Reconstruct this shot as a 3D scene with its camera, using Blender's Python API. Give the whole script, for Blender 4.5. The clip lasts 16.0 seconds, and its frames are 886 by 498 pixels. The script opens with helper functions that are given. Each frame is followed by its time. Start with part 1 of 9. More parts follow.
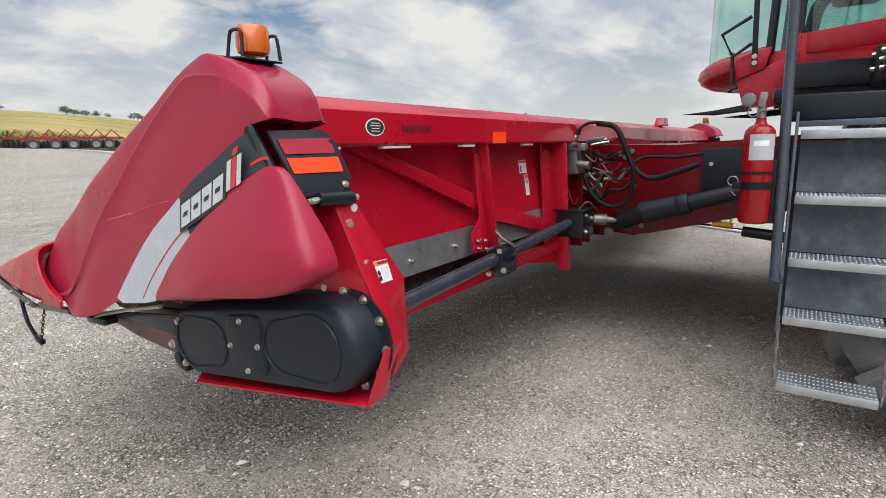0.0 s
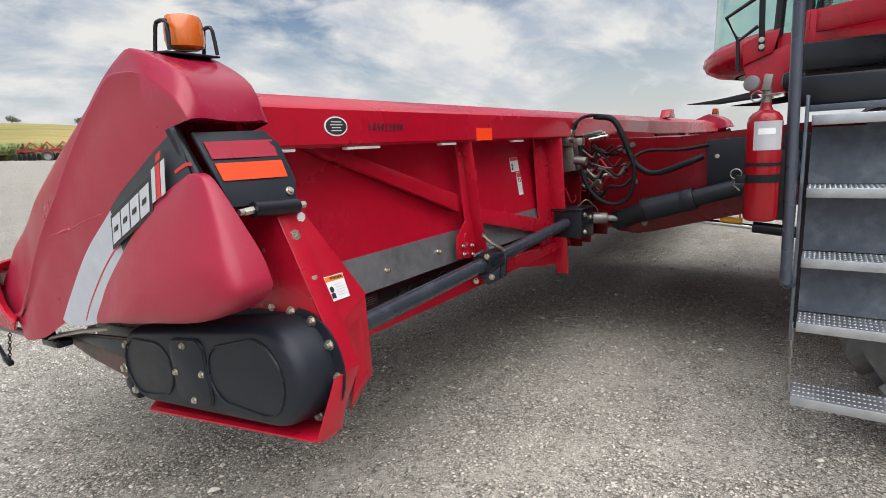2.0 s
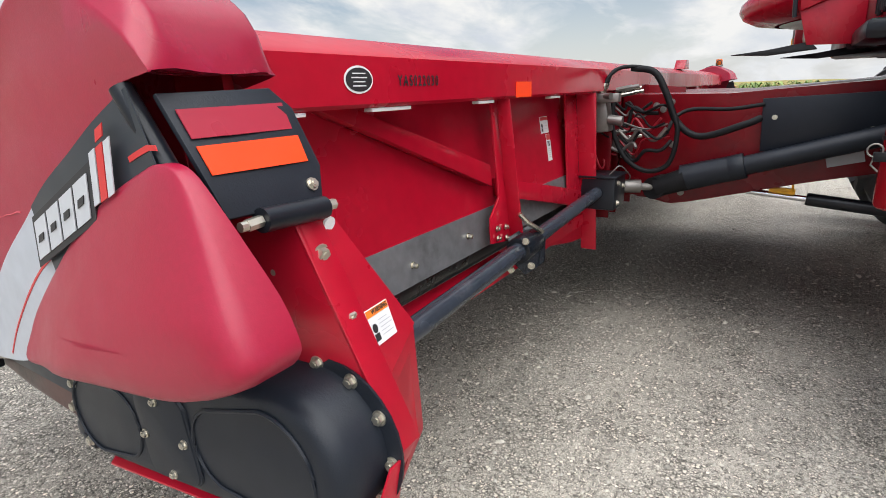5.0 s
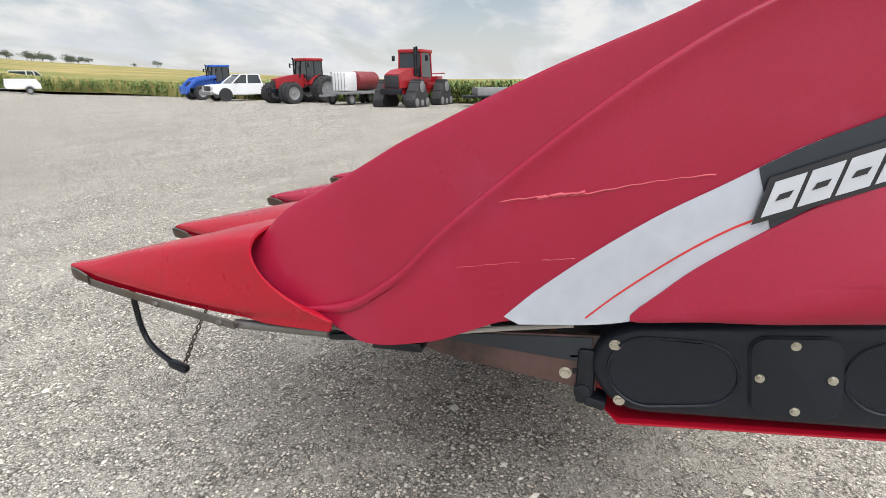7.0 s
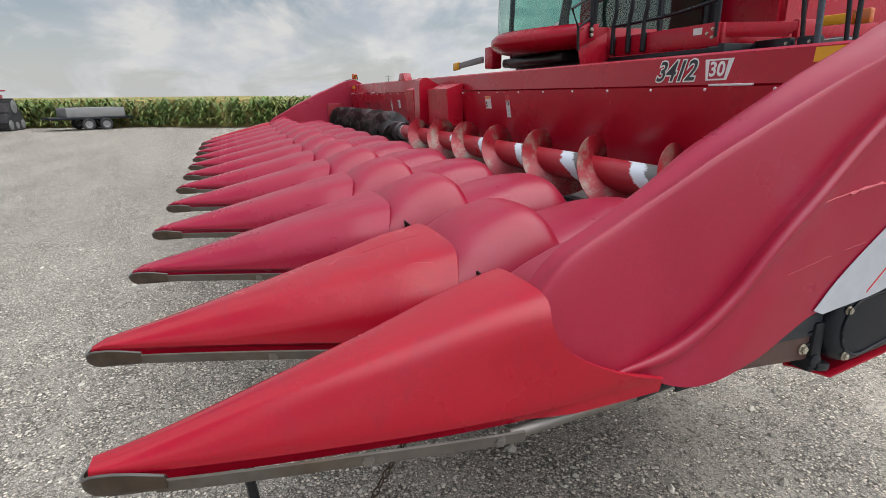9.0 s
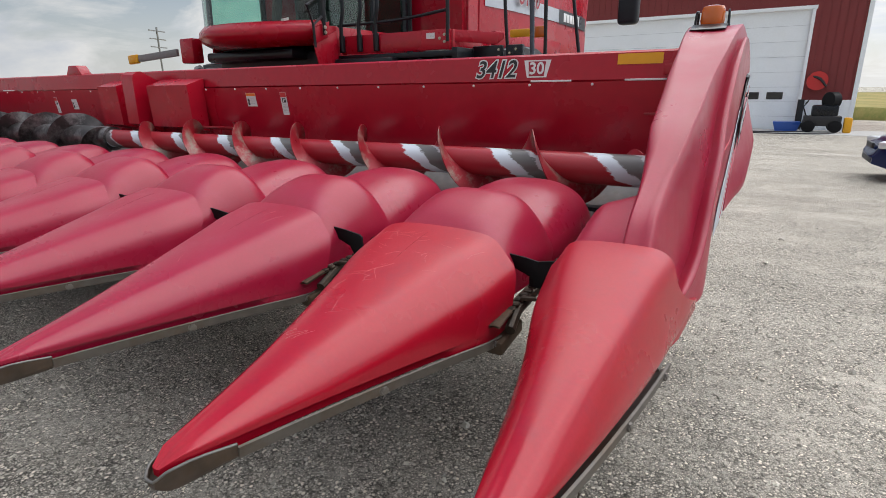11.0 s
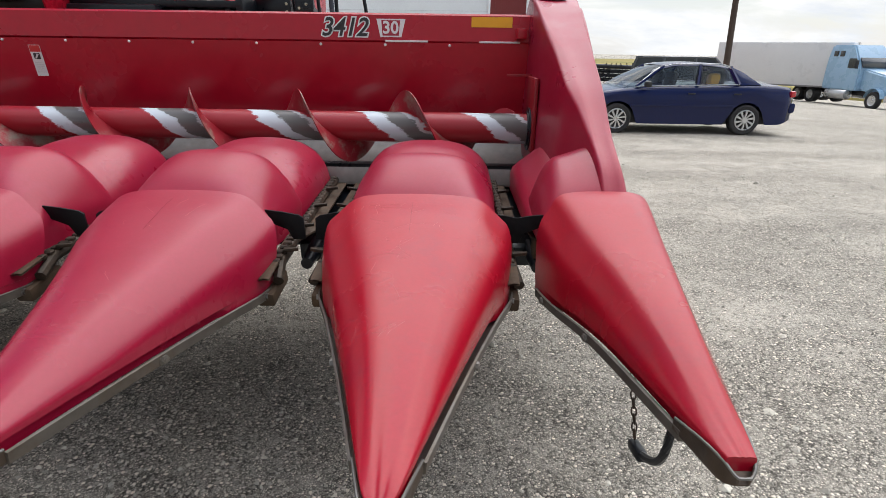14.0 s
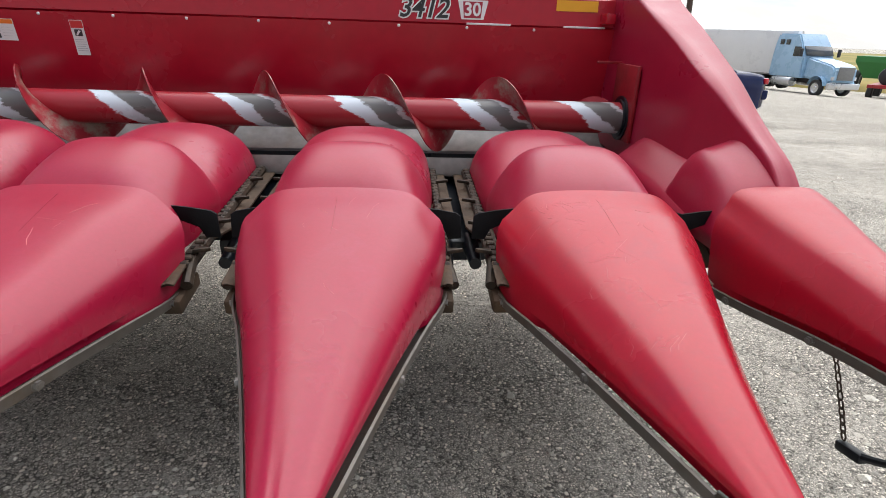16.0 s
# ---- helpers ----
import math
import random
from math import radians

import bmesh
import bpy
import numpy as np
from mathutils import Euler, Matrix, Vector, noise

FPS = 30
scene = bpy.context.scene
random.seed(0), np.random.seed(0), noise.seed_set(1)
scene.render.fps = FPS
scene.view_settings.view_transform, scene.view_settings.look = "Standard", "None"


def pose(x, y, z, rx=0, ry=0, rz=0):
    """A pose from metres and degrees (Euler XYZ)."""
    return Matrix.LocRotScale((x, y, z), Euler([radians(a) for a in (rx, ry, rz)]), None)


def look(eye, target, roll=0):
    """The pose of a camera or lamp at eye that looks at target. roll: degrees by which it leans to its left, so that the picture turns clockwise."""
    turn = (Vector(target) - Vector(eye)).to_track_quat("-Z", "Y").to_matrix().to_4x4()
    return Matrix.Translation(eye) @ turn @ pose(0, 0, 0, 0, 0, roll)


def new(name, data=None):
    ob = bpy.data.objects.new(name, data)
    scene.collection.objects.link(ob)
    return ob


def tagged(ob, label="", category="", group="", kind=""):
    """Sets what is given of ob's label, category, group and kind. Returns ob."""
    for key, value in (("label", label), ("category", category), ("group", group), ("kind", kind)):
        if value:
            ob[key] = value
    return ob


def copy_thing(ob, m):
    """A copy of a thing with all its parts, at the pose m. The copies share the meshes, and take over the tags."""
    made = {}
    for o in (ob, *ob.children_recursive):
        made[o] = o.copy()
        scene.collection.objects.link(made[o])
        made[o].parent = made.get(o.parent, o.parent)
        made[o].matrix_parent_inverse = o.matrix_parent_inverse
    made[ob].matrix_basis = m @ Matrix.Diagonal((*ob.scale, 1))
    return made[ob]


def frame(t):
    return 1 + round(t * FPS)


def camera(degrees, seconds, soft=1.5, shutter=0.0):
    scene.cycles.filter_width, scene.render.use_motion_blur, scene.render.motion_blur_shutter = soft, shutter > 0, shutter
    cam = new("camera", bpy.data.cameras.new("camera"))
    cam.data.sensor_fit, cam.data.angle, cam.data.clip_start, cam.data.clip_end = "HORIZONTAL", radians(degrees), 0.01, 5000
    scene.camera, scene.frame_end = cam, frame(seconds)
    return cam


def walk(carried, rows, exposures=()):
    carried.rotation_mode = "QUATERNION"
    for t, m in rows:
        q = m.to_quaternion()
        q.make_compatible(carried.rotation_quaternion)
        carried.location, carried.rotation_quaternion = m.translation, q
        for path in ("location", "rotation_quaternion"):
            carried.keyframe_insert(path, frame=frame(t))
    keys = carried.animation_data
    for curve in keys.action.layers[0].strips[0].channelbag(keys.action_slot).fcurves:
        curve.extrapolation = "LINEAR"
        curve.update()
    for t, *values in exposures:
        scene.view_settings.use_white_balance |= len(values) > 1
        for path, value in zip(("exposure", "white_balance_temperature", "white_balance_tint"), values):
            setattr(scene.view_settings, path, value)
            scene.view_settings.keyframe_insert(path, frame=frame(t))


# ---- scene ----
cam = camera(78.8, 16.0, soft=0.8)
PATH = [
    (0, (-0.988, -4.069, 1.481), (0.641, -2.97, 1.108), -1.2),
    (0.5, (-0.987, -4.071, 1.48), (0.637, -2.965, 1.106), -1.5),
    (1, (-0.984, -4.075, 1.478), (0.632, -2.958, 1.104), -2.0),
    (1.5, (-0.945, -4.073, 1.471), (0.665, -2.946, 1.099), -2.6),
    (2, (-0.741, -4.083, 1.47), (0.86, -2.944, 1.099), -2.9),
    (2.5, (-0.55, -4.052, 1.476), (1.027, -2.881, 1.098), -3.1),
    (3, (-0.379, -3.926, 1.489), (1.149, -2.698, 1.091), -3.1),
    (3.5, (-0.186, -3.871, 1.47), (1.28, -2.578, 1.045), -2.8),
    (3.7, (-0.122, -3.859, 1.473), (1.325, -2.548, 1.037), -2.6),
    (5.8, (-0.79, -3.22, 1.536), (0.965, -2.485, 0.916), -1.4),
    (6, (-0.873, -3.09, 1.531), (0.906, -2.426, 0.908), -1.2),
    (6.5, (-1.18, -2.67, 1.542), (0.64, -2.121, 0.922), -0.7),
    (7, (-1.27, -2.158, 1.515), (0.529, -1.522, 0.915), -0.2),
    (7.5, (-1.316, -1.653, 1.505), (0.57, -1.299, 0.94), 0.7),
    (8, (-1.278, -1.194, 1.521), (0.642, -1.299, 0.969), 0.1),
    (8.2, (-1.213, -1.033, 1.5), (0.699, -1.238, 0.949), 0.0),
    (10.3, (-0.466, 0.259, 1.524), (0.788, -1.199, 0.976), -1.3),
    (10.5, (-0.391, 0.34, 1.52), (0.776, -1.192, 0.978), -1.2),
    (11, (-0.159, 0.445, 1.501), (0.828, -1.198, 0.93), -0.7),
    (11.5, (0.05, 0.581, 1.486), (0.806, -1.168, 0.879), 0.5),
    (12, (0.246, 0.733, 1.502), (0.731, -1.109, 0.89), 1.2),
    (12.5, (0.402, 0.663, 1.505), (0.665, -1.221, 0.886), 0.9),
    (13, (0.502, 0.595, 1.498), (0.613, -1.294, 0.853), 0.7),
    (13.5, (0.576, 0.606, 1.501), (0.615, -1.278, 0.83), 0.8),
    (14, (0.656, 0.626, 1.497), (0.683, -1.248, 0.801), 0.8),
    (14.5, (0.846, 0.645, 1.487), (0.848, -1.223, 0.771), 0.9),
    (15, (1.006, 0.575, 1.472), (0.967, -1.287, 0.743), 1.2),
    (15.5, (1.15, 0.48, 1.487), (1.061, -1.376, 0.748), 1.5),
    (16, (1.343, 0.493, 1.493), (1.201, -1.356, 0.744), 1.9),
]
EXPOSURES = [(0.0, 0.36), (2.5, 0.4), (3.7, 0.5), (6.0, 0.58), (7.0, 0.48), (8.2, 0.24), (10.4, 0.10), (11.5, 0.12), (12.5, 0.15), (14.0, 0.18), (15.0, 0.27), (16.0, 0.36)]
walk(cam, [(t, look(e, g, r)) for t, e, g, r in PATH], EXPOSURES)

# ---- light ----
world = bpy.data.worlds.new("sky")
scene.world = world
world.use_nodes = True
_n, _l = world.node_tree.nodes, world.node_tree.links
_n.clear()
SUN_ELEV, SUN_ROT = 62.0, 224.0        # sun_rotation of the sky; the lamp below points the same way
_sky = _n.new("ShaderNodeTexSky")
_sky.sky_type = "NISHITA"
_sky.sun_disc = False
_sky.sun_elevation, _sky.sun_rotation = radians(SUN_ELEV), radians(SUN_ROT)
_sky.air_density, _sky.dust_density = 1.0, 1.5
_tc = _n.new("ShaderNodeTexCoord")
_sep = _n.new("ShaderNodeSeparateXYZ")
_l.new(_tc.outputs["Generated"], _sep.inputs[0])
# flat cloud deck: the direction is laid on a plane overhead, so clouds draw together at the skyline
_zc = _n.new("ShaderNodeMath"); _zc.operation = "ADD"; _zc.inputs[1].default_value = 0.30
_zm = _n.new("ShaderNodeMath"); _zm.operation = "MAXIMUM"; _zm.inputs[1].default_value = 0.05
_l.new(_sep.outputs["Z"], _zc.inputs[0]); _l.new(_zc.outputs[0], _zm.inputs[0])
_dv = _n.new("ShaderNodeVectorMath"); _dv.operation = "DIVIDE"
_cb = _n.new("ShaderNodeCombineXYZ")
for _i in range(3):
    _l.new(_zm.outputs[0], _cb.inputs[_i])
_l.new(_tc.outputs["Generated"], _dv.inputs[0]); _l.new(_cb.outputs[0], _dv.inputs[1])
_mp = _n.new("ShaderNodeMapping")
_mp.inputs["Scale"].default_value = (0.7, 1.0, 0.0)
_mp.inputs["Location"].default_value = (3.1, 1.7, 0.0)
_mp.inputs["Rotation"].default_value = (0, 0, 0.5)
_l.new(_dv.outputs[0], _mp.inputs[0])
_n1 = _n.new("ShaderNodeTexNoise")
_n1.inputs["Scale"].default_value, _n1.inputs["Detail"].default_value, _n1.inputs["Roughness"].default_value = 2.0, 9.0, 0.58
_n1.inputs["Distortion"].default_value = 0.5
_n2 = _n.new("ShaderNodeTexNoise")
_n2.inputs["Scale"].default_value, _n2.inputs["Detail"].default_value, _n2.inputs["Roughness"].default_value = 3.2, 8.0, 0.58
_l.new(_mp.outputs[0], _n1.inputs[0]); _l.new(_mp.outputs[0], _n2.inputs[0])
_cov = _n.new("ShaderNodeValToRGB")     # cover: where the deck is open
_cov.color_ramp.elements[0].position, _cov.color_ramp.elements[1].position = 0.40, 0.54
_l.new(_n1.outputs[0], _cov.inputs[0])
_cc = _n.new("ShaderNodeValToRGB")      # cloud tone from grey bases to white tops
_cc.color_ramp.elements[0].position, _cc.color_ramp.elements[1].position = 0.36, 0.60
_cc.color_ramp.elements[0].color, _cc.color_ramp.elements[1].color = (0.52, 0.60, 0.72, 1), (1.0, 0.99, 0.96, 1)
_l.new(_n2.outputs[0], _cc.inputs[0])
_gain = _n.new("ShaderNodeVectorMath"); _gain.operation = "SCALE"; _gain.inputs["Scale"].default_value = 0.11
_l.new(_sky.outputs[0], _gain.inputs[0])
_mx = _n.new("ShaderNodeMix"); _mx.data_type = "RGBA"
_l.new(_cov.outputs[0], _mx.inputs[0]); _l.new(_gain.outputs[0], _mx.inputs[6]); _l.new(_cc.outputs[0], _mx.inputs[7])
# pale haze low down
_hz = _n.new("ShaderNodeMapRange")
_hz.inputs["From Min"].default_value, _hz.inputs["From Max"].default_value = 0.0, 0.22
_hz.inputs["To Min"].default_value, _hz.inputs["To Max"].default_value = 0.75, 0.0
_l.new(_sep.outputs["Z"], _hz.inputs[0])
_mh = _n.new("ShaderNodeMix"); _mh.data_type = "RGBA"
_mh.inputs[7].default_value = (0.92, 0.93, 0.94, 1)
_l.new(_hz.outputs[0], _mh.inputs[0]); _l.new(_mx.outputs[2], _mh.inputs[6])
# the deck is brighter on the sun's side
_dt = _n.new("ShaderNodeVectorMath"); _dt.operation = "DOT_PRODUCT"
_dt.inputs[1].default_value = (-0.64, -0.77, 0.0)
_l.new(_tc.outputs["Generated"], _dt.inputs[0])
_gl = _n.new("ShaderNodeMapRange")
_gl.inputs["From Min"].default_value, _gl.inputs["From Max"].default_value = -0.5, 0.8
_gl.inputs["To Min"].default_value, _gl.inputs["To Max"].default_value = 0.64, 0.98
_l.new(_dt.outputs["Value"], _gl.inputs[0])
_mg = _n.new("ShaderNodeVectorMath"); _mg.operation = "SCALE"
_l.new(_mh.outputs[2], _mg.inputs[0]); _l.new(_gl.outputs[0], _mg.inputs["Scale"])
# an overcast deck is brightest overhead
_zn = _n.new("ShaderNodeMapRange"); _zn.interpolation_type = "SMOOTHSTEP"
_zn.inputs["From Min"].default_value, _zn.inputs["From Max"].default_value = 0.42, 0.95
_zn.inputs["To Min"].default_value, _zn.inputs["To Max"].default_value = 1.0, 2.4
_l.new(_sep.outputs["Z"], _zn.inputs[0])
_mz = _n.new("ShaderNodeVectorMath"); _mz.operation = "SCALE"
_l.new(_mg.outputs[0], _mz.inputs[0]); _l.new(_zn.outputs[0], _mz.inputs["Scale"])
_bg = _n.new("ShaderNodeBackground"); _bg.inputs["Strength"].default_value = 1.0
_l.new(_mz.outputs[0], _bg.inputs[0])
_wo = _n.new("ShaderNodeOutputWorld"); _l.new(_bg.outputs[0], _wo.inputs[0])

sun_data = bpy.data.lights.new("sun", "SUN")
sun_data.energy, sun_data.angle, sun_data.color = 2.6, radians(85), (1.0, 0.985, 0.975)
sun = new("sun", sun_data)
_az = radians(SUN_ROT)
_dir = Vector((math.sin(_az) * math.cos(radians(SUN_ELEV)), math.cos(_az) * math.cos(radians(SUN_ELEV)), math.sin(radians(SUN_ELEV))))
sun.matrix_world = look(_dir * 50, (0, 0, 0))


# ---- materials ----
def mat(name, col, rough=0.5, metal=0.0, var=0.15, scale=3.0, bump=0.0, bscale=60.0, col2=None, patch=0.0, pscale=1.2, spec=0.5, coat=0.0, islands=0.0, objrand=0.0, rvar=0.15):
    """A painted, plastic, metal or mineral surface: grain and larger patches in tone, colour and gloss, and a fine relief."""
    m = bpy.data.materials.new(name)
    m.use_nodes = True
    n, l = m.node_tree.nodes, m.node_tree.links
    b = n["Principled BSDF"]
    tc = n.new("ShaderNodeTexCoord")
    n1 = n.new("ShaderNodeTexNoise"); n1.inputs["Scale"].default_value = scale * 7; n1.inputs["Detail"].default_value = 6
    n2 = n.new("ShaderNodeTexNoise"); n2.inputs["Scale"].default_value = pscale; n2.inputs["Detail"].default_value = 5; n2.inputs["Roughness"].default_value = 0.65
    l.new(tc.outputs["Object"], n1.inputs[0]); l.new(tc.outputs["Object"], n2.inputs[0])
    add = n.new("ShaderNodeMath"); add.operation = "ADD"
    l.new(n1.outputs[0], add.inputs[0]); l.new(n2.outputs[0], add.inputs[1])
    mr = n.new("ShaderNodeMapRange")
    mr.inputs["From Min"].default_value, mr.inputs["From Max"].default_value = 0.6, 1.4
    mr.inputs["To Min"].default_value, mr.inputs["To Max"].default_value = 1 - var, 1 + var
    l.new(add.outputs[0], mr.inputs[0])
    fac = mr.outputs[0]
    if islands or objrand:
        src = n.new("ShaderNodeNewGeometry").outputs["Random Per Island"] if islands else n.new("ShaderNodeObjectInfo").outputs["Random"]
        r2 = n.new("ShaderNodeMapRange")
        k = islands or objrand
        r2.inputs["To Min"].default_value, r2.inputs["To Max"].default_value = 1 - k, 1 + k
        l.new(src, r2.inputs[0])
        mu = n.new("ShaderNodeMath"); mu.operation = "MULTIPLY"
        l.new(fac, mu.inputs[0]); l.new(r2.outputs[0], mu.inputs[1])
        fac = mu.outputs[0]
    base = n.new("ShaderNodeRGB"); base.outputs[0].default_value = (*col, 1)
    out = base.outputs[0]
    if col2:
        rp = n.new("ShaderNodeMapRange")
        rp.inputs["From Min"].default_value, rp.inputs["From Max"].default_value = 0.62 - patch * 0.3, 0.72 - patch * 0.2
        n3 = n.new("ShaderNodeTexNoise"); n3.inputs["Scale"].default_value = pscale * 2.3; n3.inputs["Detail"].default_value = 9; n3.inputs["Roughness"].default_value = 0.72
        l.new(tc.outputs["Object"], n3.inputs[0]); l.new(n3.outputs[0], rp.inputs[0])
        mx = n.new("ShaderNodeMix"); mx.data_type = "RGBA"
        mx.inputs[7].default_value = (*col2, 1)
        l.new(rp.outputs[0], mx.inputs[0]); l.new(out, mx.inputs[6])
        out = mx.outputs[2]
    sc = n.new("ShaderNodeVectorMath"); sc.operation = "SCALE"
    l.new(out, sc.inputs[0]); l.new(fac, sc.inputs["Scale"])
    l.new(sc.outputs[0], b.inputs["Base Color"])
    rr = n.new("ShaderNodeMapRange")
    rr.inputs["From Min"].default_value, rr.inputs["From Max"].default_value = 0.3, 0.7
    rr.inputs["To Min"].default_value, rr.inputs["To Max"].default_value = max(0.03, rough - rvar), min(1, rough + rvar)
    l.new(n2.outputs[0], rr.inputs[0]); l.new(rr.outputs[0], b.inputs["Roughness"])
    b.inputs["Metallic"].default_value = metal
    b.inputs["Specular IOR Level"].default_value = spec
    b.inputs["Coat Weight"].default_value = coat
    b.inputs["Coat Roughness"].default_value = 0.12
    if bump:
        bp = n.new("ShaderNodeBump"); bp.inputs["Strength"].default_value = 1.0; bp.inputs["Distance"].default_value = bump
        nb = n.new("ShaderNodeTexNoise"); nb.inputs["Scale"].default_value = bscale; nb.inputs["Detail"].default_value = 5
        l.new(tc.outputs["Object"], nb.inputs[0]); l.new(nb.outputs[0], bp.inputs["Height"]); l.new(bp.outputs[0], b.inputs["Normal"])
    return m


def glass(name, col, rough=0.03):
    """A thin pane: tinted see-through, with a gloss that grows towards grazing angles."""
    m = bpy.data.materials.new(name)
    m.use_nodes = True
    n, l = m.node_tree.nodes, m.node_tree.links
    n.remove(n["Principled BSDF"])
    tr = n.new("ShaderNodeBsdfTransparent"); tr.inputs[0].default_value = (*col, 1)
    gl = n.new("ShaderNodeBsdfGlossy"); gl.inputs["Roughness"].default_value = rough
    fr = n.new("ShaderNodeLayerWeight"); fr.inputs["Blend"].default_value = 0.5
    pw = n.new("ShaderNodeMath"); pw.operation = "POWER"; pw.inputs[1].default_value = 5.0
    ad = n.new("ShaderNodeMath"); ad.operation = "MULTIPLY_ADD"; ad.inputs[1].default_value, ad.inputs[2].default_value = 0.92, 0.06
    l.new(fr.outputs["Facing"], pw.inputs[0]); l.new(pw.outputs[0], ad.inputs[0])
    mx = n.new("ShaderNodeMixShader")
    l.new(ad.outputs[0], mx.inputs[0]); l.new(tr.outputs[0], mx.inputs[1]); l.new(gl.outputs[0], mx.inputs[2])
    l.new(mx.outputs[0], n["Material Output"].inputs["Surface"])
    return m


RED = (0.385, 0.005, 0.020)
M_RED = mat("red_paint", RED, 0.27, var=0.12, bump=0.0004, bscale=25, spec=0.48)
M_RED_DULL = mat("red_paint_worn", (0.26, 0.007, 0.015), 0.42, var=0.2, col2=(0.17, 0.014, 0.016), patch=0.4, bump=0.0005)
M_POLY = mat("red_moulded_plastic", (0.30, 0.007, 0.032), 0.33, var=0.10, scale=14, bump=0.0002, bscale=340, spec=0.46, col2=(0.31, 0.013, 0.044), patch=0.25, pscale=1.6)
M_POLYRED = mat("redder_plastic", (0.35, 0.0046, 0.018), 0.30, var=0.10, scale=14, bump=0.0002, bscale=340, spec=0.42, col2=(0.30, 0.008, 0.024), patch=0.3, pscale=1.6)
M_BLACK = mat("black_plastic", (0.010, 0.013, 0.019), 0.42, var=0.2, bump=0.0005, bscale=220, spec=0.32)
M_BLACKP = mat("black_paint", (0.008, 0.010, 0.014), 0.33, var=0.3, bump=0.0004, spec=0.36)
M_RUBBER = mat("black_rubber", (0.010, 0.010, 0.011), 0.6, var=0.3, bump=0.001, bscale=90, spec=0.16)
M_TYRE = mat("tyre_rubber", (0.105, 0.108, 0.114), 0.75, var=0.3, bump=0.0015, bscale=50, col2=(0.20, 0.19, 0.17), patch=0.35)
# red paint again, with the shade round the feeder put into its colour
M_RED_SHADED = mat("shaded_red_paint", (0.145, 0.003, 0.007), 0.25, var=0.2, col2=(0.11, 0.005, 0.009), patch=0.3, bump=0.0004, spec=0.27)
M_STRIP = mat("worn_edge_steel", (0.135, 0.12, 0.105), 0.55, 0.5, var=0.3, bump=0.0004, col2=(0.12, 0.09, 0.065), patch=0.4)
M_STEEL = mat("bare_steel", (0.24, 0.225, 0.21), 0.5, 0.85, var=0.25, bump=0.0004, col2=(0.22, 0.19, 0.16), patch=0.3)
M_GALV = mat("galvanised_strip", (0.24, 0.24, 0.25), 0.5, 0.6, var=0.25, col2=(0.16, 0.16, 0.165), patch=0.3)
M_BOLT = mat("zinc_bolt", (0.55, 0.52, 0.44), 0.32, 0.9, var=0.2)
M_RUST = mat("rusty_steel", (0.080, 0.047, 0.025), 0.7, 0.3, var=0.45, col2=(0.050, 0.034, 0.022), patch=0.7, bump=0.0015, bscale=70)
M_WEARTIP = mat("worn_steel_tip", (0.105, 0.085, 0.072), 0.5, 0.75, var=0.4, col2=(0.11, 0.075, 0.05), patch=0.5, bump=0.0008)
M_RIM = mat("rubbed_steel", (0.17, 0.165, 0.155), 0.42, 0.6, var=0.25, col2=(0.22, 0.18, 0.15), patch=0.3, pscale=6.0)
M_ORANGE = mat("orange_reflector", (0.95, 0.062, 0.010), 0.35, var=0.03)
M_REDREF = mat("red_reflector", (0.34, 0.02, 0.04), 0.3, var=0.04)
M_YELLOW = mat("yellow_reflector", (0.75, 0.36, 0.01), 0.35, var=0.05)
M_WHITE = mat("white_label", (0.72, 0.72, 0.72), 0.4, var=0.05)
M_LORANGE = mat("label_orange", (0.8, 0.2, 0.02), 0.4, var=0.04)
M_LRED = mat("label_red", (0.55, 0.03, 0.03), 0.4, var=0.04)
M_INK = mat("label_ink", (0.02, 0.02, 0.022), 0.5, var=0.1)
M_GREYINK = mat("label_grey", (0.4, 0.4, 0.42), 0.5, var=0.1)
M_SILVER = mat("silver_decal", (0.50, 0.53, 0.58), 0.38, 0.35, var=0.1)
M_DARKDEC = mat("charcoal_decal", (0.022, 0.028, 0.036), 0.38, var=0.1)
M_PALE = mat("pale_silver_decal", (0.55, 0.57, 0.60), 0.38, 0.2, var=0.08)
M_AMBER = mat("amber_lens", (0.55, 0.12, 0.012), 0.18, var=0.15, coat=0.6)
M_GLASS = glass("cab_glass", (0.74, 0.90, 0.84))
M_CARGLASS = glass("car_glass", (0.68, 0.74, 0.76))


# ---- building helpers ----
def curve_at(table, t):
    """Smooth value at t of a short table of (t, value), t rising."""
    if t <= table[0][0]:
        return table[0][1]
    if t >= table[-1][0]:
        return table[-1][1]
    for i in range(len(table) - 1):
        a, b = table[i], table[i + 1]
        if a[0] <= t <= b[0]:
            h = b[0] - a[0]
            d = (b[1] - a[1]) / h
            def slope(j):
                if j <= 0 or j >= len(table) - 1:
                    return d
                p, q, r = table[j - 1], table[j], table[j + 1]
                d0, d1 = (q[1] - p[1]) / (q[0] - p[0]), (r[1] - q[1]) / (r[0] - q[0])
                return 0 if d0 * d1 <= 0 else 2 * d0 * d1 / (d0 + d1)
            s0, s1 = slope(i), slope(i + 1)
            u = (t - a[0]) / h
            return ((2 * u**3 - 3 * u**2 + 1) * a[1] + (u**3 - 2 * u**2 + u) * h * s0
                    + (-2 * u**3 + 3 * u**2) * b[1] + (u**3 - u**2) * h * s1)


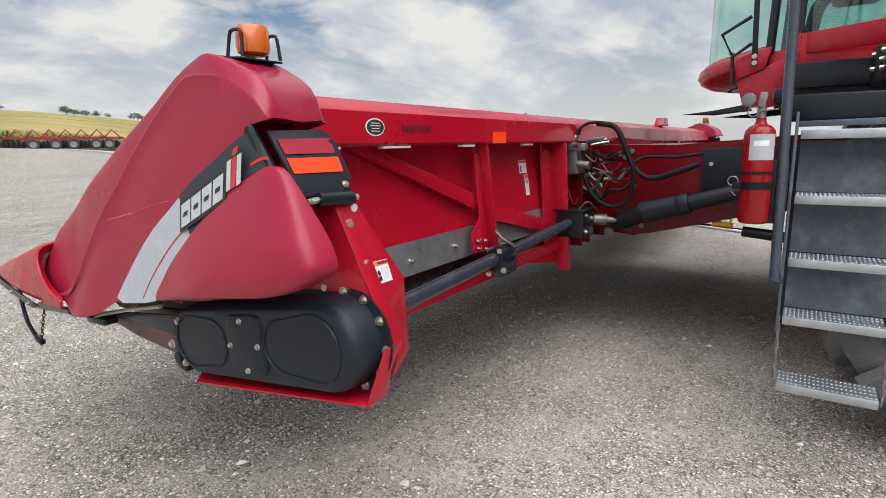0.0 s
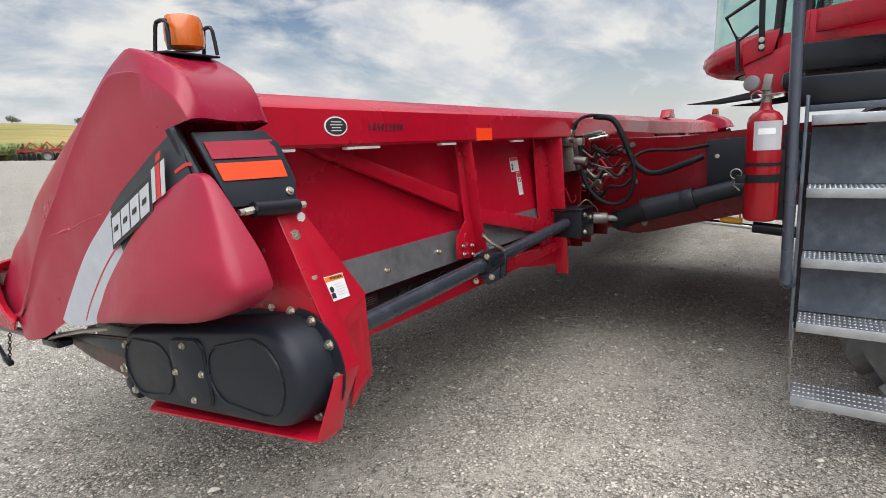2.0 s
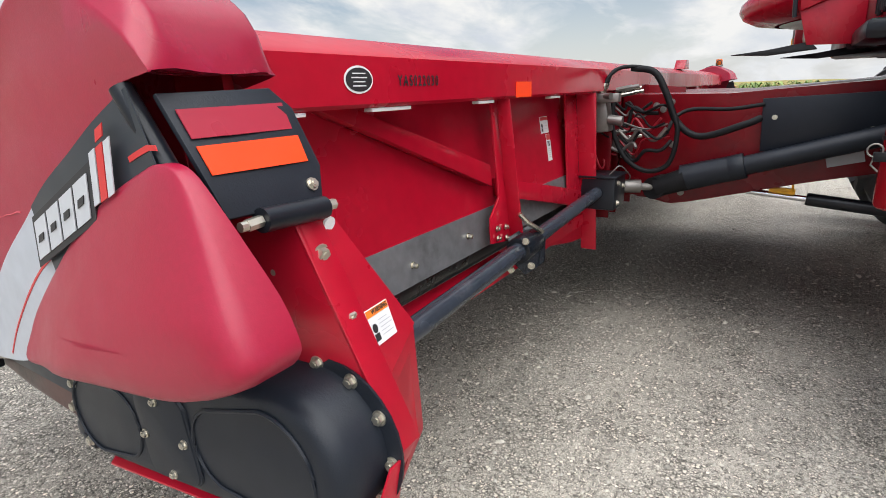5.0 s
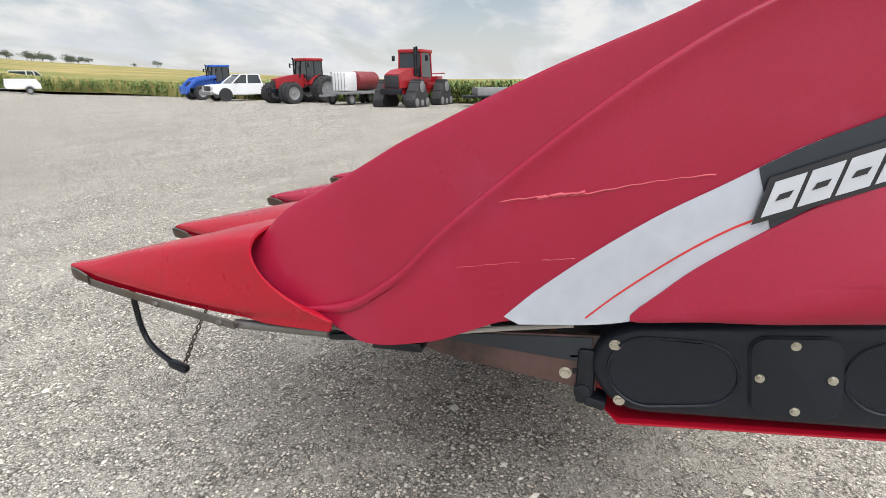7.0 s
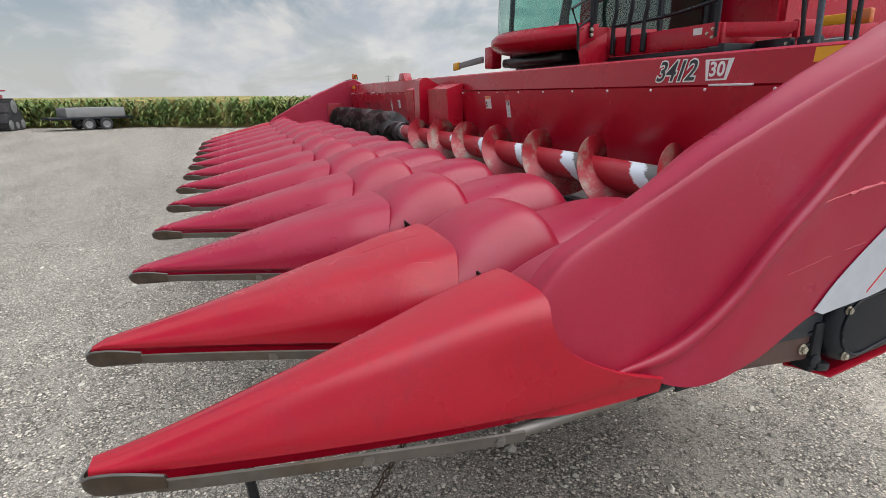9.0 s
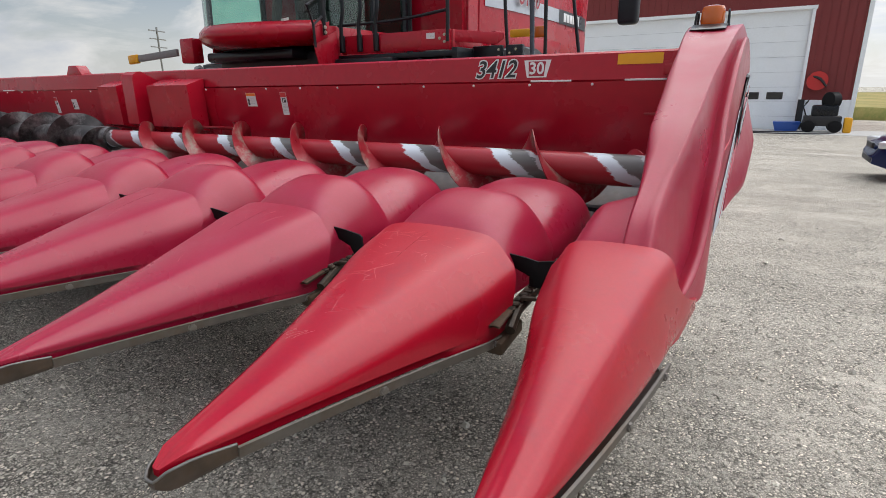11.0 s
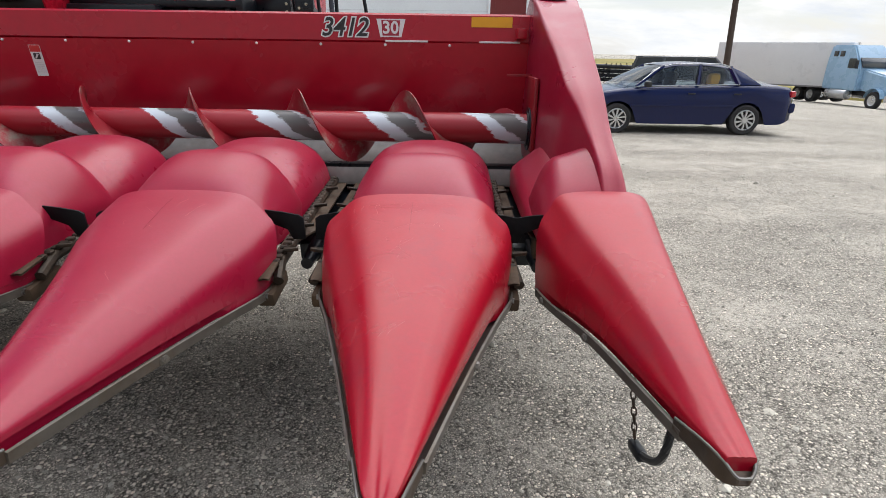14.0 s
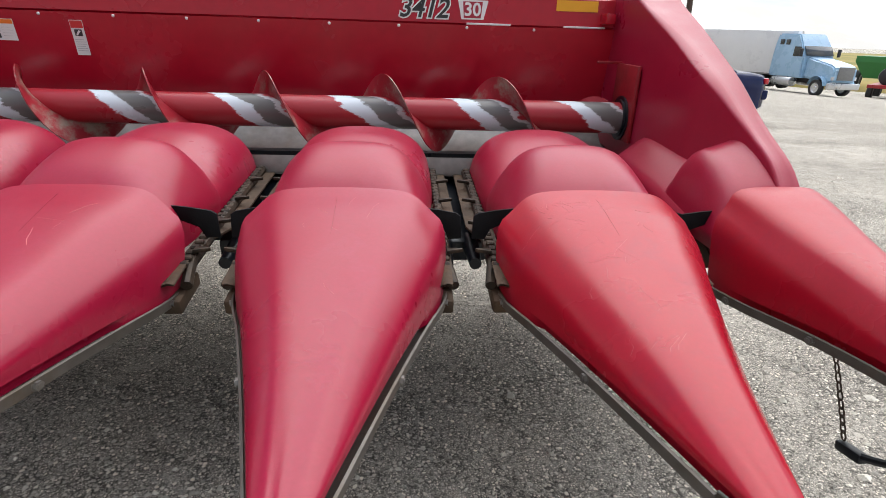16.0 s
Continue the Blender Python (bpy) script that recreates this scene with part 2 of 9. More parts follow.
def finish(name, bm, material, angle=35):
    bmesh.ops.remove_doubles(bm, verts=bm.verts, dist=0.00005)
    bmesh.ops.recalc_face_normals(bm, faces=bm.faces)
    me = bpy.data.meshes.new(name)
    bm.to_mesh(me)
    bm.free()
    if angle:
        me.polygons.foreach_set("use_smooth", [True] * len(me.polygons))
        me.set_sharp_from_angle(angle=radians(angle))
    me.materials.append(material)
    return me


def part(name, bm, material, parent, label="", angle=35):
    ob = new(name, finish(name, bm, material, angle))
    ob.parent = parent
    if label:
        tagged(ob, label)
    return ob


def single(name, bm, material, label, category, group="", kind="", angle=35):
    return tagged(new(name, finish(name, bm, material, angle)), label, category, group, kind)


def thing(name, label, category, at=(0, 0, 0), group="", kind=""):
    e = new(name)
    e.empty_display_size = 0.1
    e.location = at
    return tagged(e, label, category, group, kind)


def bmn():
    return bmesh.new()


def merge(bm, other):
    me = bpy.data.meshes.new("tmp")
    other.to_mesh(me)
    other.free()
    bm.from_mesh(me)
    bpy.data.meshes.remove(me)
    return bm


def box(bm, c, s, m=None, bevel=0.0, seg=2):
    """A block with centre c and size s, its edges rounded by bevel, turned by the matrix m about its centre."""
    o = bmn()
    bmesh.ops.create_cube(o, size=1)
    for v in o.verts:
        v.co = Vector((v.co.x * s[0], v.co.y * s[1], v.co.z * s[2]))
    if bevel:
        bmesh.ops.bevel(o, geom=o.edges[:], offset=min(bevel, 0.45 * min(s)), segments=seg, affect="EDGES", profile=0.5)
    t = Matrix.Translation(c) @ (m.to_4x4() if m else Matrix())
    o.transform(t)
    return merge(bm, o)


def cyl(bm, p0, p1, r0, r1=None, n=20, bevel=0.0, caps=True):
    p0, p1 = Vector(p0), Vector(p1)
    r1 = r0 if r1 is None else r1
    ax = (p1 - p0)
    q = ax.to_track_quat("Z", "Y").to_matrix()
    L = ax.length
    prof = [(0, r0), (L, r1)]
    if bevel:
        prof = [(0, r0 - bevel), (bevel * 0.3, r0 - bevel * 0.3), (bevel, r0), (L - bevel, r1), (L - bevel * 0.3, r1 - bevel * 0.3), (L, r1 - bevel)]
    return spin(bm, p0, q, prof, n, caps)


def spin(bm, p0, q, prof, n=24, caps=True):
    """Rings of (height, radius) about the z axis of the turn q at p0."""
    rings = []
    for h, r in prof:
        rings.append([bm.verts.new(Vector(p0) + q @ Vector((r * math.cos(2 * math.pi * i / n), r * math.sin(2 * math.pi * i / n), h))) for i in range(n)])
    for a, b in zip(rings, rings[1:]):
        for i in range(n):
            bm.faces.new((a[i], a[(i + 1) % n], b[(i + 1) % n], b[i]))
    if caps:
        bm.faces.new(rings[0][::-1])
        bm.faces.new(rings[-1])
    return bm


def loft(bm, rings, closed=False, caps=False):
    vs = [[bm.verts.new(p) for p in r] for r in rings]
    for a, b in zip(vs, vs[1:]):
        m = len(a)
        for i in range(m if closed else m - 1):
            j = (i + 1) % m
            try:
                bm.faces.new((a[i], a[j], b[j], b[i]))
            except ValueError:
                pass
    if caps:
        bm.faces.new(vs[0][::-1])
        bm.faces.new(vs[-1])
    return bm


def smooth_path(pts, per=6):
    """Catmull-Rom points through pts."""
    P = [Vector(p) for p in pts]
    P = [2 * P[0] - P[1]] + P + [2 * P[-1] - P[-2]]
    out = []
    for i in range(1, len(P) - 2):
        for k in range(per):
            u = k / per
            a, b, c, d = P[i - 1], P[i], P[i + 1], P[i + 2]
            out.append(0.5 * (2 * b + (c - a) * u + (2 * a - 5 * b + 4 * c - d) * u * u + (3 * b - a - 3 * c + d) * u**3))
    out.append(P[-2])
    return out


def tube(bm, pts, r, n=10, smooth=0):
    """A round bar or hose along pts."""
    P = smooth_path(pts, smooth) if smooth else [Vector(p) for p in pts]
    rings = []
    up = Vector((0.13, 0.21, 0.97))
    for i, p in enumerate(P):
        t = (P[min(i + 1, len(P) - 1)] - P[max(i - 1, 0)]).normalized()
        a = t.cross(up)
        if a.length < 0.1:
            a = t.cross(Vector((1, 0, 0)))
        a.normalize()
        b = t.cross(a)
        rr = r if not callable(r) else r(i / (len(P) - 1))
        rings.append([p + a * rr * math.cos(2 * math.pi * k / n) + b * rr * math.sin(2 * math.pi * k / n) for k in range(n)])
    return loft(bm, rings, True, True)


def plate(bm, pts, d, bevel=0.0):
    """A flat sheet with the outline pts and the thickness vector d."""
    o = bmn()
    d = Vector(d)
    a = [o.verts.new(Vector(p)) for p in pts]
    b = [o.verts.new(Vector(p) + d) for p in pts]
    o.faces.new(a[::-1])
    o.faces.new(b)
    for i in range(len(a)):
        j = (i + 1) % len(a)
        o.faces.new((a[i], a[j], b[j], b[i]))
    if bevel:
        bmesh.ops.recalc_face_normals(o, faces=o.faces)
        bmesh.ops.bevel(o, geom=o.edges[:], offset=bevel, segments=2, affect="EDGES", profile=0.5)
    return merge(bm, o)


def bolt(bm, p, d, r=0.012, h=0.010, washer=True):
    """A hexagon head on a washer, standing out from p along d."""
    p, d = Vector(p), Vector(d).normalized()
    if washer:
        cyl(bm, p, p + d * 0.003, r * 1.35, n=14)
    cyl(bm, p + d * 0.003, p + d * (0.003 + h), r, n=6)
    cyl(bm, p + d * (0.003 + h), p + d * (0.005 + h), r * 0.55, n=8)
    return bm


def frame_on(o, u, v):
    """The turn whose x is u, y is v (made square) and z stands out of the surface."""
    u = Vector(u).normalized()
    w = u.cross(Vector(v)).normalized()
    v = w.cross(u)
    m = Matrix((u, v, w)).transposed().to_4x4()
    m.translation = Vector(o)
    return m


def sheet(bm, m, x0, y0, x1, y1, lift=0.001, thick=0.001):
    """A thin printed patch on the surface m, in its own x and y."""
    o = bmn()
    bmesh.ops.create_cube(o, size=1)
    for v in o.verts:
        v.co = Vector((x0 + (v.co.x + 0.5) * (x1 - x0), y0 + (v.co.y + 0.5) * (y1 - y0), lift + (v.co.z + 0.5) * thick))
    o.transform(m)
    return merge(bm, o)


def lettering(text, m, size, material, parent, name="lettering", bold=0.0, shear=0.0, lift=0.002, spacing=1.0, xscale=1.0):
    """Raised writing in the built-in letters, as a mesh."""
    c = bpy.data.curves.new("letters", "FONT")
    c.body, c.size, c.extrude, c.offset, c.shear, c.space_character = text, size, 0.0004, bold, shear, spacing
    c.align_x, c.align_y = "CENTER", "CENTER"
    c.resolution_u = 3
    tmp = new("letters_tmp", c)
    me = bpy.data.meshes.new_from_object(tmp.evaluated_get(bpy.context.evaluated_depsgraph_get()))
    bpy.data.objects.remove(tmp)
    bpy.data.curves.remove(c)
    me.transform(m @ Matrix.Translation((0, 0, lift)) @ Matrix.Diagonal((xscale, 1, 1, 1)))
    me.materials.clear()
    me.materials.append(material)
    ob = new(name, me)
    ob.parent = parent
    return ob


def rot(ax, deg):
    return Matrix.Rotation(radians(deg), 3, ax)


# ---- corn head ----
ROW = 0.762                      # 30 inch rows; dividers stand at x = ROW * k
HEAD_W = 12 * ROW
head = thing("corn_head", "red twelve-row corn head with moulded plastic snouts, raised off the gravel", "corn head")


def repeat(name, me, x, parent=None, label=""):
    ob = new(name, me)
    ob.parent = parent or head
    ob.location.x = x
    if label:
        tagged(ob, label)
    return ob


def super_section(y, w, zt, zb, p=2.4, n=30):
    """One smooth cross-section: rounded all the way from the crown to the lower edge."""
    pts = []
    for i in range(n + 1):
        t = math.pi * (1 - i / n)
        c, q = math.cos(t), math.sin(t)
        x = math.copysign(abs(c) ** (2 / p), c) * w
        k = max(0.0, q) ** (2 / p)
        pts.append(Vector((x, y, zb + (zt - zb) * k)))
    return pts


def bell_section(y, w_l, w_r, zt, zw_l, zw_r, zb, flat=0.36, n=2, pull=0.0, ogee=0.28, groove=0.0):
    """A moulded hood in section: flat crown, soft shoulders, flanks that run out into a wing, and a short wall below, grooved along its foot."""
    def flank(w, zw, sg):
        g = zb + (0.030 if groove > 0 else 0.55 * min(0.06, zw - zb))
        zw = max(zw, g + 0.010)
        h = zt - zw
        foot = [(sg * w, g + 0.004), (sg * w, g), (sg * w, g), (sg * (w - groove), g - 0.001), (sg * (w - groove), g - 0.001), (sg * (w - groove), zb)]
        return [(sg * flat * w, zt - 0.003), (sg * (flat + 0.24) * w, zt - 0.13 * h), (sg * 0.84 * w, zw + ogee * h), (sg * w, zw + 0.015 * min(1.0, h / 0.1))] + foot
    pts = [Vector((a, 0, b)) for a, b in flank(w_r, zw_r, -1)[::-1] + [(0.0, zt)] + flank(w_l, zw_l, 1)]
    for _ in range(n):
        nxt = [pts[0]]
        for a, b in zip(pts, pts[1:]):
            nxt += [a * 0.75 + b * 0.25, a * 0.25 + b * 0.75]
        pts = nxt + [pts[-1]]
    return [Vector((q.x, y + pull * (1 - (q.z - zb) / (zt - zb)), q.z)) for q in pts]


G_DEPTH = ((0.10, 0.002), (0.20, 0.014), (0.79, 0.020), (0.81, 0.002))


def rim(rings, th=0.008):
    """Turns the last section inward, so that a moulding shows its thickness."""
    last = rings[-1]
    c = sum(last, Vector()) / len(last)
    inner = []
    for q in last:
        d = Vector((q.x - c.x, 0, q.z - c.z))
        d = d.normalized() if d.length else d
        inner.append(q - d * th)
    back = [q + (c - q) * 0.16 + Vector((0, 0.03, 0)) for q in inner]
    return rings + [[q + Vector((0, -0.004, 0)) for q in inner], back]


S_TOP = ((0.02, 0.822), (0.1, 0.846), (0.2, 0.868), (0.47, 0.928), (0.76, 0.992), (1.0, 1.042), (1.1, 1.050))
S_WING = ((0.02, 0.802), (0.2, 0.812), (0.5, 0.838), (0.8, 0.885), (1.1, 0.935))
S_BOT = ((0.02, 0.79), (0.2, 0.788), (0.5, 0.782), (0.8, 0.775), (1.1, 0.77))


def snout_half(d, end=False, outer=False):
    if end and outer:
        return curve_at(((0.02, 0.022), (0.12, 0.044), (0.57, 0.116), (0.87, 0.152), (1.0, 0.168)), d)
    if end:
        return curve_at(((0.02, 0.022), (0.12, 0.048), (0.57, 0.142), (0.8, 0.205), (1.0, 0.238)), d)
    return curve_at(((0.02, 0.022), (0.1, 0.046), (0.5, 0.156), (0.8, 0.240), (0.95, 0.285), (1.1, 0.308)), d)


def snout_section(d):
    w, zw = snout_half(d), curve_at(S_WING, d)
    return bell_section(-d, w, w, curve_at(S_TOP, d), zw, zw, curve_at(S_BOT, d), curve_at(((0.02, 0.22), (0.5, 0.37), (1.1, 0.44)), d), 2, 0.11 * (d / 1.075) ** 2, curve_at(((0.02, 0.5), (0.6, 0.54), (0.9, 0.54), (1.1, 0.48)), d), curve_at(G_DEPTH, d))


def make_snout():
    bm = bmn()
    rings = []
    for i in range(33):
        d = 0.018 + (1.075 - 0.018) * i / 32
        rings.append(snout_section(d))
    for k in (-1, -2):                                   # the rear edge is turned up into a small lip
        for q in rings[k]:
            q.z += 0.0035 * (3 + k)
    rings[0] = [Vector((q.x * 0.5, q.y + 0.004, 0.80 + (q.z - 0.80) * 0.5)) for q in rings[0]]
    loft(bm, rim(rings))
    bm.faces.new([bm.verts.new(q) for q in rings[0]])
    return finish("snout", bm, M_POLY, 40)


def shoe_ring(d):
    w = curve_at(((0.0, 0.013), (0.008, 0.022), (0.03, 0.032), (0.15, 0.066)), d)
    top = curve_at(((0.0, 0.797), (0.02, 0.812), (0.06, 0.816), (0.15, 0.806)), d)
    low = curve_at(((0.0, 0.778), (0.03, 0.764), (0.15, 0.766)), d)
    return w, top, low


def make_tip():
    """Steel nose shoe: an open-topped wedge round the end of the snout, blunt in front."""
    bm = bmn()
    rings = []
    for d in (0.0, 0.004, 0.010, 0.02, 0.035, 0.06, 0.09, 0.12, 0.15):
        w, top, low = shoe_ring(d)
        t = 0.005
        rings.append([Vector(q) for q in ((-w * 0.82, -d, low), (-w, -d, low + 0.012), (-w, -d, top), (-w + t, -d, top), (-w + t, -d, top - 0.016), (w - t, -d, top - 0.016), (w - t, -d, top), (w, -d, top), (w, -d, low + 0.012), (w * 0.82, -d, low))])
    loft(bm, rings, True, True)
    return finish("snout_tip", bm, M_WEARTIP, 30)


def make_shoe_rim():
    """The shoe's upper edge, rubbed bright."""
    bm = bmn()
    for s in (-1, 1):
        pts = []
        for d in (0.15, 0.12, 0.09, 0.06, 0.035, 0.02, 0.010, 0.004, 0.0):
            w, top, low = shoe_ring(d)
            pts.append((s * (w - 0.002), -d + 0.0015, top - 0.001))
        tube(bm, pts + [(0.0, 0.0025, pts[-1][2])], 0.0030, 6)
    return finish("shoe_rim", bm, M_RIM, 50)


S_BACK = lambda d: -d + 0.11 * (d / 1.075) ** 2      # the moulding's lower edge is pulled forward


def strip_mesh(side, half, bot, d0, d1, name="side_strip", back=S_BACK):
    """Steel edge strip below one side of a snout."""
    bm = bmn()
    rings = []
    for i in range(17):
        d = d0 + (d1 - d0) * i / 16
        w = half(d) + 0.004
        zb = curve_at(bot, d)
        y = back(d)
        rings.append([Vector((side * (w - 0.030), y, zb - 0.018)), Vector((side * (w + 0.005), y, zb - 0.016)), Vector((side * (w + 0.007), y, zb + 0.010)), Vector((side * (w + 0.001), y, zb + 0.012)), Vector((side * (w - 0.004), y, zb - 0.010))])
    loft(bm, rings, True, True)
    return finish(name, bm, M_STRIP, 25)


def strip_bolts(side, half, bot, ds, back=S_BACK):
    out = []
    for d in ds:
        bm = bmn()
        y = back(d)
        w = half(d) + 0.007
        bolt(bm, (side * w, y, curve_at(bot, d) - 0.004), (side, 0.25, 0), 0.011, 0.007)
        out.append(finish("bolt", bm, M_STEEL, 30))
    return out


def make_mid_hood():
    bm = bmn()
    rings = []
    for i in range(15):
        d = 1.0 + 0.46 * i / 14
        zt = curve_at(((1.0, 0.985), (1.07, 1.030), (1.10, 1.058), (1.16, 1.094), (1.25, 1.126), (1.33, 1.140), (1.38, 1.134), (1.42, 1.108), (1.46, 1.035)), d)
        w = curve_at(((1.0, 0.235), (1.2, 0.25), (1.4, 0.262), (1.49, 0.255)), d)
        zw = curve_at(((1.0, 0.93), (1.49, 0.905)), d)
        rings.append(bell_section(-d, w + 0.014, w + 0.014, zt, zw, zw, 0.84, 0.38, 2, 0.0, 0.56))
    loft(bm, rim(rings))
    return finish("middle_hood", bm, M_POLY, 45)


def make_rear_hood():
    bm = bmn()
    rings = []
    for i in range(19):
        d = 1.36 + 0.60 * i / 18
        zt = curve_at(((1.36, 1.02), (1.46, 1.045), (1.6, 1.078), (1.75, 1.102), (1.87, 1.104), (1.93, 1.085), (1.96, 1.05)), d)
        w = curve_at(((1.36, 0.268), (1.6, 0.29), (1.88, 0.292), (1.96, 0.27)), d)
        zw = curve_at(((1.36, 0.93), (1.6, 0.955), (1.86, 0.955), (1.96, 0.92)), d)
        rings.append(super_section(-d, w, zt, 0.85, 2.6, 34))
    loft(bm, rim(rings))
    return finish("rear_hood", bm, M_POLY, 45)


def make_flap(side):
    """Black rubber ear that reaches from the hood over the row."""
    bm = bmn()
    o = [(0.235, -1.12, 0.978), (0.290, -1.125, 0.970), (0.345, -1.14, 0.955), (0.360, -1.14, 0.945), (0.364, -1.14, 0.868), (0.322, -1.135, 0.868), (0.306, -1.13, 0.905), (0.245, -1.12, 0.935)]
    plate(bm, [(side * a, b, c) for a, b, c in o], (0, -0.008, 0), 0.0015)
    return finish("rubber_ear", bm, M_RUBBER, 30)


M_CHAIN = mat("dark_brown_chain", (0.032, 0.023, 0.016), 0.55, 0.5, var=0.5, col2=(0.07, 0.047, 0.03), patch=0.5, pscale=6.0, bump=0.001)


def make_row_unit():
    """Deck plates, gathering chain guides and stalk-roll housing in the gap between two hoods."""
    parts = []
    for side in (-1, 1):
        bm = bmn()
        plate(bm, [(side * 0.016, -1.30, 0.845), (side * 0.105, -1.05, 0.835), (side * 0.125, -1.95, 0.875), (side * 0.022, -1.95, 0.872)], (0, 0, 0.008), 0.001)
        parts.append(("deck_plate", finish("deck_plate", bm, M_RUST, 30)))
        bm = bmn()
        tube(bm, [(side * 0.055, -0.93, 0.80), (side * 0.07, -1.02, 0.83), (side * 0.075, -1.5, 0.872), (side * 0.075, -1.93, 0.895)], 0.017, 8)
        for i in range(26):
            y = -0.98 - i * 0.037
            z = 0.845 + (i * 0.037) * 0.066
            box(bm, (side * 0.078, y, z), (0.028, 0.026, 0.018), rot("Z", 8 * side), 0.004, 1)
            if i % 6 == 2:                                # a lug that reaches over the gap
                plate(bm, [(side * 0.07, y - 0.015, z + 0.004), (side * 0.02, y - 0.002, z + 0.008), (side * 0.02, y + 0.006, z + 0.008), (side * 0.07, y + 0.015, z + 0.004)], (0, 0, 0.012), 0.002)
        parts.append(("gathering_chain", finish("gathering_chain", bm, M_CHAIN, 30)))
        bm = bmn()
        # curled paddle of the chain guard at the mouth of the row
        rings = []
        for i in range(9):
            a = radians(-70 + i * 22)
            rings.append([Vector((side * (0.075 + 0.045 * math.cos(a)), -0.87 - 0.12 * k, 0.795 + 0.04 * math.sin(a) + 0.02 * k)) for k in (0, 0.35, 0.7, 1)])
        loft(bm, rings)
        r2 = [[q + Vector((0, 0.0, -0.006)) for q in r] for r in rings]
        loft(bm, r2)
        box(bm, (side * 0.085, -0.96, 0.765), (0.055, 0.16, 0.045), rot("X", -8), 0.008)
        parts.append(("chain_guard", finish("chain_guard", bm, M_RUST, 40)))
    bm = bmn()
    box(bm, (0, -1.68, 0.745), (0.24, 0.58, 0.09), rot("X", -5), 0.02)
    cyl(bm, (-0.05, -1.24, 0.735), (-0.05, -1.45, 0.745), 0.022, 0.035, 12)
    cyl(bm, (0.05, -1.24, 0.735), (0.05, -1.45, 0.745), 0.022, 0.035, 12)
    parts.append(("stalk_roll_housing", finish("stalk_roll_housing", bm, M_BLACKP, 35)))
    bm = bmn()
    plate(bm, [(-0.13, -1.93, 0.872), (0.13, -1.93, 0.872), (0.13, -2.02, 0.878), (-0.13, -2.02, 0.878)], (0, 0, 0.010), 0.002)
    parts.append(("deck_end_plate", finish("deck_end_plate", bm, M_STEEL, 30)))
    return parts


me_snout, me_tip, me_mid, me_rear = make_snout(), make_tip(), make_mid_hood(), make_rear_hood()
me_shoe_rim = make_shoe_rim()
me_strip = {s: strip_mesh(s, snout_half, S_BOT, 0.15, 1.05) for s in (-1, 1)}
me_sb = {s: strip_bolts(s, snout_half, S_BOT, (0.53, 0.98)) for s in (-1, 1)}
me_flap = {s: make_flap(s) for s in (-1, 1)}
me_snout_redder = me_snout.copy()                       # the snout beside the end has the redder plastic
me_snout_redder.materials[0] = M_POLYRED
for k in range(1, 12):
    x = ROW * k
    sn = repeat("snout", me_snout_redder if k == 1 else me_snout, x)
    def under(name, me):
        ob = new(name, me)
        ob.parent = sn
        return ob
    sr = new("shoe_rim", me_shoe_rim); sr.parent = under("snout_tip", me_tip)
    for s in (-1, 1):
        under("side_strip", me_strip[s])
        for me in me_sb[s]:
            under("bolt", me)
    repeat("middle_hood", me_mid, x)
    repeat("rear_hood", me_rear, x)
    for s in (-1, 1):
        repeat("rubber_ear", me_flap[s], x)


def on_snout(x, d):
    """The point of a snout's skin at the offset x and the distance d behind the tip."""
    sec = snout_section(d)
    for a, b in zip(sec, sec[1:]):
        if a.x <= x <= b.x and b.x > a.x:
            return a.lerp(b, (x - a.x) / (b.x - a.x))
    return sec[len(sec) // 2].copy()


M_SCUFF = mat("scuffed_plastic", (0.56, 0.17, 0.17), 0.7, var=0.25)
M_CRACK = mat("dark_seam", (0.17, 0.006, 0.012), 0.7, var=0.2)
rngs = random.Random(12)
for k in range(1, 5):
    pts = [on_snout(0.018 - 0.045 * (1.04 - d) + 0.004 * math.sin(9 * d + k), d) + Vector((0, 0, 0.0002)) for d in [1.04 - 0.028 * i for i in range(9)]]
    ob = part("mould_seam", tube(bmn(), pts, 0.0004, 5), M_CRACK, head)
    ob.location.x = ROW * k
    bm = bmn()
    for i in range(64 if k == 1 else 7):
        d, x = 1.0 - 0.62 * rngs.random() ** 1.5, 0.20 * rngs.uniform(-1, 1)
        x *= snout_half(d) / 0.27
        if k == 1 and rngs.random() < 0.7:
            x = abs(x) * 0.9 + 0.02
        a, L = rngs.uniform(0, 6.28), 0.015 + 0.075 * rngs.random() ** 2
        q = [on_snout(x + L * math.cos(a) * u + 0.004 * math.sin(5 * u), d + L * math.sin(a) * u) for u in (0, 0.33, 0.66, 1)]
        tube(bm, q, 0.0003 + 0.0003 * rngs.random(), 4)
    ob = tagged(part("scuff_mark", bm, M_SCUFF, head), kind="stuff")
    ob.location.x = ROW * k
row_parts = make_row_unit()
for k in range(12):
    for nm, me in row_parts:
        repeat(nm, me, ROW * (k + 0.5))

# beam, back sheet and trough run the whole width
X0, X1 = 0.24, HEAD_W - 0.24
bm = bmn()
loft(bm, [[(x, -2.510, 1.535), (x, -2.522, 1.664), (x, -2.535, 1.674), (x, -2.652, 1.630), (x, -2.664, 1.618), (x, -2.668, 1.500), (x, -2.655, 1.490), (x, -2.525, 1.520)] for x in (X0, HEAD_W / 2, X1)], True, True)
beam = part("top_beam", bm, M_RED, head, angle=25)


def sheet_y(z):
    return -2.487 - (1.50 - z) * 0.15


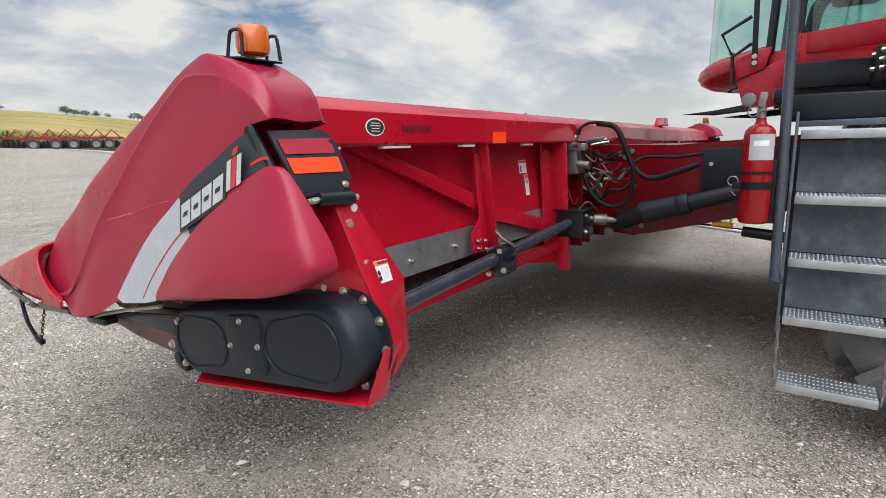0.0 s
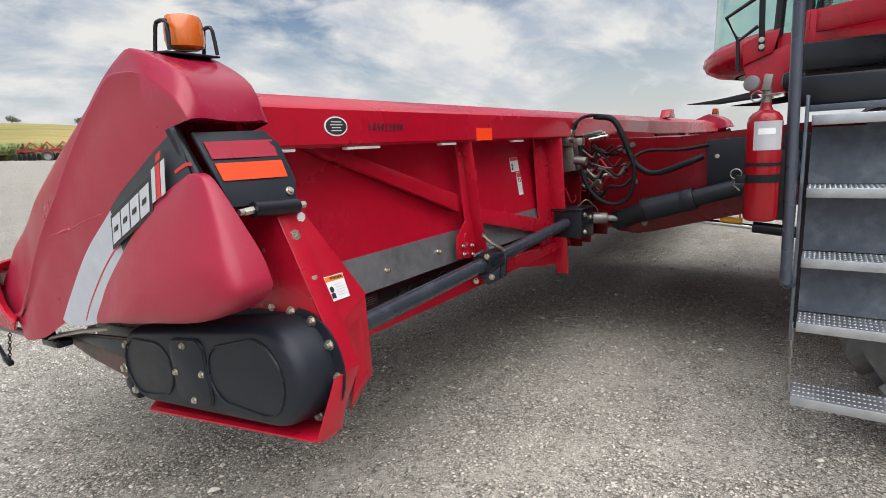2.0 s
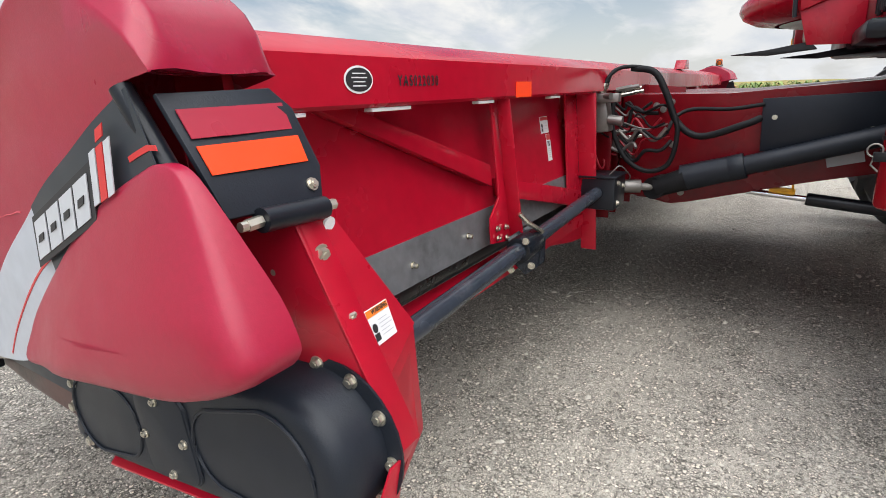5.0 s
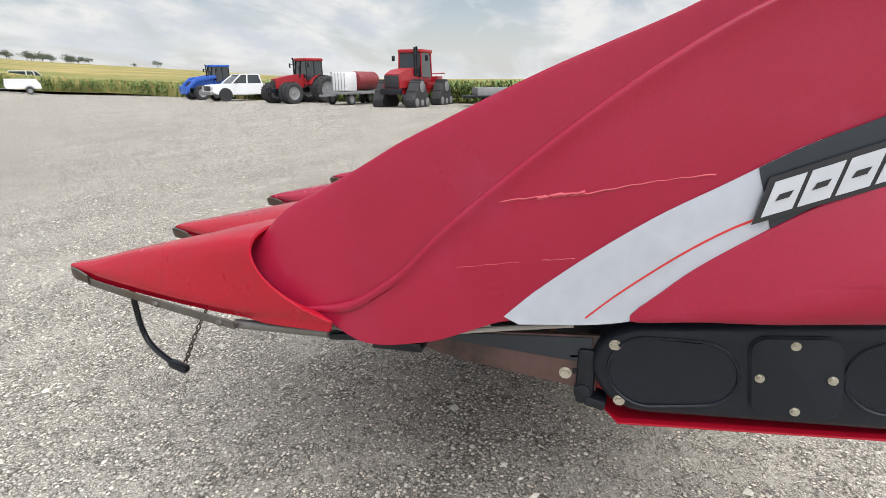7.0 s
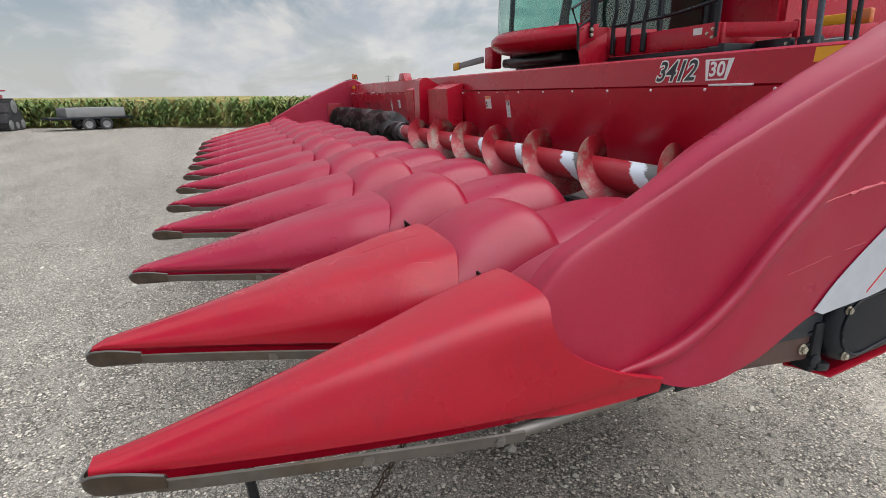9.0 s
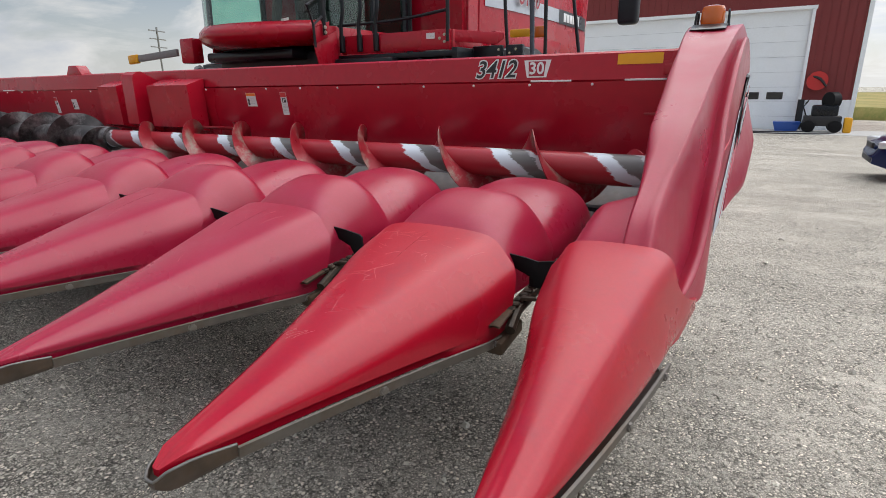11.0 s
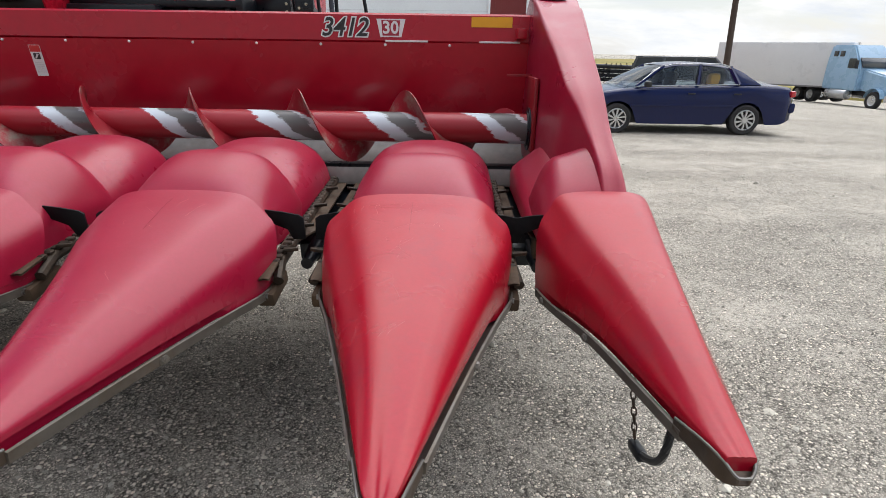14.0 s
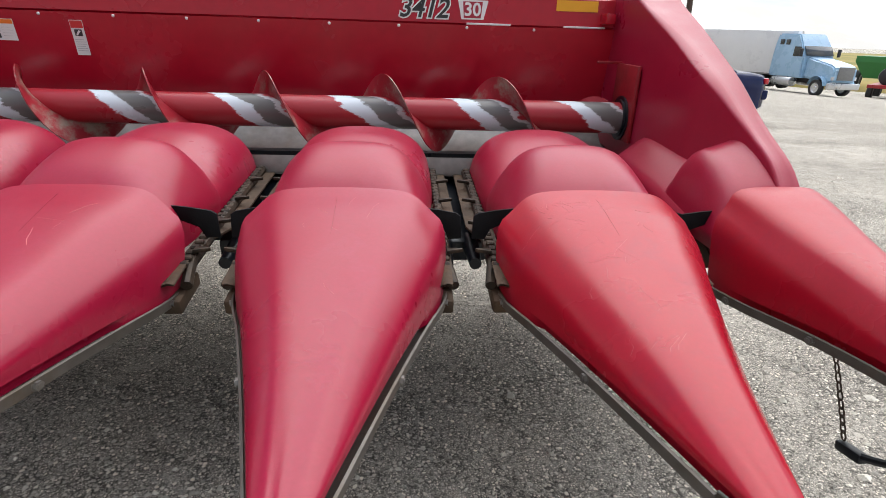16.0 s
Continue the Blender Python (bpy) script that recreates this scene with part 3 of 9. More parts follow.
bm = bmn()
prof = [(sheet_y(1.525), 1.525), (sheet_y(1.2), 1.2), (sheet_y(0.98), 0.98)]
back = [(y - 0.006, z) for y, z in prof[::-1]]
loft(bm, [[(x, y, z) for y, z in prof + back] for x in (X0, X1)], True, True)
back_sheet = part("back_sheet", bm, M_RED, head, angle=30)
bm = bmn()
# trough below the auger
prof = [(sheet_y(0.985) + 0.002, 0.985)] + [(-2.21 + 0.345 * math.cos(radians(a)), 1.125 + 0.255 * math.sin(radians(a))) for a in range(206, 325, 8)]
prof = [p for p in prof if p[0] < -1.93] + [(-1.93, 0.885)]
loft(bm, [[(x, y, z) for y, z in prof] + [(x, y, z - 0.006) for y, z in prof[::-1]] for x in (X0, X1)], True, True)
part("auger_trough", bm, M_STEEL, head, "bare steel trough below the auger", 40)
bm = bmn()
loft(bm, [[(x, sheet_y(1.05) - 0.010, 1.05), (x, sheet_y(0.90) - 0.012, 0.90), (x, sheet_y(0.90) + 0.04, 0.885), (x, sheet_y(0.90) + 0.04, 0.89), (x, sheet_y(0.90) - 0.007, 0.906), (x, sheet_y(1.05) - 0.006, 1.05)] for x in (X0 + 0.03, X1 - 0.03)], True, True)
part("rear_wear_strip", bm, M_GALV, head, "grey galvanised strip along the foot of the back sheet", 30)
bm = bmn()
loft(bm, [[(x, -2.50, 0.90), (x, -2.46, 0.78), (x, -2.30, 0.76), (x, -2.30, 0.90)] for x in (X0 + 0.05, X1 - 0.05)], True, True)
part("lower_frame_tube", bm, M_BLACKP, head, angle=30)
bm = bmn()
loft(bm, [[(x, -2.62, 0.80), (x, -2.62, 0.735), (x, -2.50, 0.725), (x, -2.50, 0.79)] for x in (X0 + 0.05, 2.9)], True, True)
part("lower_red_rail", bm, M_RED, head, angle=30)
bm = bmn()
loft(bm, [[(x, -2.62, 0.80), (x, -2.62, 0.735), (x, -2.50, 0.725), (x, -2.50, 0.79)] for x in (HEAD_W - 2.9, X1 - 0.05)], True, True)
part("lower_red_rail", bm, M_RED, head, angle=30)
bm = bmn()
loft(bm, [[(x, -1.06, 0.76), (x, -1.10, 0.66), (x, -2.30, 0.66), (x, -2.30, 0.84), (x, -1.98, 0.84)] for x in (X0 + 0.05, X1 - 0.05)], True, True)
for v in bm.verts:
    if v.co.y > -1.6:
        v.co.y -= 0.55
part("toolbar", bm, M_BLACKP, head, angle=30)

# auger: two handed halves that feed to the middle
AY, AZ, AR = -2.205, 1.115, 0.076
bm = bmn()
cyl(bm, (0.26, AY, AZ), (HEAD_W - 0.26, AY, AZ), AR, n=32)


def auger_paint():
    """Red tube, worn to primer and bare steel in bands along the flighting."""
    m = mat("auger_paint", (0.30, 0.008, 0.018), 0.4, var=0.15)
    n, l = m.node_tree.nodes, m.node_tree.links
    b = n["Principled BSDF"]
    old = b.inputs["Base Color"].links[0].from_socket
    tc = n.new("ShaderNodeTexCoord")
    mp = n.new("ShaderNodeMapping"); mp.inputs["Rotation"].default_value = (0, 0, 0.0)
    sp = n.new("ShaderNodeSeparateXYZ")
    l.new(tc.outputs["Object"], sp.inputs[0])
    nz = n.new("ShaderNodeTexNoise"); nz.inputs["Scale"].default_value = 7; nz.inputs["Detail"].default_value = 9; nz.inputs["Roughness"].default_value = 0.7
    st = n.new("ShaderNodeVectorMath"); st.operation = "MULTIPLY"; st.inputs[1].default_value = (0.9, 2.2, 2.2)
    l.new(tc.outputs["Object"], st.inputs[0]); l.new(st.outputs[0], nz.inputs[0])
    # turn about the axis, as a fraction, added to the run along it
    dy = n.new("ShaderNodeMath"); dy.operation = "ADD"; dy.inputs[1].default_value = -AY
    dz = n.new("ShaderNodeMath"); dz.operation = "ADD"; dz.inputs[1].default_value = -AZ
    l.new(sp.outputs["Y"], dy.inputs[0]); l.new(sp.outputs["Z"], dz.inputs[0])
    at = n.new("ShaderNodeMath"); at.operation = "ARCTAN2"
    l.new(dz.outputs[0], at.inputs[0]); l.new(dy.outputs[0], at.inputs[1])
    q = n.new("ShaderNodeMath"); q.operation = "MULTIPLY_ADD"; q.inputs[1].default_value = 1 / (2 * math.pi)
    xp = n.new("ShaderNodeMath"); xp.operation = "MULTIPLY_ADD"; xp.inputs[1].default_value = -1 / PITCH; xp.inputs[2].default_value = 0.214
    l.new(sp.outputs["X"], xp.inputs[0]); l.new(at.outputs[0], q.inputs[0]); l.new(xp.outputs[0], q.inputs[2])
    wob = n.new("ShaderNodeMath"); wob.operation = "MULTIPLY_ADD"; wob.inputs[1].default_value = 0.3
    l.new(nz.outputs[0], wob.inputs[0]); l.new(q.outputs[0], wob.inputs[2])
    fr = n.new("ShaderNodeMath"); fr.operation = "FRACT"; l.new(wob.outputs[0], fr.inputs[0])
    rp = n.new("ShaderNodeValToRGB")
    e = rp.color_ramp.elements
    e[0].position, e[0].color = 0.0, (0.30, 0.008, 0.018, 1)
    e[1].position, e[1].color = 1.0, (0.30, 0.008, 0.018, 1)
    for pos, col in ((0.50, (0.30, 0.008, 0.018, 1)), (0.52, (0.56, 0.62, 0.68, 1)), (0.68, (0.54, 0.59, 0.64, 1)), (0.70, (0.12, 0.115, 0.11, 1)), (0.90, (0.11, 0.10, 0.10, 1)), (0.92, (0.42, 0.40, 0.42, 1)), (0.95, (0.40, 0.38, 0.40, 1)), (0.97, (0.30, 0.008, 0.018, 1))):
        x = e.new(pos); x.color = col
    l.new(fr.outputs[0], rp.inputs[0])
    l.new(rp.outputs[0], b.inputs["Base Color"])
    return m


PITCH = 0.553
M_AUGER = auger_paint()
auger = part("auger_tube", bm, M_AUGER, head, "red auger tube worn to grey primer and bare steel in bands")


def flighting(x0, x1, phase, hand, r=0.182, name="flighting"):
    bm = bmn()
    n = int(abs(x1 - x0) / PITCH * 40)
    rings = []
    for i in range(n + 1):
        u = i / n
        x = x0 + (x1 - x0) * u
        a = phase + hand * 2 * math.pi * (x - x0) / PITCH
        ro = r * min(1.0, 0.45 + u * 14) * min(1.0, 0.45 + (1 - u) * 14)
        ro = max(ro, AR + 0.004)
        c, s = math.cos(a), math.sin(a)
        rings.append([Vector((x - 0.004, AY + AR * 0.97 * c, AZ + AR * 0.97 * s)), Vector((x - 0.0025, AY + ro * c, AZ + ro * s)), Vector((x + 0.0025, AY + ro * c, AZ + ro * s)), Vector((x + 0.004, AY + AR * 0.97 * c, AZ + AR * 0.97 * s))])
    loft(bm, rings, True, True)
    return bm


# material of the flights: red face, worn bright to the rim
M_FLIGHT = mat("flighting_worn", (0.27, 0.010, 0.02), 0.40, 0.1, var=0.25, col2=(0.26, 0.20, 0.16), patch=0.42, pscale=3.0, bump=0.0004)
M_FLIGHT_D = mat("flighting_dark", (0.06, 0.055, 0.055), 0.4, 0.6, var=0.4, col2=(0.25, 0.24, 0.24), patch=0.5, pscale=2.0)
part("flighting", flighting(0.34, HEAD_W / 2 - 0.25, radians(90), 1), M_FLIGHT, auger, "worn red and bare steel auger flight", 40)
part("flighting", flighting(HEAD_W / 2 + 0.25, HEAD_W - 0.34, radians(80), -1, 0.21), M_FLIGHT_D, auger, "dark polished steel auger flight", 40)
bm = bmn()
cyl(bm, (HEAD_W / 2 + 0.2, AY, AZ), (HEAD_W - 0.3, AY, AZ), 0.10, n=28)
part("auger_sleeve", bm, M_FLIGHT_D, auger, "dark steel auger sleeve")
for xx in (0.262, HEAD_W - 0.262):
    bm = bmn()
    s = 1 if xx < 4 else -1
    cyl(bm, (xx - 0.01 * s, AY, AZ), (xx + 0.012 * s, AY, AZ), 0.108, n=28)
    cyl(bm, (xx + 0.012 * s, AY, AZ), (xx + 0.02 * s, AY, AZ), 0.09, n=28)
    part("auger_bearing", bm, M_BLACKP, head)
    bm = bmn()
    box(bm, (xx - 0.005 * s, -2.21, 1.19), (0.02, 0.27, 0.36), None, 0.006)
    box(bm, (xx + 0.05 * s, -2.33, 1.372), (0.13, 0.012, 0.012), None, 0.002)
    part("bearing_plate", bm, M_RED_DULL, head)

# white strips in the slits between beam and sheet, and the row of rivets
for x0, x1 in ((0.30, 0.52), (0.80, 1.03), (8.0, 8.3), (8.6, 8.85), (7.2, 7.45)):
    bm = bmn()
    box(bm, ((x0 + x1) / 2, -2.506, 1.532), (x1 - x0, 0.012, 0.010), None, 0.002)
    part("joint_strip", bm, M_WHITE, head, "pale strip in the joint below the beam")
for i in range(24):
    x = 0.680 + i * 0.349
    bm = bmn()
    cyl(bm, (0, 0, 0), (0, 0.006, 0), 0.008, 0.005, 10)
    if i == 0:
        me_rivet = finish("rivet", bm, M_WHITE)
    else:
        bm.free()
    r = new("rivet", me_rivet)
    r.parent = head
    r.location = (x, sheet_y(1.512), 1.513)


# ---- end dividers with their shields ----
E_TOP = ((0.0, 0.835), (0.1, 0.858), (0.35, 0.928), (0.64, 1.0), (0.95, 1.072), (1.0, 1.076))
E_WING_IN = ((0.0, 0.81), (0.4, 0.84), (0.7, 0.90), (1.0, 0.955))
E_WING_OUT = ((0.0, 0.81), (0.4, 0.80), (0.7, 0.80), (1.0, 0.82))
E_BOT = ((0.0, 0.795), (0.45, 0.785), (0.8, 0.765), (1.0, 0.755))


def end_snout_mesh():
    """Built about its own tip at the origin's plane, the outer side towards -x."""
    bm = bmn()
    rings = []
    for i in range(31):
        d = 0.018 + 0.942 * i / 30
        wi, wo = snout_half(d + 0.02, True, False), snout_half(d + 0.02, True, True)
        pull = 0.07 * (d / 0.96) ** 2
        sec = bell_section(-d, wi, wo, curve_at(E_TOP, d), curve_at(E_WING_IN, d), curve_at(E_WING_OUT, d), curve_at(E_BOT, d), curve_at(((0.02, 0.2), (0.5, 0.38), (1.0, 0.52)), d), 2, pull, 0.50, curve_at(G_DEPTH, d))
        # the outer rear corner runs further back than the inner one
        for q in sec:
            if q.x < 0:
                low = max(0.0, min(1.0, (1.0 - (q.z - 0.79) / 0.26)))
                q.z += 0.05 * low ** 2 * (d / 0.96) ** 4
                q.y -= 0.35 * low ** 2.0 * (d / 0.96) ** 3 * min(1.0, -q.x / 0.10)
        rings.append(sec)
    loft(bm, rim(rings))
    bm.faces.new([bm.verts.new(q) for q in rings[0]])
    return finish("end_snout", bm, M_POLYRED, 40)


TOPZ = ((1.0, 0.99), (1.07, 1.045), (1.15, 1.128), (1.29, 1.204), (1.42, 1.274), (1.56, 1.354), (1.70, 1.422), (1.83, 1.485), (1.96, 1.544), (2.09, 1.597), (2.21, 1.646), (2.30, 1.688), (2.45, 1.745), (2.56, 1.768), (2.62, 1.760), (2.74, 1.725), (2.86, 1.675), (2.905, 1.63), (2.93, 1.568))
CREASE = ((1.0, 0.80), (1.30, 0.86), (1.40, 0.885), (1.58, 1.005), (1.71, 1.14), (1.91, 1.318), (2.07, 1.45), (2.215, 1.556), (2.38, 1.656), (2.50, 1.705), (2.62, 1.70), (2.86, 1.62), (2.93, 1.566))
BOTZ = ((1.0, 0.79), (1.32, 0.83), (1.42, 0.80), (1.47, 0.792), (1.67, 0.826), (1.81, 0.885), (1.87, 0.912), (2.18, 0.965), (2.60, 1.03), (2.72, 1.30), (2.80, 1.545), (2.93, 1.562))
INNER_X = ((1.0, 0.17), (1.25, 0.178), (1.45, 0.205), (1.62, 0.245), (1.9, 0.25), (2.2, 0.25), (2.5, 0.262), (2.7, 0.265), (2.93, 0.262))
INNER_TOPX = ((1.0, 0.155), (1.28, 0.158), (1.47, 0.157), (1.63, 0.165), (1.83, 0.178), (2.0, 0.205), (2.4, 0.235), (2.93, 0.235))
OUT_TOPX = ((1.0, 0.09), (1.10, 0.095), (1.18, 0.10), (1.3, 0.098), (1.47, 0.084), (1.63, 0.074), (1.83, 0.066), (2.0, 0.058), (2.4, 0.030), (2.6, 0.02), (2.93, 0.03))
OUT_CREASEX = ((1.0, 0.04), (1.2, 0.025), (1.4, 0.004), (1.55, -0.008), (1.8, -0.008), (2.0, 0.003), (2.2, 0.003), (2.5, -0.006), (2.93, -0.02))
LOW_X = ((1.0, 0.036), (1.2, 0.006), (1.4, -0.020), (1.55, -0.028), (1.8, -0.014), (1.95, -0.008), (2.2, -0.014), (2.5, -0.014), (2.93, -0.009))
INNER_BOT = ((1.0, 0.86), (2.5, 0.95), (2.6, 1.50), (2.93, 1.562))


def skin_x(d, z):
    """Outer skin: eases from the crease to the face that carries the sticker band."""
    drop = max(0.0, min(1.0, (curve_at(CREASE, d) - z) / 0.18))
    a = curve_at(OUT_CREASEX, d)
    return a + (curve_at(LOW_X, d) - a) * drop * drop * (3 - 2 * drop)


def shield_rings():
    rings = []
    for i in range(61):
        d = 1.0 + 1.93 * i / 60
        zt, zc, zb = curve_at(TOPZ, d), curve_at(CREASE, d), curve_at(BOTZ, d)
        zc = min(zc, zt - 0.004)
        zb = min(zb, zc - 0.002)
        xt, xc = curve_at(OUT_TOPX, d), curve_at(OUT_CREASEX, d)
        xi, xit, zi = curve_at(INNER_X, d), curve_at(INNER_TOPX, d), curve_at(INNER_BOT, d)
        zi = min(zi, zt - 0.004)
        sec = []
        for k in range(7):                                  # outer skin below the crease, set in a little
            u = k / 7
            sec.append(Vector((skin_x(d, zb + (zc - zb) * u), -d, zb + (zc - zb) * u)))
        stp = curve_at(((1.0, 0.0), (1.3, 0.018), (1.42, 0.036), (2.2, 0.032), (2.45, 0.016), (2.70, 0.0)), d)
        for a, b in ((-0.010, -0.022), (-0.013, -0.010), (-0.011, 0.001), (-0.004, 0.010), (0.008, 0.013), (0.020, 0.009), (0.032, 0.0), (0.044, -0.007)):        # the crease: a rounded bead, then a step inwards
            k = stp / 0.044
            sec.append(Vector((xc + a * k, -d, zc + b * k)))
        x0, z0 = xc + stp, zc - 0.007 * stp / 0.044
        for k in range(1, 13):                              # hollow above the crease, then round up to the crest
            u = k / 12
            pw = curve_at(((1.0, 1.0), (1.6, 1.45), (1.9, 1.7), (2.4, 1.65), (2.6, 1.1)), d)
            sec.append(Vector((x0 + (xt - x0) * u, -d, z0 + (zt - z0) * math.sin(u * math.pi / 2) ** pw)))
        for k in range(1, 4):
            u = k / 4
            sec.append(Vector((xt + (xit - xt) * u, -d, zt - 0.006 * math.sin(u * math.pi))))
        r = min(0.018, (zt - zi) * 0.5)
        for k in range(9):                                  # over the inner ridge and down the inner wall
            a = k / 8 * math.pi / 2
            sec.append(Vector((xit + (xi - xit) * math.sin(a) * 0.6, -d, zt - r * (1 - math.cos(a)))))
        for k in range(1, 6):
            u = k / 5
            sec.append(Vector((xit + (xi - xit) * (0.6 + 0.4 * u), -d, (zt - r) * (1 - u) + zi * u)))
        if d > 2.5:                                         # the hood ends further back on its outer side
            for q in sec:
                k = 0.86 - 0.18 * max(0.0, min(1.0, (q.x + 0.05) / 0.30))
                q.y = -(2.5 + (d - 2.5) * k)
        rings.append(sec)
    return rings


def shield_mesh():
    bm = bmn()
    rings = shield_rings()
    loft(bm, rings)
    # rear lip turns in
    last = rings[-1]
    c = sum(last, Vector()) / len(last)
    inner = [q + (c - q) * 0.05 for q in last]
    loft(bm, [last, inner, [q + Vector((0, 0.1, 0.0)) for q in inner]])
    return finish("end_shield", bm, M_POLY, 50)


def end_mid_hood():
    """Blocky dome on the inner side of the shield, behind the end snout, its top rising towards the shield."""
    bm = bmn()
    rings = []
    for i in range(21):
        d = 1.02 + 0.42 * i / 20
        zt = curve_at(((1.02, 0.955), (1.08, 1.018), (1.11, 1.048), (1.18, 1.085), (1.26, 1.115), (1.33, 1.130), (1.38, 1.126), (1.41, 1.105), (1.44, 1.04)), d)
        up = curve_at(((1.02, 0.02), (1.2, 0.035), (1.35, 0.045), (1.44, 0.03)), d)
        w = zt - 0.93
        pts = [(0.348, 0.86), (0.362, 0.90), (0.358, 0.93), (0.340, 0.93 + 0.45 * w), (0.315, 0.93 + 0.80 * w), (0.285, zt - 0.004), (0.245, zt + 0.25 * up), (0.20, zt + 0.62 * up), (0.155, zt + up), (0.11, zt + up)]
        rings.append(smooth_path([Vector((x, -d, z)) for x, z in pts], 4))
    loft(bm, rim(rings))
    return finish("middle_hood", bm, M_POLY, 45)


def end_rear_hood():
    """Panel that slants from the shield's inner wall down towards the row."""
    bm = bmn()
    rings = []
    for i in range(15):
        d = 1.26 + 0.73 * i / 14
        zo = curve_at(((1.26, 1.02), (1.6, 1.055), (1.9, 1.078), (1.96, 1.07), (1.99, 1.03)), d)
        zi = zo - 0.10
        xi = 0.375
        rings.append([Vector(q) for q in ((0.18, -d, 0.87), (0.185, -d, zo - 0.03), (0.20, -d, zo), (0.235, -d, zo - 0.002), (0.27, -d, zo - 0.022), (xi - 0.03, -d, zi + 0.018), (xi - 0.008, -d, zi - 0.002), (xi, -d, zi - 0.03), (xi, -d, 0.87))])
    loft(bm, rim(rings))
    return finish("rear_hood", bm, M_POLY, 45)


C_UPPER = ((2.185, 0.968), (2.25, 1.052), (2.33, 1.130), (2.485, 1.250), (2.60, 1.328), (2.706, 1.384), (2.805, 1.424), (2.853, 1.440), (3.04, 1.440))


def cheek_outline():
    """The raised lower panel of the shield, in (distance back, height)."""
    pts = [(2.185, 0.968), (2.25, 1.052), (2.33, 1.130), (2.485, 1.250), (2.60, 1.328), (2.706, 1.384), (2.805, 1.424), (2.853, 1.438), (2.900, 1.428), (2.943, 1.378), (2.99, 1.30), (3.038, 1.207), (3.042, 1.165), (2.99, 1.125), (2.85, 1.074), (2.60, 1.035), (2.35, 0.995)]
    return pts


def cheek_mesh():
    bm = bmn()
    pts = cheek_outline()
    n = len(pts)
    fine = []
    P = [Vector((a, b)) for a, b in pts]
    for i in range(n):
        a, b, c, d = P[i - 1], P[i], P[(i + 1) % n], P[(i + 2) % n]
        for k in range(4):
            u = k / 4
            fine.append(0.5 * (2 * b + (c - a) * u + (2 * a - 5 * b + 4 * c - d) * u * u + (3 * b - a - 3 * c + d) * u**3))
    ctr = Vector((2.72, 1.20))
    rings = []
    for s, x in ((1.0, -0.005), (1.0, -0.036), (0.985, -0.056), (0.95, -0.069), (0.88, -0.077), (0.7, -0.082), (0.4, -0.085)):
        ring = []
        for q in fine:
            w = ctr + (q - ctr) * s
            # the panel fades into the skin at its front corner
            f = min(1.0, max(0.0, (w.x - 2.12) / 0.30))
            low = min(1.0, max(0.0, (curve_at(C_UPPER, w.x) - w.y) / 0.22))
            back = min(1.0, max(0.0, (w.x - 2.80) / 0.20)) * min(1.0, max(0.0, (1.44 - w.y) / 0.20))
            ring.append(Vector((-0.024 + (x + 0.024) * (0.25 + 0.75 * f) * (0.08 + 0.92 * low) if x < -0.024 else -0.005 + 0.03 * back, -w.x, w.y)))
        rings.append(ring)
    loft(bm, rings, True)
    bm.faces.new([bm.verts.new(q) for q in rings[-1]])
    return finish("cheek_panel", bm, M_POLY, 60)


def band_mesh(lo, hi, d0, d1, x, name, material, up=((1.87, 0.92), (1.963, 1.015), (2.208, 1.217), (2.348, 1.307), (2.475, 1.388), (2.59, 1.446), (2.695, 1.500), (2.80, 1.545)), dn=((1.87, 0.905), (2.185, 0.965), (2.25, 1.050), (2.33, 1.128), (2.485, 1.246), (2.60, 1.322), (2.706, 1.378), (2.805, 1.418), (2.84, 1.428))):
    """Sticker band on the recess between skin and cheek: lo and hi are fractions of its width."""
    bm = bmn()
    a, b = [], []
    for i in range(41):
        u = i / 40
        d = d0 + (d1 - d0) * u
        z0, z1 = curve_at(dn, d + 0.04), curve_at(up, d)
        p0, p1 = Vector((skin_x(d + 0.04, z0) + x, -(d + 0.04), z0)), Vector((skin_x(d, z1) + x, -d, z1))
        a.append(p0 + (p1 - p0) * lo)
        b.append(p0 + (p1 - p0) * hi)
    loft(bm, [a, b])
    r = [[q + Vector((-0.002, 0, 0)) for q in s] for s in (a, b)]
    loft(bm, r)
    loft(bm, [a, r[0]])
    loft(bm, [b, r[1]])
    loft(bm, [[a[0], b[0]], [r[0][0], r[1][0]]])
    loft(bm, [[a[-1], b[-1]], [r[0][-1], r[1][-1]]])
    return finish(name, bm, material, 30)


me_esnout, me_shield, me_cheek, me_emid, me_erear = end_snout_mesh(), shield_mesh(), cheek_mesh(), end_mid_hood(), end_rear_hood()
MIRROR = Matrix.Translation((HEAD_W, 0, 0)) @ Matrix.Diagonal((-1, 1, 1, 1))
E_HALF_IN = lambda d: snout_half(d, True, False)
E_HALF_OUT = lambda d: snout_half(d, True, True)
E_BACK = lambda d: -d + 0.07 * (d / 0.96) ** 2
E_BACK_OUT = lambda d: E_BACK(d) - 0.33 * (d / 0.96) ** 3 * min(1.0, E_HALF_OUT(d) / 0.10)
e_strip_in = strip_mesh(1, E_HALF_IN, E_BOT, 0.13, 0.93, back=E_BACK)
e_strip_out = strip_mesh(-1, E_HALF_OUT, E_BOT, 0.13, 0.76, back=E_BACK_OUT)


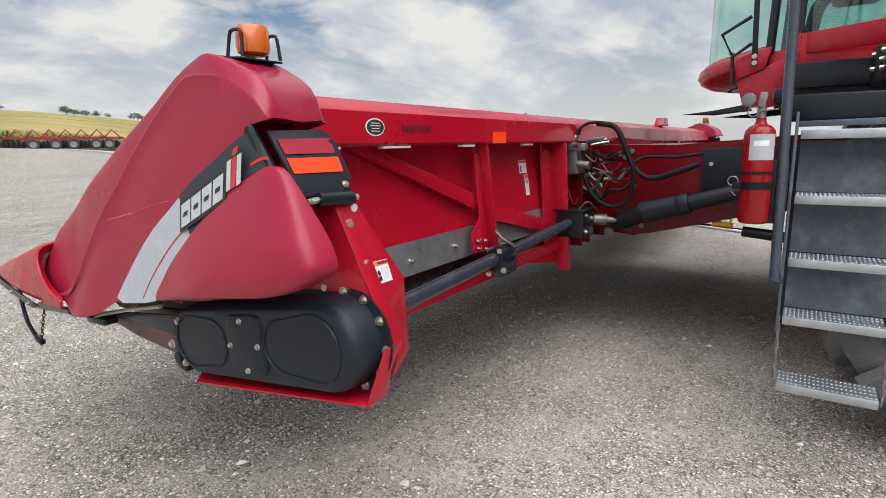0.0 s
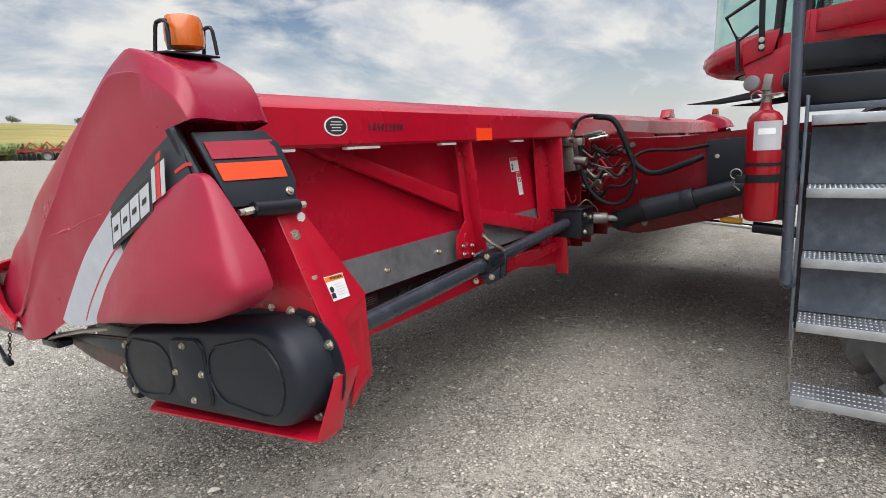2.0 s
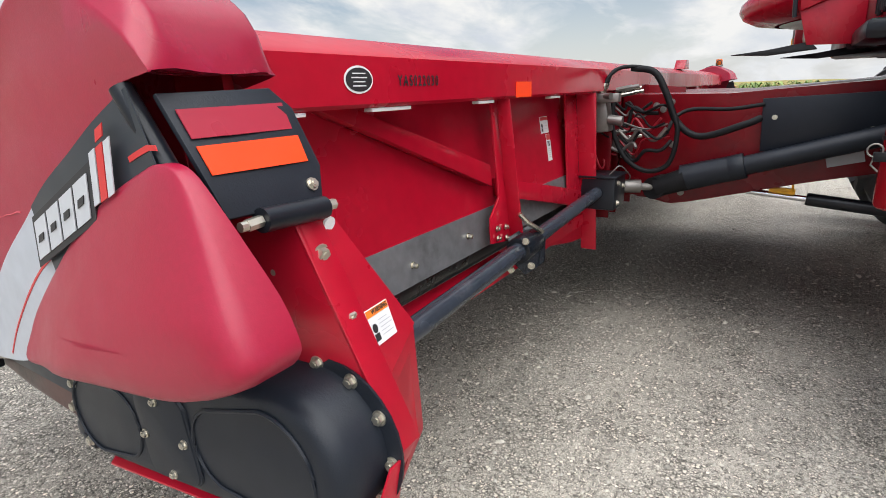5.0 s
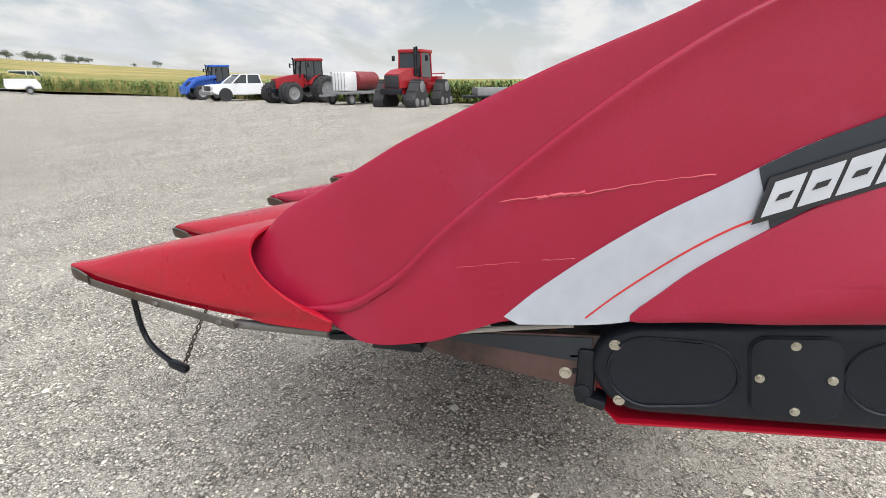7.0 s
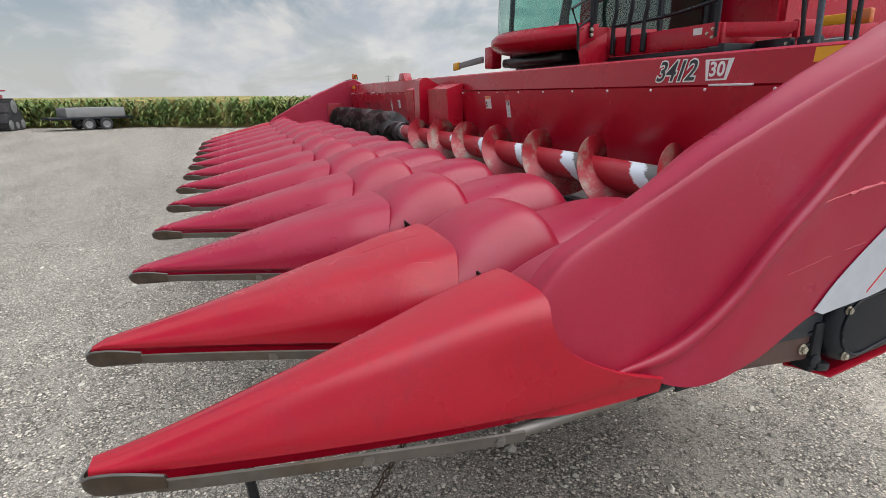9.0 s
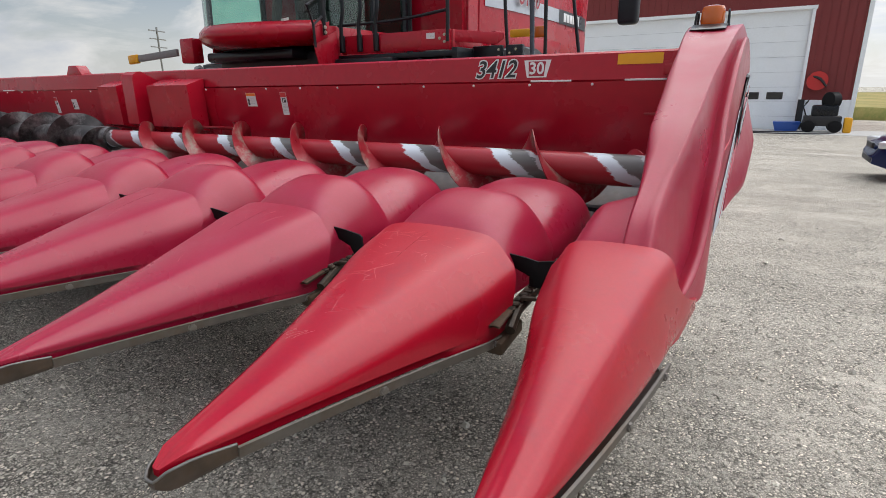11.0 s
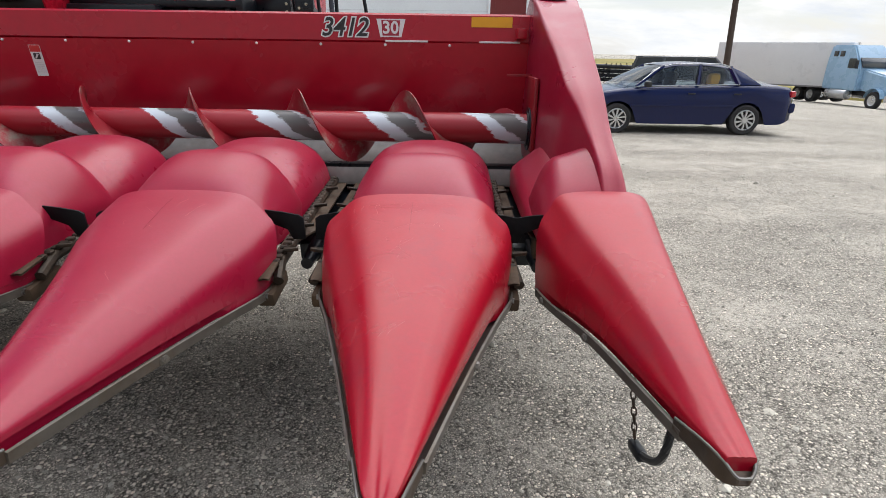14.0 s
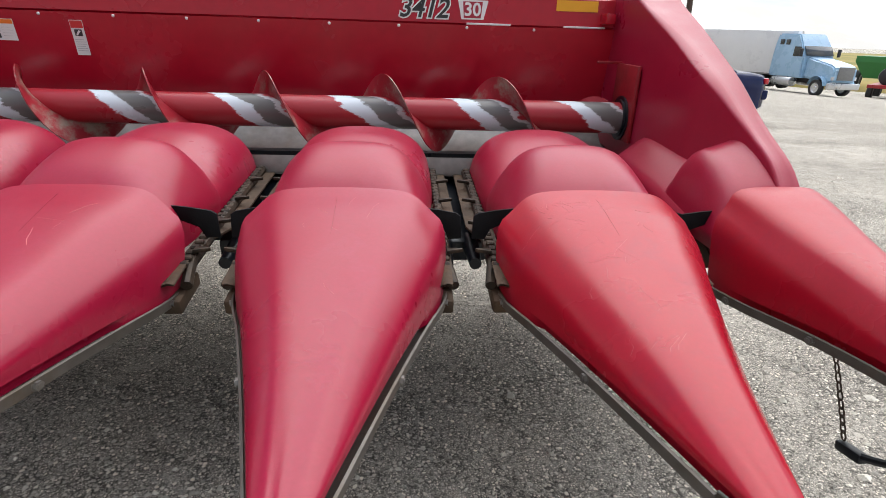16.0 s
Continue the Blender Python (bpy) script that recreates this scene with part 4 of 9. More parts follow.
def end_divider(mir):
    def put(ob, loc=(0, 0, 0)):
        m = Matrix.Translation(loc)
        ob.matrix_basis = (MIRROR @ m) if mir else m
        return ob
    TIP = (0.14, -0.12, 0.0)
    sn = new("end_snout", me_esnout); sn.parent = head; put(sn, TIP)
    t = new("snout_tip", me_tip); t.parent = sn; t.location = (0, 0, 0.012)
    r = new("shoe_rim", me_shoe_rim); r.parent = t
    for me in (e_strip_in, e_strip_out):
        s = new("side_strip", me); s.parent = sn
    for side, half, ds in ((1, E_HALF_IN, (0.56, 0.85)), (-1, E_HALF_OUT, (0.50, 0.72))):
        for me in strip_bolts(side, half, E_BOT, ds, E_BACK if side > 0 else E_BACK_OUT):
            b = new("bolt", me); b.parent = sn
    sh = new("end_shield", me_shield); sh.parent = head; put(sh)
    ck = new("cheek_panel", me_cheek); ck.parent = sh
    for nm, me in (("middle_hood", me_emid), ("rear_hood", me_erear)):
        h = new(nm, me); h.parent = head; put(h)
    fl = new("rubber_ear", me_flap[1]); fl.parent = head; put(fl, (0.10, 0, 0))
    for nm, me in (("silver_band", me_band_s), ("dark_band", me_band_d), ("red_line", me_line1), ("red_line", me_line2)):
        b = new(nm, me); b.parent = sh
    if not mir:
        emblem(sh)
    return sh, put


me_band_s = band_mesh(0.0, 1.0, 1.88, 2.50, -0.004, "silver_band", M_SILVER)
me_band_d = band_mesh(0.0, 1.0, 2.40, 2.80, -0.0065, "dark_band", M_DARKDEC)
bm = bmn()
line = smooth_path([Vector((0, -d, z)) for d, z in ((2.083, 0.958), (2.148, 1.026), (2.217, 1.090), (2.292, 1.154), (2.363, 1.206), (2.422, 1.240))], 4)
loft(bm, [[(skin_x(-q.y, q.z) - lift, q.y, q.z + dz) for dz, lift in ((-0.0028, 0.004), (-0.0028, 0.0075), (0.0028, 0.0075), (0.0028, 0.004))] for q in line], True, True)
me_line1 = finish("red_line", bm, M_LRED, 30)
me_line2 = band_mesh(0.24, 0.31, 2.745, 2.82, -0.0085, "red_line", M_LRED)


def emblem(parent):
    """The maker's mark as plain blocks: four pale blocks and two upright bars on a dark ground."""
    o = Vector((-0.029, -2.416, 1.241))
    u = Vector((0, -0.258, 0.114)).normalized()
    v = Vector((0, -0.011, 0.072)).normalized()
    w = Vector((-0.002, 0, 0))

    def quad(bm, x, y, dx, dy, lift=0.0, sl=0.02):
        a = o + u * x + v * y + w * (1 + lift)
        pts = [a, a + u * dx, a + u * (dx + sl * 0.2) + v * dy, a + u * sl * 0.2 + v * dy]
        plate(bm, pts, w * 0.8)
    bm = bmn()
    quad(bm, -0.014, -0.012, 0.285, 0.10)
    part("emblem_ground", bm, M_INK, parent)
    for i in range(4):
        bm = bmn()
        quad(bm, 0.0 + i * 0.066, 0.0, 0.057, 0.074, 1.2)
        part("emblem_block", bm, M_PALE, parent)
        bm = bmn()
        quad(bm, 0.017 + i * 0.066, 0.030, 0.025, 0.013, 2.3)
        part("emblem_block_cut", bm, M_INK, parent)
    for x, m_, dy, y0 in ((0.276, M_PALE, 0.085, 0.012), (0.303, M_LRED, 0.085, 0.010), (0.331, M_PALE, 0.085, 0.008)):
        bm = bmn()
        quad(bm, x, y0, 0.024 if m_ is M_LRED else 0.022, dy, 1.2)
        part("emblem_bar", bm, m_, parent)
    bm = bmn()
    quad(bm, 0.309, 0.102, 0.026, 0.018, 1.2)
    part("emblem_dot", bm, M_LRED, parent)


M_BURR = mat("torn_plastic_burr", (0.46, 0.07, 0.09), 0.6, var=0.35)


def scratch(parent, pts, r):
    """A raised burr along the outer skin through (distance back, height)."""
    P = smooth_path([Vector((0, -d, z)) for d, z in pts], 8)
    P = [Vector((skin_x(-q.y, q.z) - 0.0004, q.y, q.z + 0.0012 * math.sin(i * 2.1))) for i, q in enumerate(P)]
    part("scratch", tube(bmn(), P, lambda u: r * (0.35 + 0.65 * abs(math.sin(7 * u + 0.6))), 5), M_BURR, parent)


shield, _p = end_divider(False)
scratch(shield, [(1.818, 1.222), (1.973, 1.251), (2.055, 1.262), (2.195, 1.298), (2.324, 1.323)], 0.0022)
scratch(shield, [(1.95, 1.243), (1.99, 1.254), (2.06, 1.266)], 0.0055)
scratch(shield, [(1.753, 1.05), (1.913, 1.081)], 0.0010)
scratch(shield, [(1.97, 1.091), (2.047, 1.105)], 0.0014)
shield_far, put_far = end_divider(True)


# ---- ground ----
def land(x, y):
    """Height of the yard and the fields: level here, rising to the far left of the head's front."""
    d = math.hypot(x, y)
    az = math.degrees(math.atan2(y, x))
    f = max(0.0, min(1.0, (az - 50) / 22)) if az > 0 else 0.0
    if az > 140:
        f *= max(0.0, (180 - az) / 40)
    f = f * f * (3 - 2 * f)
    g = max(0.0, min(1.0, (d - 14) / 46))
    z = 2.2 * f * g * g * (3 - 2 * g)
    if y < -4.5:
        z -= 0.02 * min(60.0, -y - 4.5)
        if x < -6:
            z -= 0.054 * min(40.0, -x - 6) * min(1.0, (-y - 4.5) / 12)
    if y < -40:
        z -= 0.006 * min(800.0, -y - 40)
    return z


def gravel_material():
    """Compacted fines with pale pebbles of two sizes that lie denser in drifts."""
    m = bpy.data.materials.new("gravel")
    m.use_nodes = True
    n, l = m.node_tree.nodes, m.node_tree.links
    b = n["Principled BSDF"]
    tc = n.new("ShaderNodeTexCoord")

    def noise(scale, detail, rough=0.6):
        q = n.new("ShaderNodeTexNoise")
        q.inputs["Scale"].default_value, q.inputs["Detail"].default_value, q.inputs["Roughness"].default_value = scale, detail, rough
        l.new(tc.outputs["Object"], q.inputs[0])
        return q.outputs[0]

    def remap(src, a0, a1, b0, b1):
        q = n.new("ShaderNodeMapRange")
        for k, v in (("From Min", a0), ("From Max", a1), ("To Min", b0), ("To Max", b1)):
            q.inputs[k].default_value = v
        l.new(src, q.inputs[0])
        return q.outputs[0]

    def op(kind, a1, a2):
        q = n.new("ShaderNodeMath"); q.operation = kind
        for i, v in enumerate((a1, a2)):
            if isinstance(v, float):
                q.inputs[i].default_value = v
            else:
                l.new(v, q.inputs[i])
        return q.outputs[0]

    # a little wobble keeps the stones from looking cut
    wob = n.new("ShaderNodeTexNoise"); wob.inputs["Scale"].default_value = 120.0; wob.inputs["Detail"].default_value = 3.0
    l.new(tc.outputs["Object"], wob.inputs[0])
    wv = n.new("ShaderNodeVectorMath"); wv.operation = "MULTIPLY_ADD"
    wv.inputs[1].default_value = (0.010, 0.010, 0.010)
    l.new(wob.outputs["Color"], wv.inputs[0]); l.new(tc.outputs["Object"], wv.inputs[2])
    # wheel tracks and graded streaks run along the yard
    mp = n.new("ShaderNodeMapping"); mp.inputs["Rotation"].default_value = (0, 0, 0.45); mp.inputs["Scale"].default_value = (0.12, 0.95, 1.0)
    l.new(tc.outputs["Object"], mp.inputs[0])
    track = n.new("ShaderNodeTexNoise"); track.inputs["Scale"].default_value, track.inputs["Detail"].default_value = 1.3, 6.0
    l.new(mp.outputs[0], track.inputs[0])
    track = track.outputs[0]
    sy = n.new("ShaderNodeSeparateXYZ"); l.new(tc.outputs["Object"], sy.inputs[0])
    wide = noise(0.35, 4)
    zone = remap(op("ADD", sy.outputs[1], remap(wide, 0.3, 0.7, -2.0, 2.0)), -5.0, 0.5, 0.0, 1.0)      # 1 on the coarse front stretch, which is also darker
    big, drift, drift2, grit, silt = noise(0.22, 7), noise(1.5, 7, 0.62), noise(5.5, 5), noise(420, 4, 0.75), noise(28, 6, 0.65)
    rp = n.new("ShaderNodeValToRGB")
    e = rp.color_ramp.elements
    e[0].position, e[0].color = 0.30, (0.505, 0.460, 0.388, 1)
    e[1].position, e[1].color = 0.68, (0.63, 0.582, 0.498, 1)
    l.new(op("ADD", op("MULTIPLY", big, 0.5), op("MULTIPLY", track, 0.5)), rp.inputs[0])
    tone = op("MULTIPLY", remap(grit, 0.3, 0.7, 0.45, 1.30), remap(silt, 0.3, 0.7, 0.74, 1.12))
    tone = op("MULTIPLY", tone, remap(drift, 0.3, 0.7, 1.05, 0.95))
    height = op("ADD", op("MULTIPLY", grit, 0.10), op("MULTIPLY", silt, 0.5))
    # pebbles of three sizes, thick in the drifts and thin on the packed fines
    cover = op("ADD", op("ADD", remap(drift, 0.36, 0.64, 0.24, 0.50), op("MULTIPLY", zone, 0.10)), remap(drift2, 0.3, 0.7, -0.18, 0.30))
    cover = op("ADD", cover, remap(track, 0.35, 0.65, 0.20, -0.02))
    for scale, more, lo, hi, lift in ((190.0, 0.16, 0.50, 1.55, 0.7), (104.0, -0.04, 0.52, 1.62, 1.1), (54.0, -0.24, 0.60, 1.62, 1.8)):
        vo = n.new("ShaderNodeTexVoronoi"); vo.inputs["Scale"].default_value = scale
        l.new(wv.outputs[0], vo.inputs[0])
        sp = n.new("ShaderNodeSeparateColor"); l.new(vo.outputs["Color"], sp.inputs[0])
        there = remap(op("SUBTRACT", op("ADD", cover, more), sp.outputs[1]), -0.01, 0.01, 0.0, 1.0)
        body = op("MULTIPLY", there, remap(vo.outputs["Distance"], 0.36, 0.46, 1.0, 0.0))
        gap = op("MULTIPLY", there, op("MULTIPLY", remap(vo.outputs["Distance"], 0.40, 0.52, 0.0, 1.0), 0.45))
        spread = op("MULTIPLY", op("SUBTRACT", remap(sp.outputs[0], 0.0, 1.0, lo, hi), 1.0), remap(zone, 0.0, 1.0, 0.85, 1.30))
        st = op("MULTIPLY", op("ADD", spread, 1.0), remap(grit, 0.3, 0.7, 0.92, 1.08))
        tone = op("ADD", op("MULTIPLY", tone, op("SUBTRACT", op("SUBTRACT", 1.0, body), gap)), op("MULTIPLY", st, body))
        height = op("ADD", height, op("MULTIPLY", op("MULTIPLY", op("SUBTRACT", 0.6, vo.outputs["Distance"]), body), lift))
    tone = op("MULTIPLY", tone, remap(zone, 0.0, 1.0, 1.09, 0.87))
    v = n.new("ShaderNodeVectorMath"); v.operation = "SCALE"
    l.new(rp.outputs[0], v.inputs[0]); l.new(tone, v.inputs["Scale"])
    col = v.outputs[0]
    l.new(col, b.inputs["Base Color"])
    b.inputs["Roughness"].default_value = 0.95
    b.inputs["Specular IOR Level"].default_value = 0.2
    bp = n.new("ShaderNodeBump"); bp.inputs["Distance"].default_value = 0.006; bp.inputs["Strength"].default_value = 1.0
    l.new(height, bp.inputs["Height"])
    bp2 = n.new("ShaderNodeBump"); bp2.inputs["Distance"].default_value = 0.02; bp2.inputs["Strength"].default_value = 0.7
    l.new(drift, bp2.inputs["Height"]); l.new(bp.outputs[0], bp2.inputs["Normal"])
    l.new(bp2.outputs[0], b.inputs["Normal"])
    return m


M_GRAVEL = gravel_material()
bm = bmn()
radii = [0, 3, 6, 10, 15, 20, 26, 32, 38, 44, 50, 56, 62, 70, 80, 100, 150, 300, 700, 1800]
NA = 96
rings = []
for r in radii:
    rings.append([Vector((2 + r * math.cos(2 * math.pi * i / NA), -2 + r * math.sin(2 * math.pi * i / NA), 0)) for i in range(NA)])
for rg in rings:
    for q in rg:
        q.z = land(q.x, q.y)
loft(bm, rings[1:], True)
bm.faces.new([bm.verts.new(q) for q in rings[1]])
ground = single("ground", bm, M_GRAVEL, "pale grey crushed gravel yard with scattered stones", "ground", kind="structure")

# loose stones, many small ones near the head and a few larger
M_STONE = mat("stone", (0.48, 0.45, 0.385), 0.9, var=0.3, islands=0.5, scale=12)
rng = random.Random(5)


def stones(count, x0, x1, y0, y1, r0, r1, name):
    verts, faces = [], []
    for _ in range(count):
        x, y = rng.uniform(x0, x1), rng.uniform(y0, y1)
        r = r0 + (r1 - r0) * rng.random() ** 3
        a = rng.uniform(0, 6.28)
        sx, sy, sz = r * rng.uniform(0.7, 1.25), r * rng.uniform(0.6, 1.0), r * rng.uniform(0.4, 0.75)
        b = len(verts)
        for dx, dy, dz in ((1, 0, 0), (0.3, 0.9, -0.1), (-0.8, 0.6, 0.1), (-0.9, -0.5, -0.1), (0.2, -1, 0.1), (0.35, 0.2, 0.9), (-0.35, -0.15, 1.0)):
            k = rng.uniform(0.75, 1.15)
            px, py = dx * sx * k, dy * sy * k
            verts.append((x + px * math.cos(a) - py * math.sin(a), y + px * math.sin(a) + py * math.cos(a), max(-0.004, dz * sz * k + sz * 0.12)))
        for f in ((0, 1, 5), (1, 2, 6, 5), (2, 3, 6), (3, 4, 6), (4, 0, 5), (4, 5, 6), (0, 4, 3, 2, 1)):
            faces.append([b + i for i in f])
    me = bpy.data.meshes.new(name)
    me.from_pydata(verts, [], faces)
    me.materials.append(M_STONE)
    return new(name, me)


tagged(stones(44000, -3.6, 5.5, -6.5, 1.9, 0.004, 0.014, "gravel_stones"), "loose pale gravel stones lying on the yard", "gravel", kind="stuff")
tagged(stones(9000, 5.5, 15.0, -2.0, 9.0, 0.006, 0.018, "far_gravel_stones"), "loose pale gravel stones further out on the yard", "gravel", kind="stuff")
tagged(stones(5000, -3.6, 5.5, 1.9, 5.0, 0.006, 0.020, "yard_gravel_stones"), "loose pale gravel stones on the open yard", "gravel", kind="stuff")
tagged(stones(900, -4.0, 6.0, -7.0, 1.6, 0.010, 0.030, "larger_stones"), "larger loose limestone pieces on the gravel yard", "stones", kind="stuff")


# ---- rear of the corn head ----
def bolts_on(parent, pts, d, r=0.012, h=0.01, m=None):
    for p in pts:
        bm = bmn()
        bolt(bm, p, d, r, h)
        part("bolt", bm, m or M_BOLT, parent, angle=30)


def printed(name, o, u, v, w, h, parent, head_m=None, lines=4, label="", ground_m=None, pict=True):
    """A safety sticker: white ground, coloured header, a black picture block and bars for the small print."""
    m = frame_on(o, u, v)
    bm = bmn()
    sheet(bm, m, 0, 0, w, h, 0.001, 0.0012)
    lab = part(name, bm, ground_m or M_WHITE, parent, label, 30)
    y1 = h
    if head_m:
        bm = bmn()
        sheet(bm, m, 0.002, h * 0.78, w - 0.002, h - 0.002, 0.0024, 0.0006)
        part("header_bar", bm, head_m, lab, angle=30)
        y1 = h * 0.74
    tall = h > 1.5 * w
    if tall:
        bm = bmn()
        sheet(bm, m, w * 0.22, h * 0.55, w * 0.80, h * 0.74, 0.0026, 0.0006)
        pic = part("pictogram", bm, M_INK, lab, angle=30)
        bm = bmn()
        plate(bm, [m @ Vector((w * a, h * b, 0.0036)) for a, b in ((0.30, 0.57), (0.42, 0.57), (0.72, 0.70), (0.54, 0.72))], m.to_3x3() @ Vector((0, 0, 0.0004)))
        part("pictogram_figure", bm, M_WHITE, pic, angle=30)
    elif pict:
        bm = bmn()
        box_m = m @ Matrix.Translation((w * 0.2, y1 * 0.62, 0.003))
        bmesh.ops.create_circle(bm, cap_ends=True, radius=min(w, h) * 0.13, segments=10, matrix=box_m)
        sheet(bm, m, w * 0.1, y1 * 0.15, w * 0.3, y1 * 0.42, 0.0026, 0.0006)
        part("pictogram", bm, M_INK, lab, angle=30)
    for i in range(lines):
        bm = bmn()
        y0, run = (h * 0.44, h * 0.38) if tall else (y1 * 0.82, y1 * 0.72)
        yy = y0 - run * i / max(1, lines)
        sheet(bm, m, w * (0.12 if tall else 0.42), yy, w * (0.92 if i % 3 else 0.8), yy + y1 * 0.018, 0.0026, 0.0006)
        part("text_bar", bm, M_GREYINK, lab, angle=30)
    return lab


# oval plate, number and reflector on the beam's rear face
bm = bmn()
o = bmn()
bmesh.ops.create_circle(o, cap_ends=True, radius=1, segments=40)
for v in o.verts:
    v.co = Vector((0.637 + v.co.x * 0.056, -2.6695, 1.560 + v.co.y * 0.034))
merge(bm, o)
oval = part("oval_plate", bm, M_WHITE, beam, "black oval dealer plate with a white rim")
bm = bmn()
o = bmn()
bmesh.ops.create_circle(o, cap_ends=True, radius=1, segments=40)
for v in o.verts:
    v.co = Vector((0.637 + v.co.x * 0.050, -2.6708, 1.560 + v.co.y * 0.029))
merge(bm, o)
part("oval_face", bm, M_INK, oval)
for i, w in enumerate((0.05, 0.06, 0.045, 0.05)):
    bm = bmn()
    box(bm, (0.637, -2.6714, 1.575 - i * 0.010), (w, 0.0006, 0.003))
    part("text_bar", bm, M_WHITE, oval)
lettering("YAS022030", frame_on((0.905, -2.6685, 1.556), (1, 0, 0), (0, 0, 1)), 0.041, M_INK, beam, "stencilled_number", bold=0.0006, spacing=1.36, xscale=0.82)
lettering("2-10", frame_on((0.43, sheet_y(1.33) - 0.0065, 1.33), (1, 0, 0), (0, 0.15, 1)), 0.055, M_INK, back_sheet, "stencilled_number", bold=0.0012, spacing=1.25)
bm = bmn()
box(bm, (1.655, -2.670, 1.523), (0.15, 0.003, 0.060))
part("orange_sticker", bm, M_ORANGE, beam, "fluorescent orange reflector sticker")
for x0, x1 in ((0.36, 0.46), (0.70, 0.88), (1.30, 1.42), (2.0, 2.12)):
    bm = bmn()
    box(bm, ((x0 + x1) / 2, -2.640, 1.483), (x1 - x0, 0.03, 0.010), None, 0.002)
    part("joint_strip", bm, M_WHITE, head)

# sheet stiffeners
bm = bmn()
plate(bm, [(0.60, sheet_y(1.49) - 0.010, 1.49), (0.74, sheet_y(1.49) - 0.010, 1.49), (1.50, sheet_y(1.22) - 0.010, 1.235), (1.50, sheet_y(1.15) - 0.010, 1.145)], (0, -0.055, 0), 0.004)
part("diagonal_brace", bm, M_RED, head, angle=25)
bm = bmn()
plate(bm, [(1.60, sheet_y(1.15) - 0.010, 1.165), (1.60, sheet_y(1.08) - 0.010, 1.085), (2.50, sheet_y(0.90) - 0.010, 0.875), (2.56, sheet_y(0.95) - 0.010, 0.955)], (0, -0.055, 0), 0.004)
part("diagonal_brace", bm, M_RED, head, angle=25)
bm = bmn()
plate(bm, [(1.505, -2.585, 1.49), (1.54, -2.585, 1.49), (1.575, -2.620, 1.08), (1.60, -2.635, 0.90), (1.405, -2.635, 0.93), (1.42, -2.625, 1.03), (1.515, -2.615, 1.10)], (0, -0.01, 0), 0.002)
plate(bm, [(1.535, -2.605, 1.49), (1.535, -2.660, 1.49), (1.590, -2.705, 0.86), (1.590, -2.640, 0.86)], (0.01, 0, 0), 0.002)
brace = part("upright_brace", bm, M_RED, head, angle=25)
bolts_on(brace, [(1.45, -2.646, 0.985), (1.53, -2.646, 0.975), (1.45, -2.65, 0.94 + 0.005), (1.53, -2.65, 0.93)], (0, -1, 0), 0.009)
bolts_on(head, [(0.95, sheet_y(0.98) - 0.012, 0.965), (1.33, sheet_y(0.98) - 0.012, 0.975), (2.32, sheet_y(0.98) - 0.012, 0.985)], (0, -1, 0), 0.010, 0.018)
# end post of the left bay, beside the feeder frame
bm = bmn()
plate(bm, [(2.44, -2.555, 1.49), (2.62, -2.555, 1.49), (2.66, -2.60, 0.64), (2.44, -2.60, 0.68)], (0, -0.012, 0), 0.002)
plate(bm, [(2.62, -2.545, 1.49), (2.62, -2.675, 1.49), (2.66, -2.70, 0.58), (2.66, -2.61, 0.58)], (0.014, 0, 0), 0.003)
post = part("end_post", bm, M_RED, head, angle=25)
bm = bmn()
plate(bm, [(6.52, -2.555, 1.49), (6.70, -2.555, 1.49), (6.70, -2.60, 0.64), (6.48, -2.60, 0.64)], (0, -0.10, 0), 0.002)
part("end_post", bm, M_RED, head, angle=25)
bm = bmn()
plate(bm, [(1.60, -2.60, 0.83), (2.60, -2.60, 0.80), (2.62, -2.60, 0.66), (2.50, -2.60, 0.66)], (0, -0.012, 0), 0.002)
part("lower_gusset", bm, M_RED, head, angle=25)
printed("safety_label", (2.205, sheet_y(1.30) - 0.0065, 1.30), (1, 0, 0), (0, 0.15, 1), 0.105, 0.085, head, M_LRED, 3, "small white and red safety label")
printed("safety_label", (2.262, sheet_y(1.155) - 0.0065, 1.155), (1, 0, 0), (0, 0.15, 1), 0.055, 0.14, head, M_LRED, 5, "small white and red safety label")
printed("data_label", (0.80, -2.505, 0.80), (1, 0, 0), (0, 0, 1), 0.16, 0.055, head, None, 4, "black data label", M_INK, False)

M_SHAFT = mat("blue_black_paint", (0.030, 0.036, 0.048), 0.26, var=0.25, col2=(0.055, 0.062, 0.075), patch=0.3, bump=0.0004)
# drive shaft along the rear, its carrier and the gearbox guard at the feeder frame
bm = bmn()
cyl(bm, (0.30, -2.735, 0.833), (1.53, -2.715, 0.885), 0.036, n=22)
cyl(bm, (1.60, -2.713, 0.888), (2.62, -2.70, 0.932), 0.034, n=22)
shaft = part("drive_shaft", bm, M_SHAFT, head, "long round black drive shaft")
bm = bmn()
P = [(1.52, -2.66, 0.93), (1.60, -2.69, 0.955), (1.625, -2.76, 0.90), (1.59, -2.77, 0.80), (1.53, -2.735, 0.775), (1.515, -2.68, 0.83)]
plate(bm, [(x, y, z) for x, y, z in P], (0.012, 0, 0), 0.003)
cyl(bm, (1.50, -2.716, 0.884), (1.66, -2.714, 0.890), 0.056, n=24, bevel=0.008)
plate(bm, [(x + 0.06, y, z) for x, y, z in P], (0.012, 0, 0), 0.003)
car = part("shaft_carrier", bm, M_BLACKP, head, angle=30)
bolts_on(car, [(1.50, -2.75, 0.93), (1.50, -2.775, 0.83), (1.50, -2.685, 0.80)], (-1, -0.3, 0), 0.011)
bm = bmn()
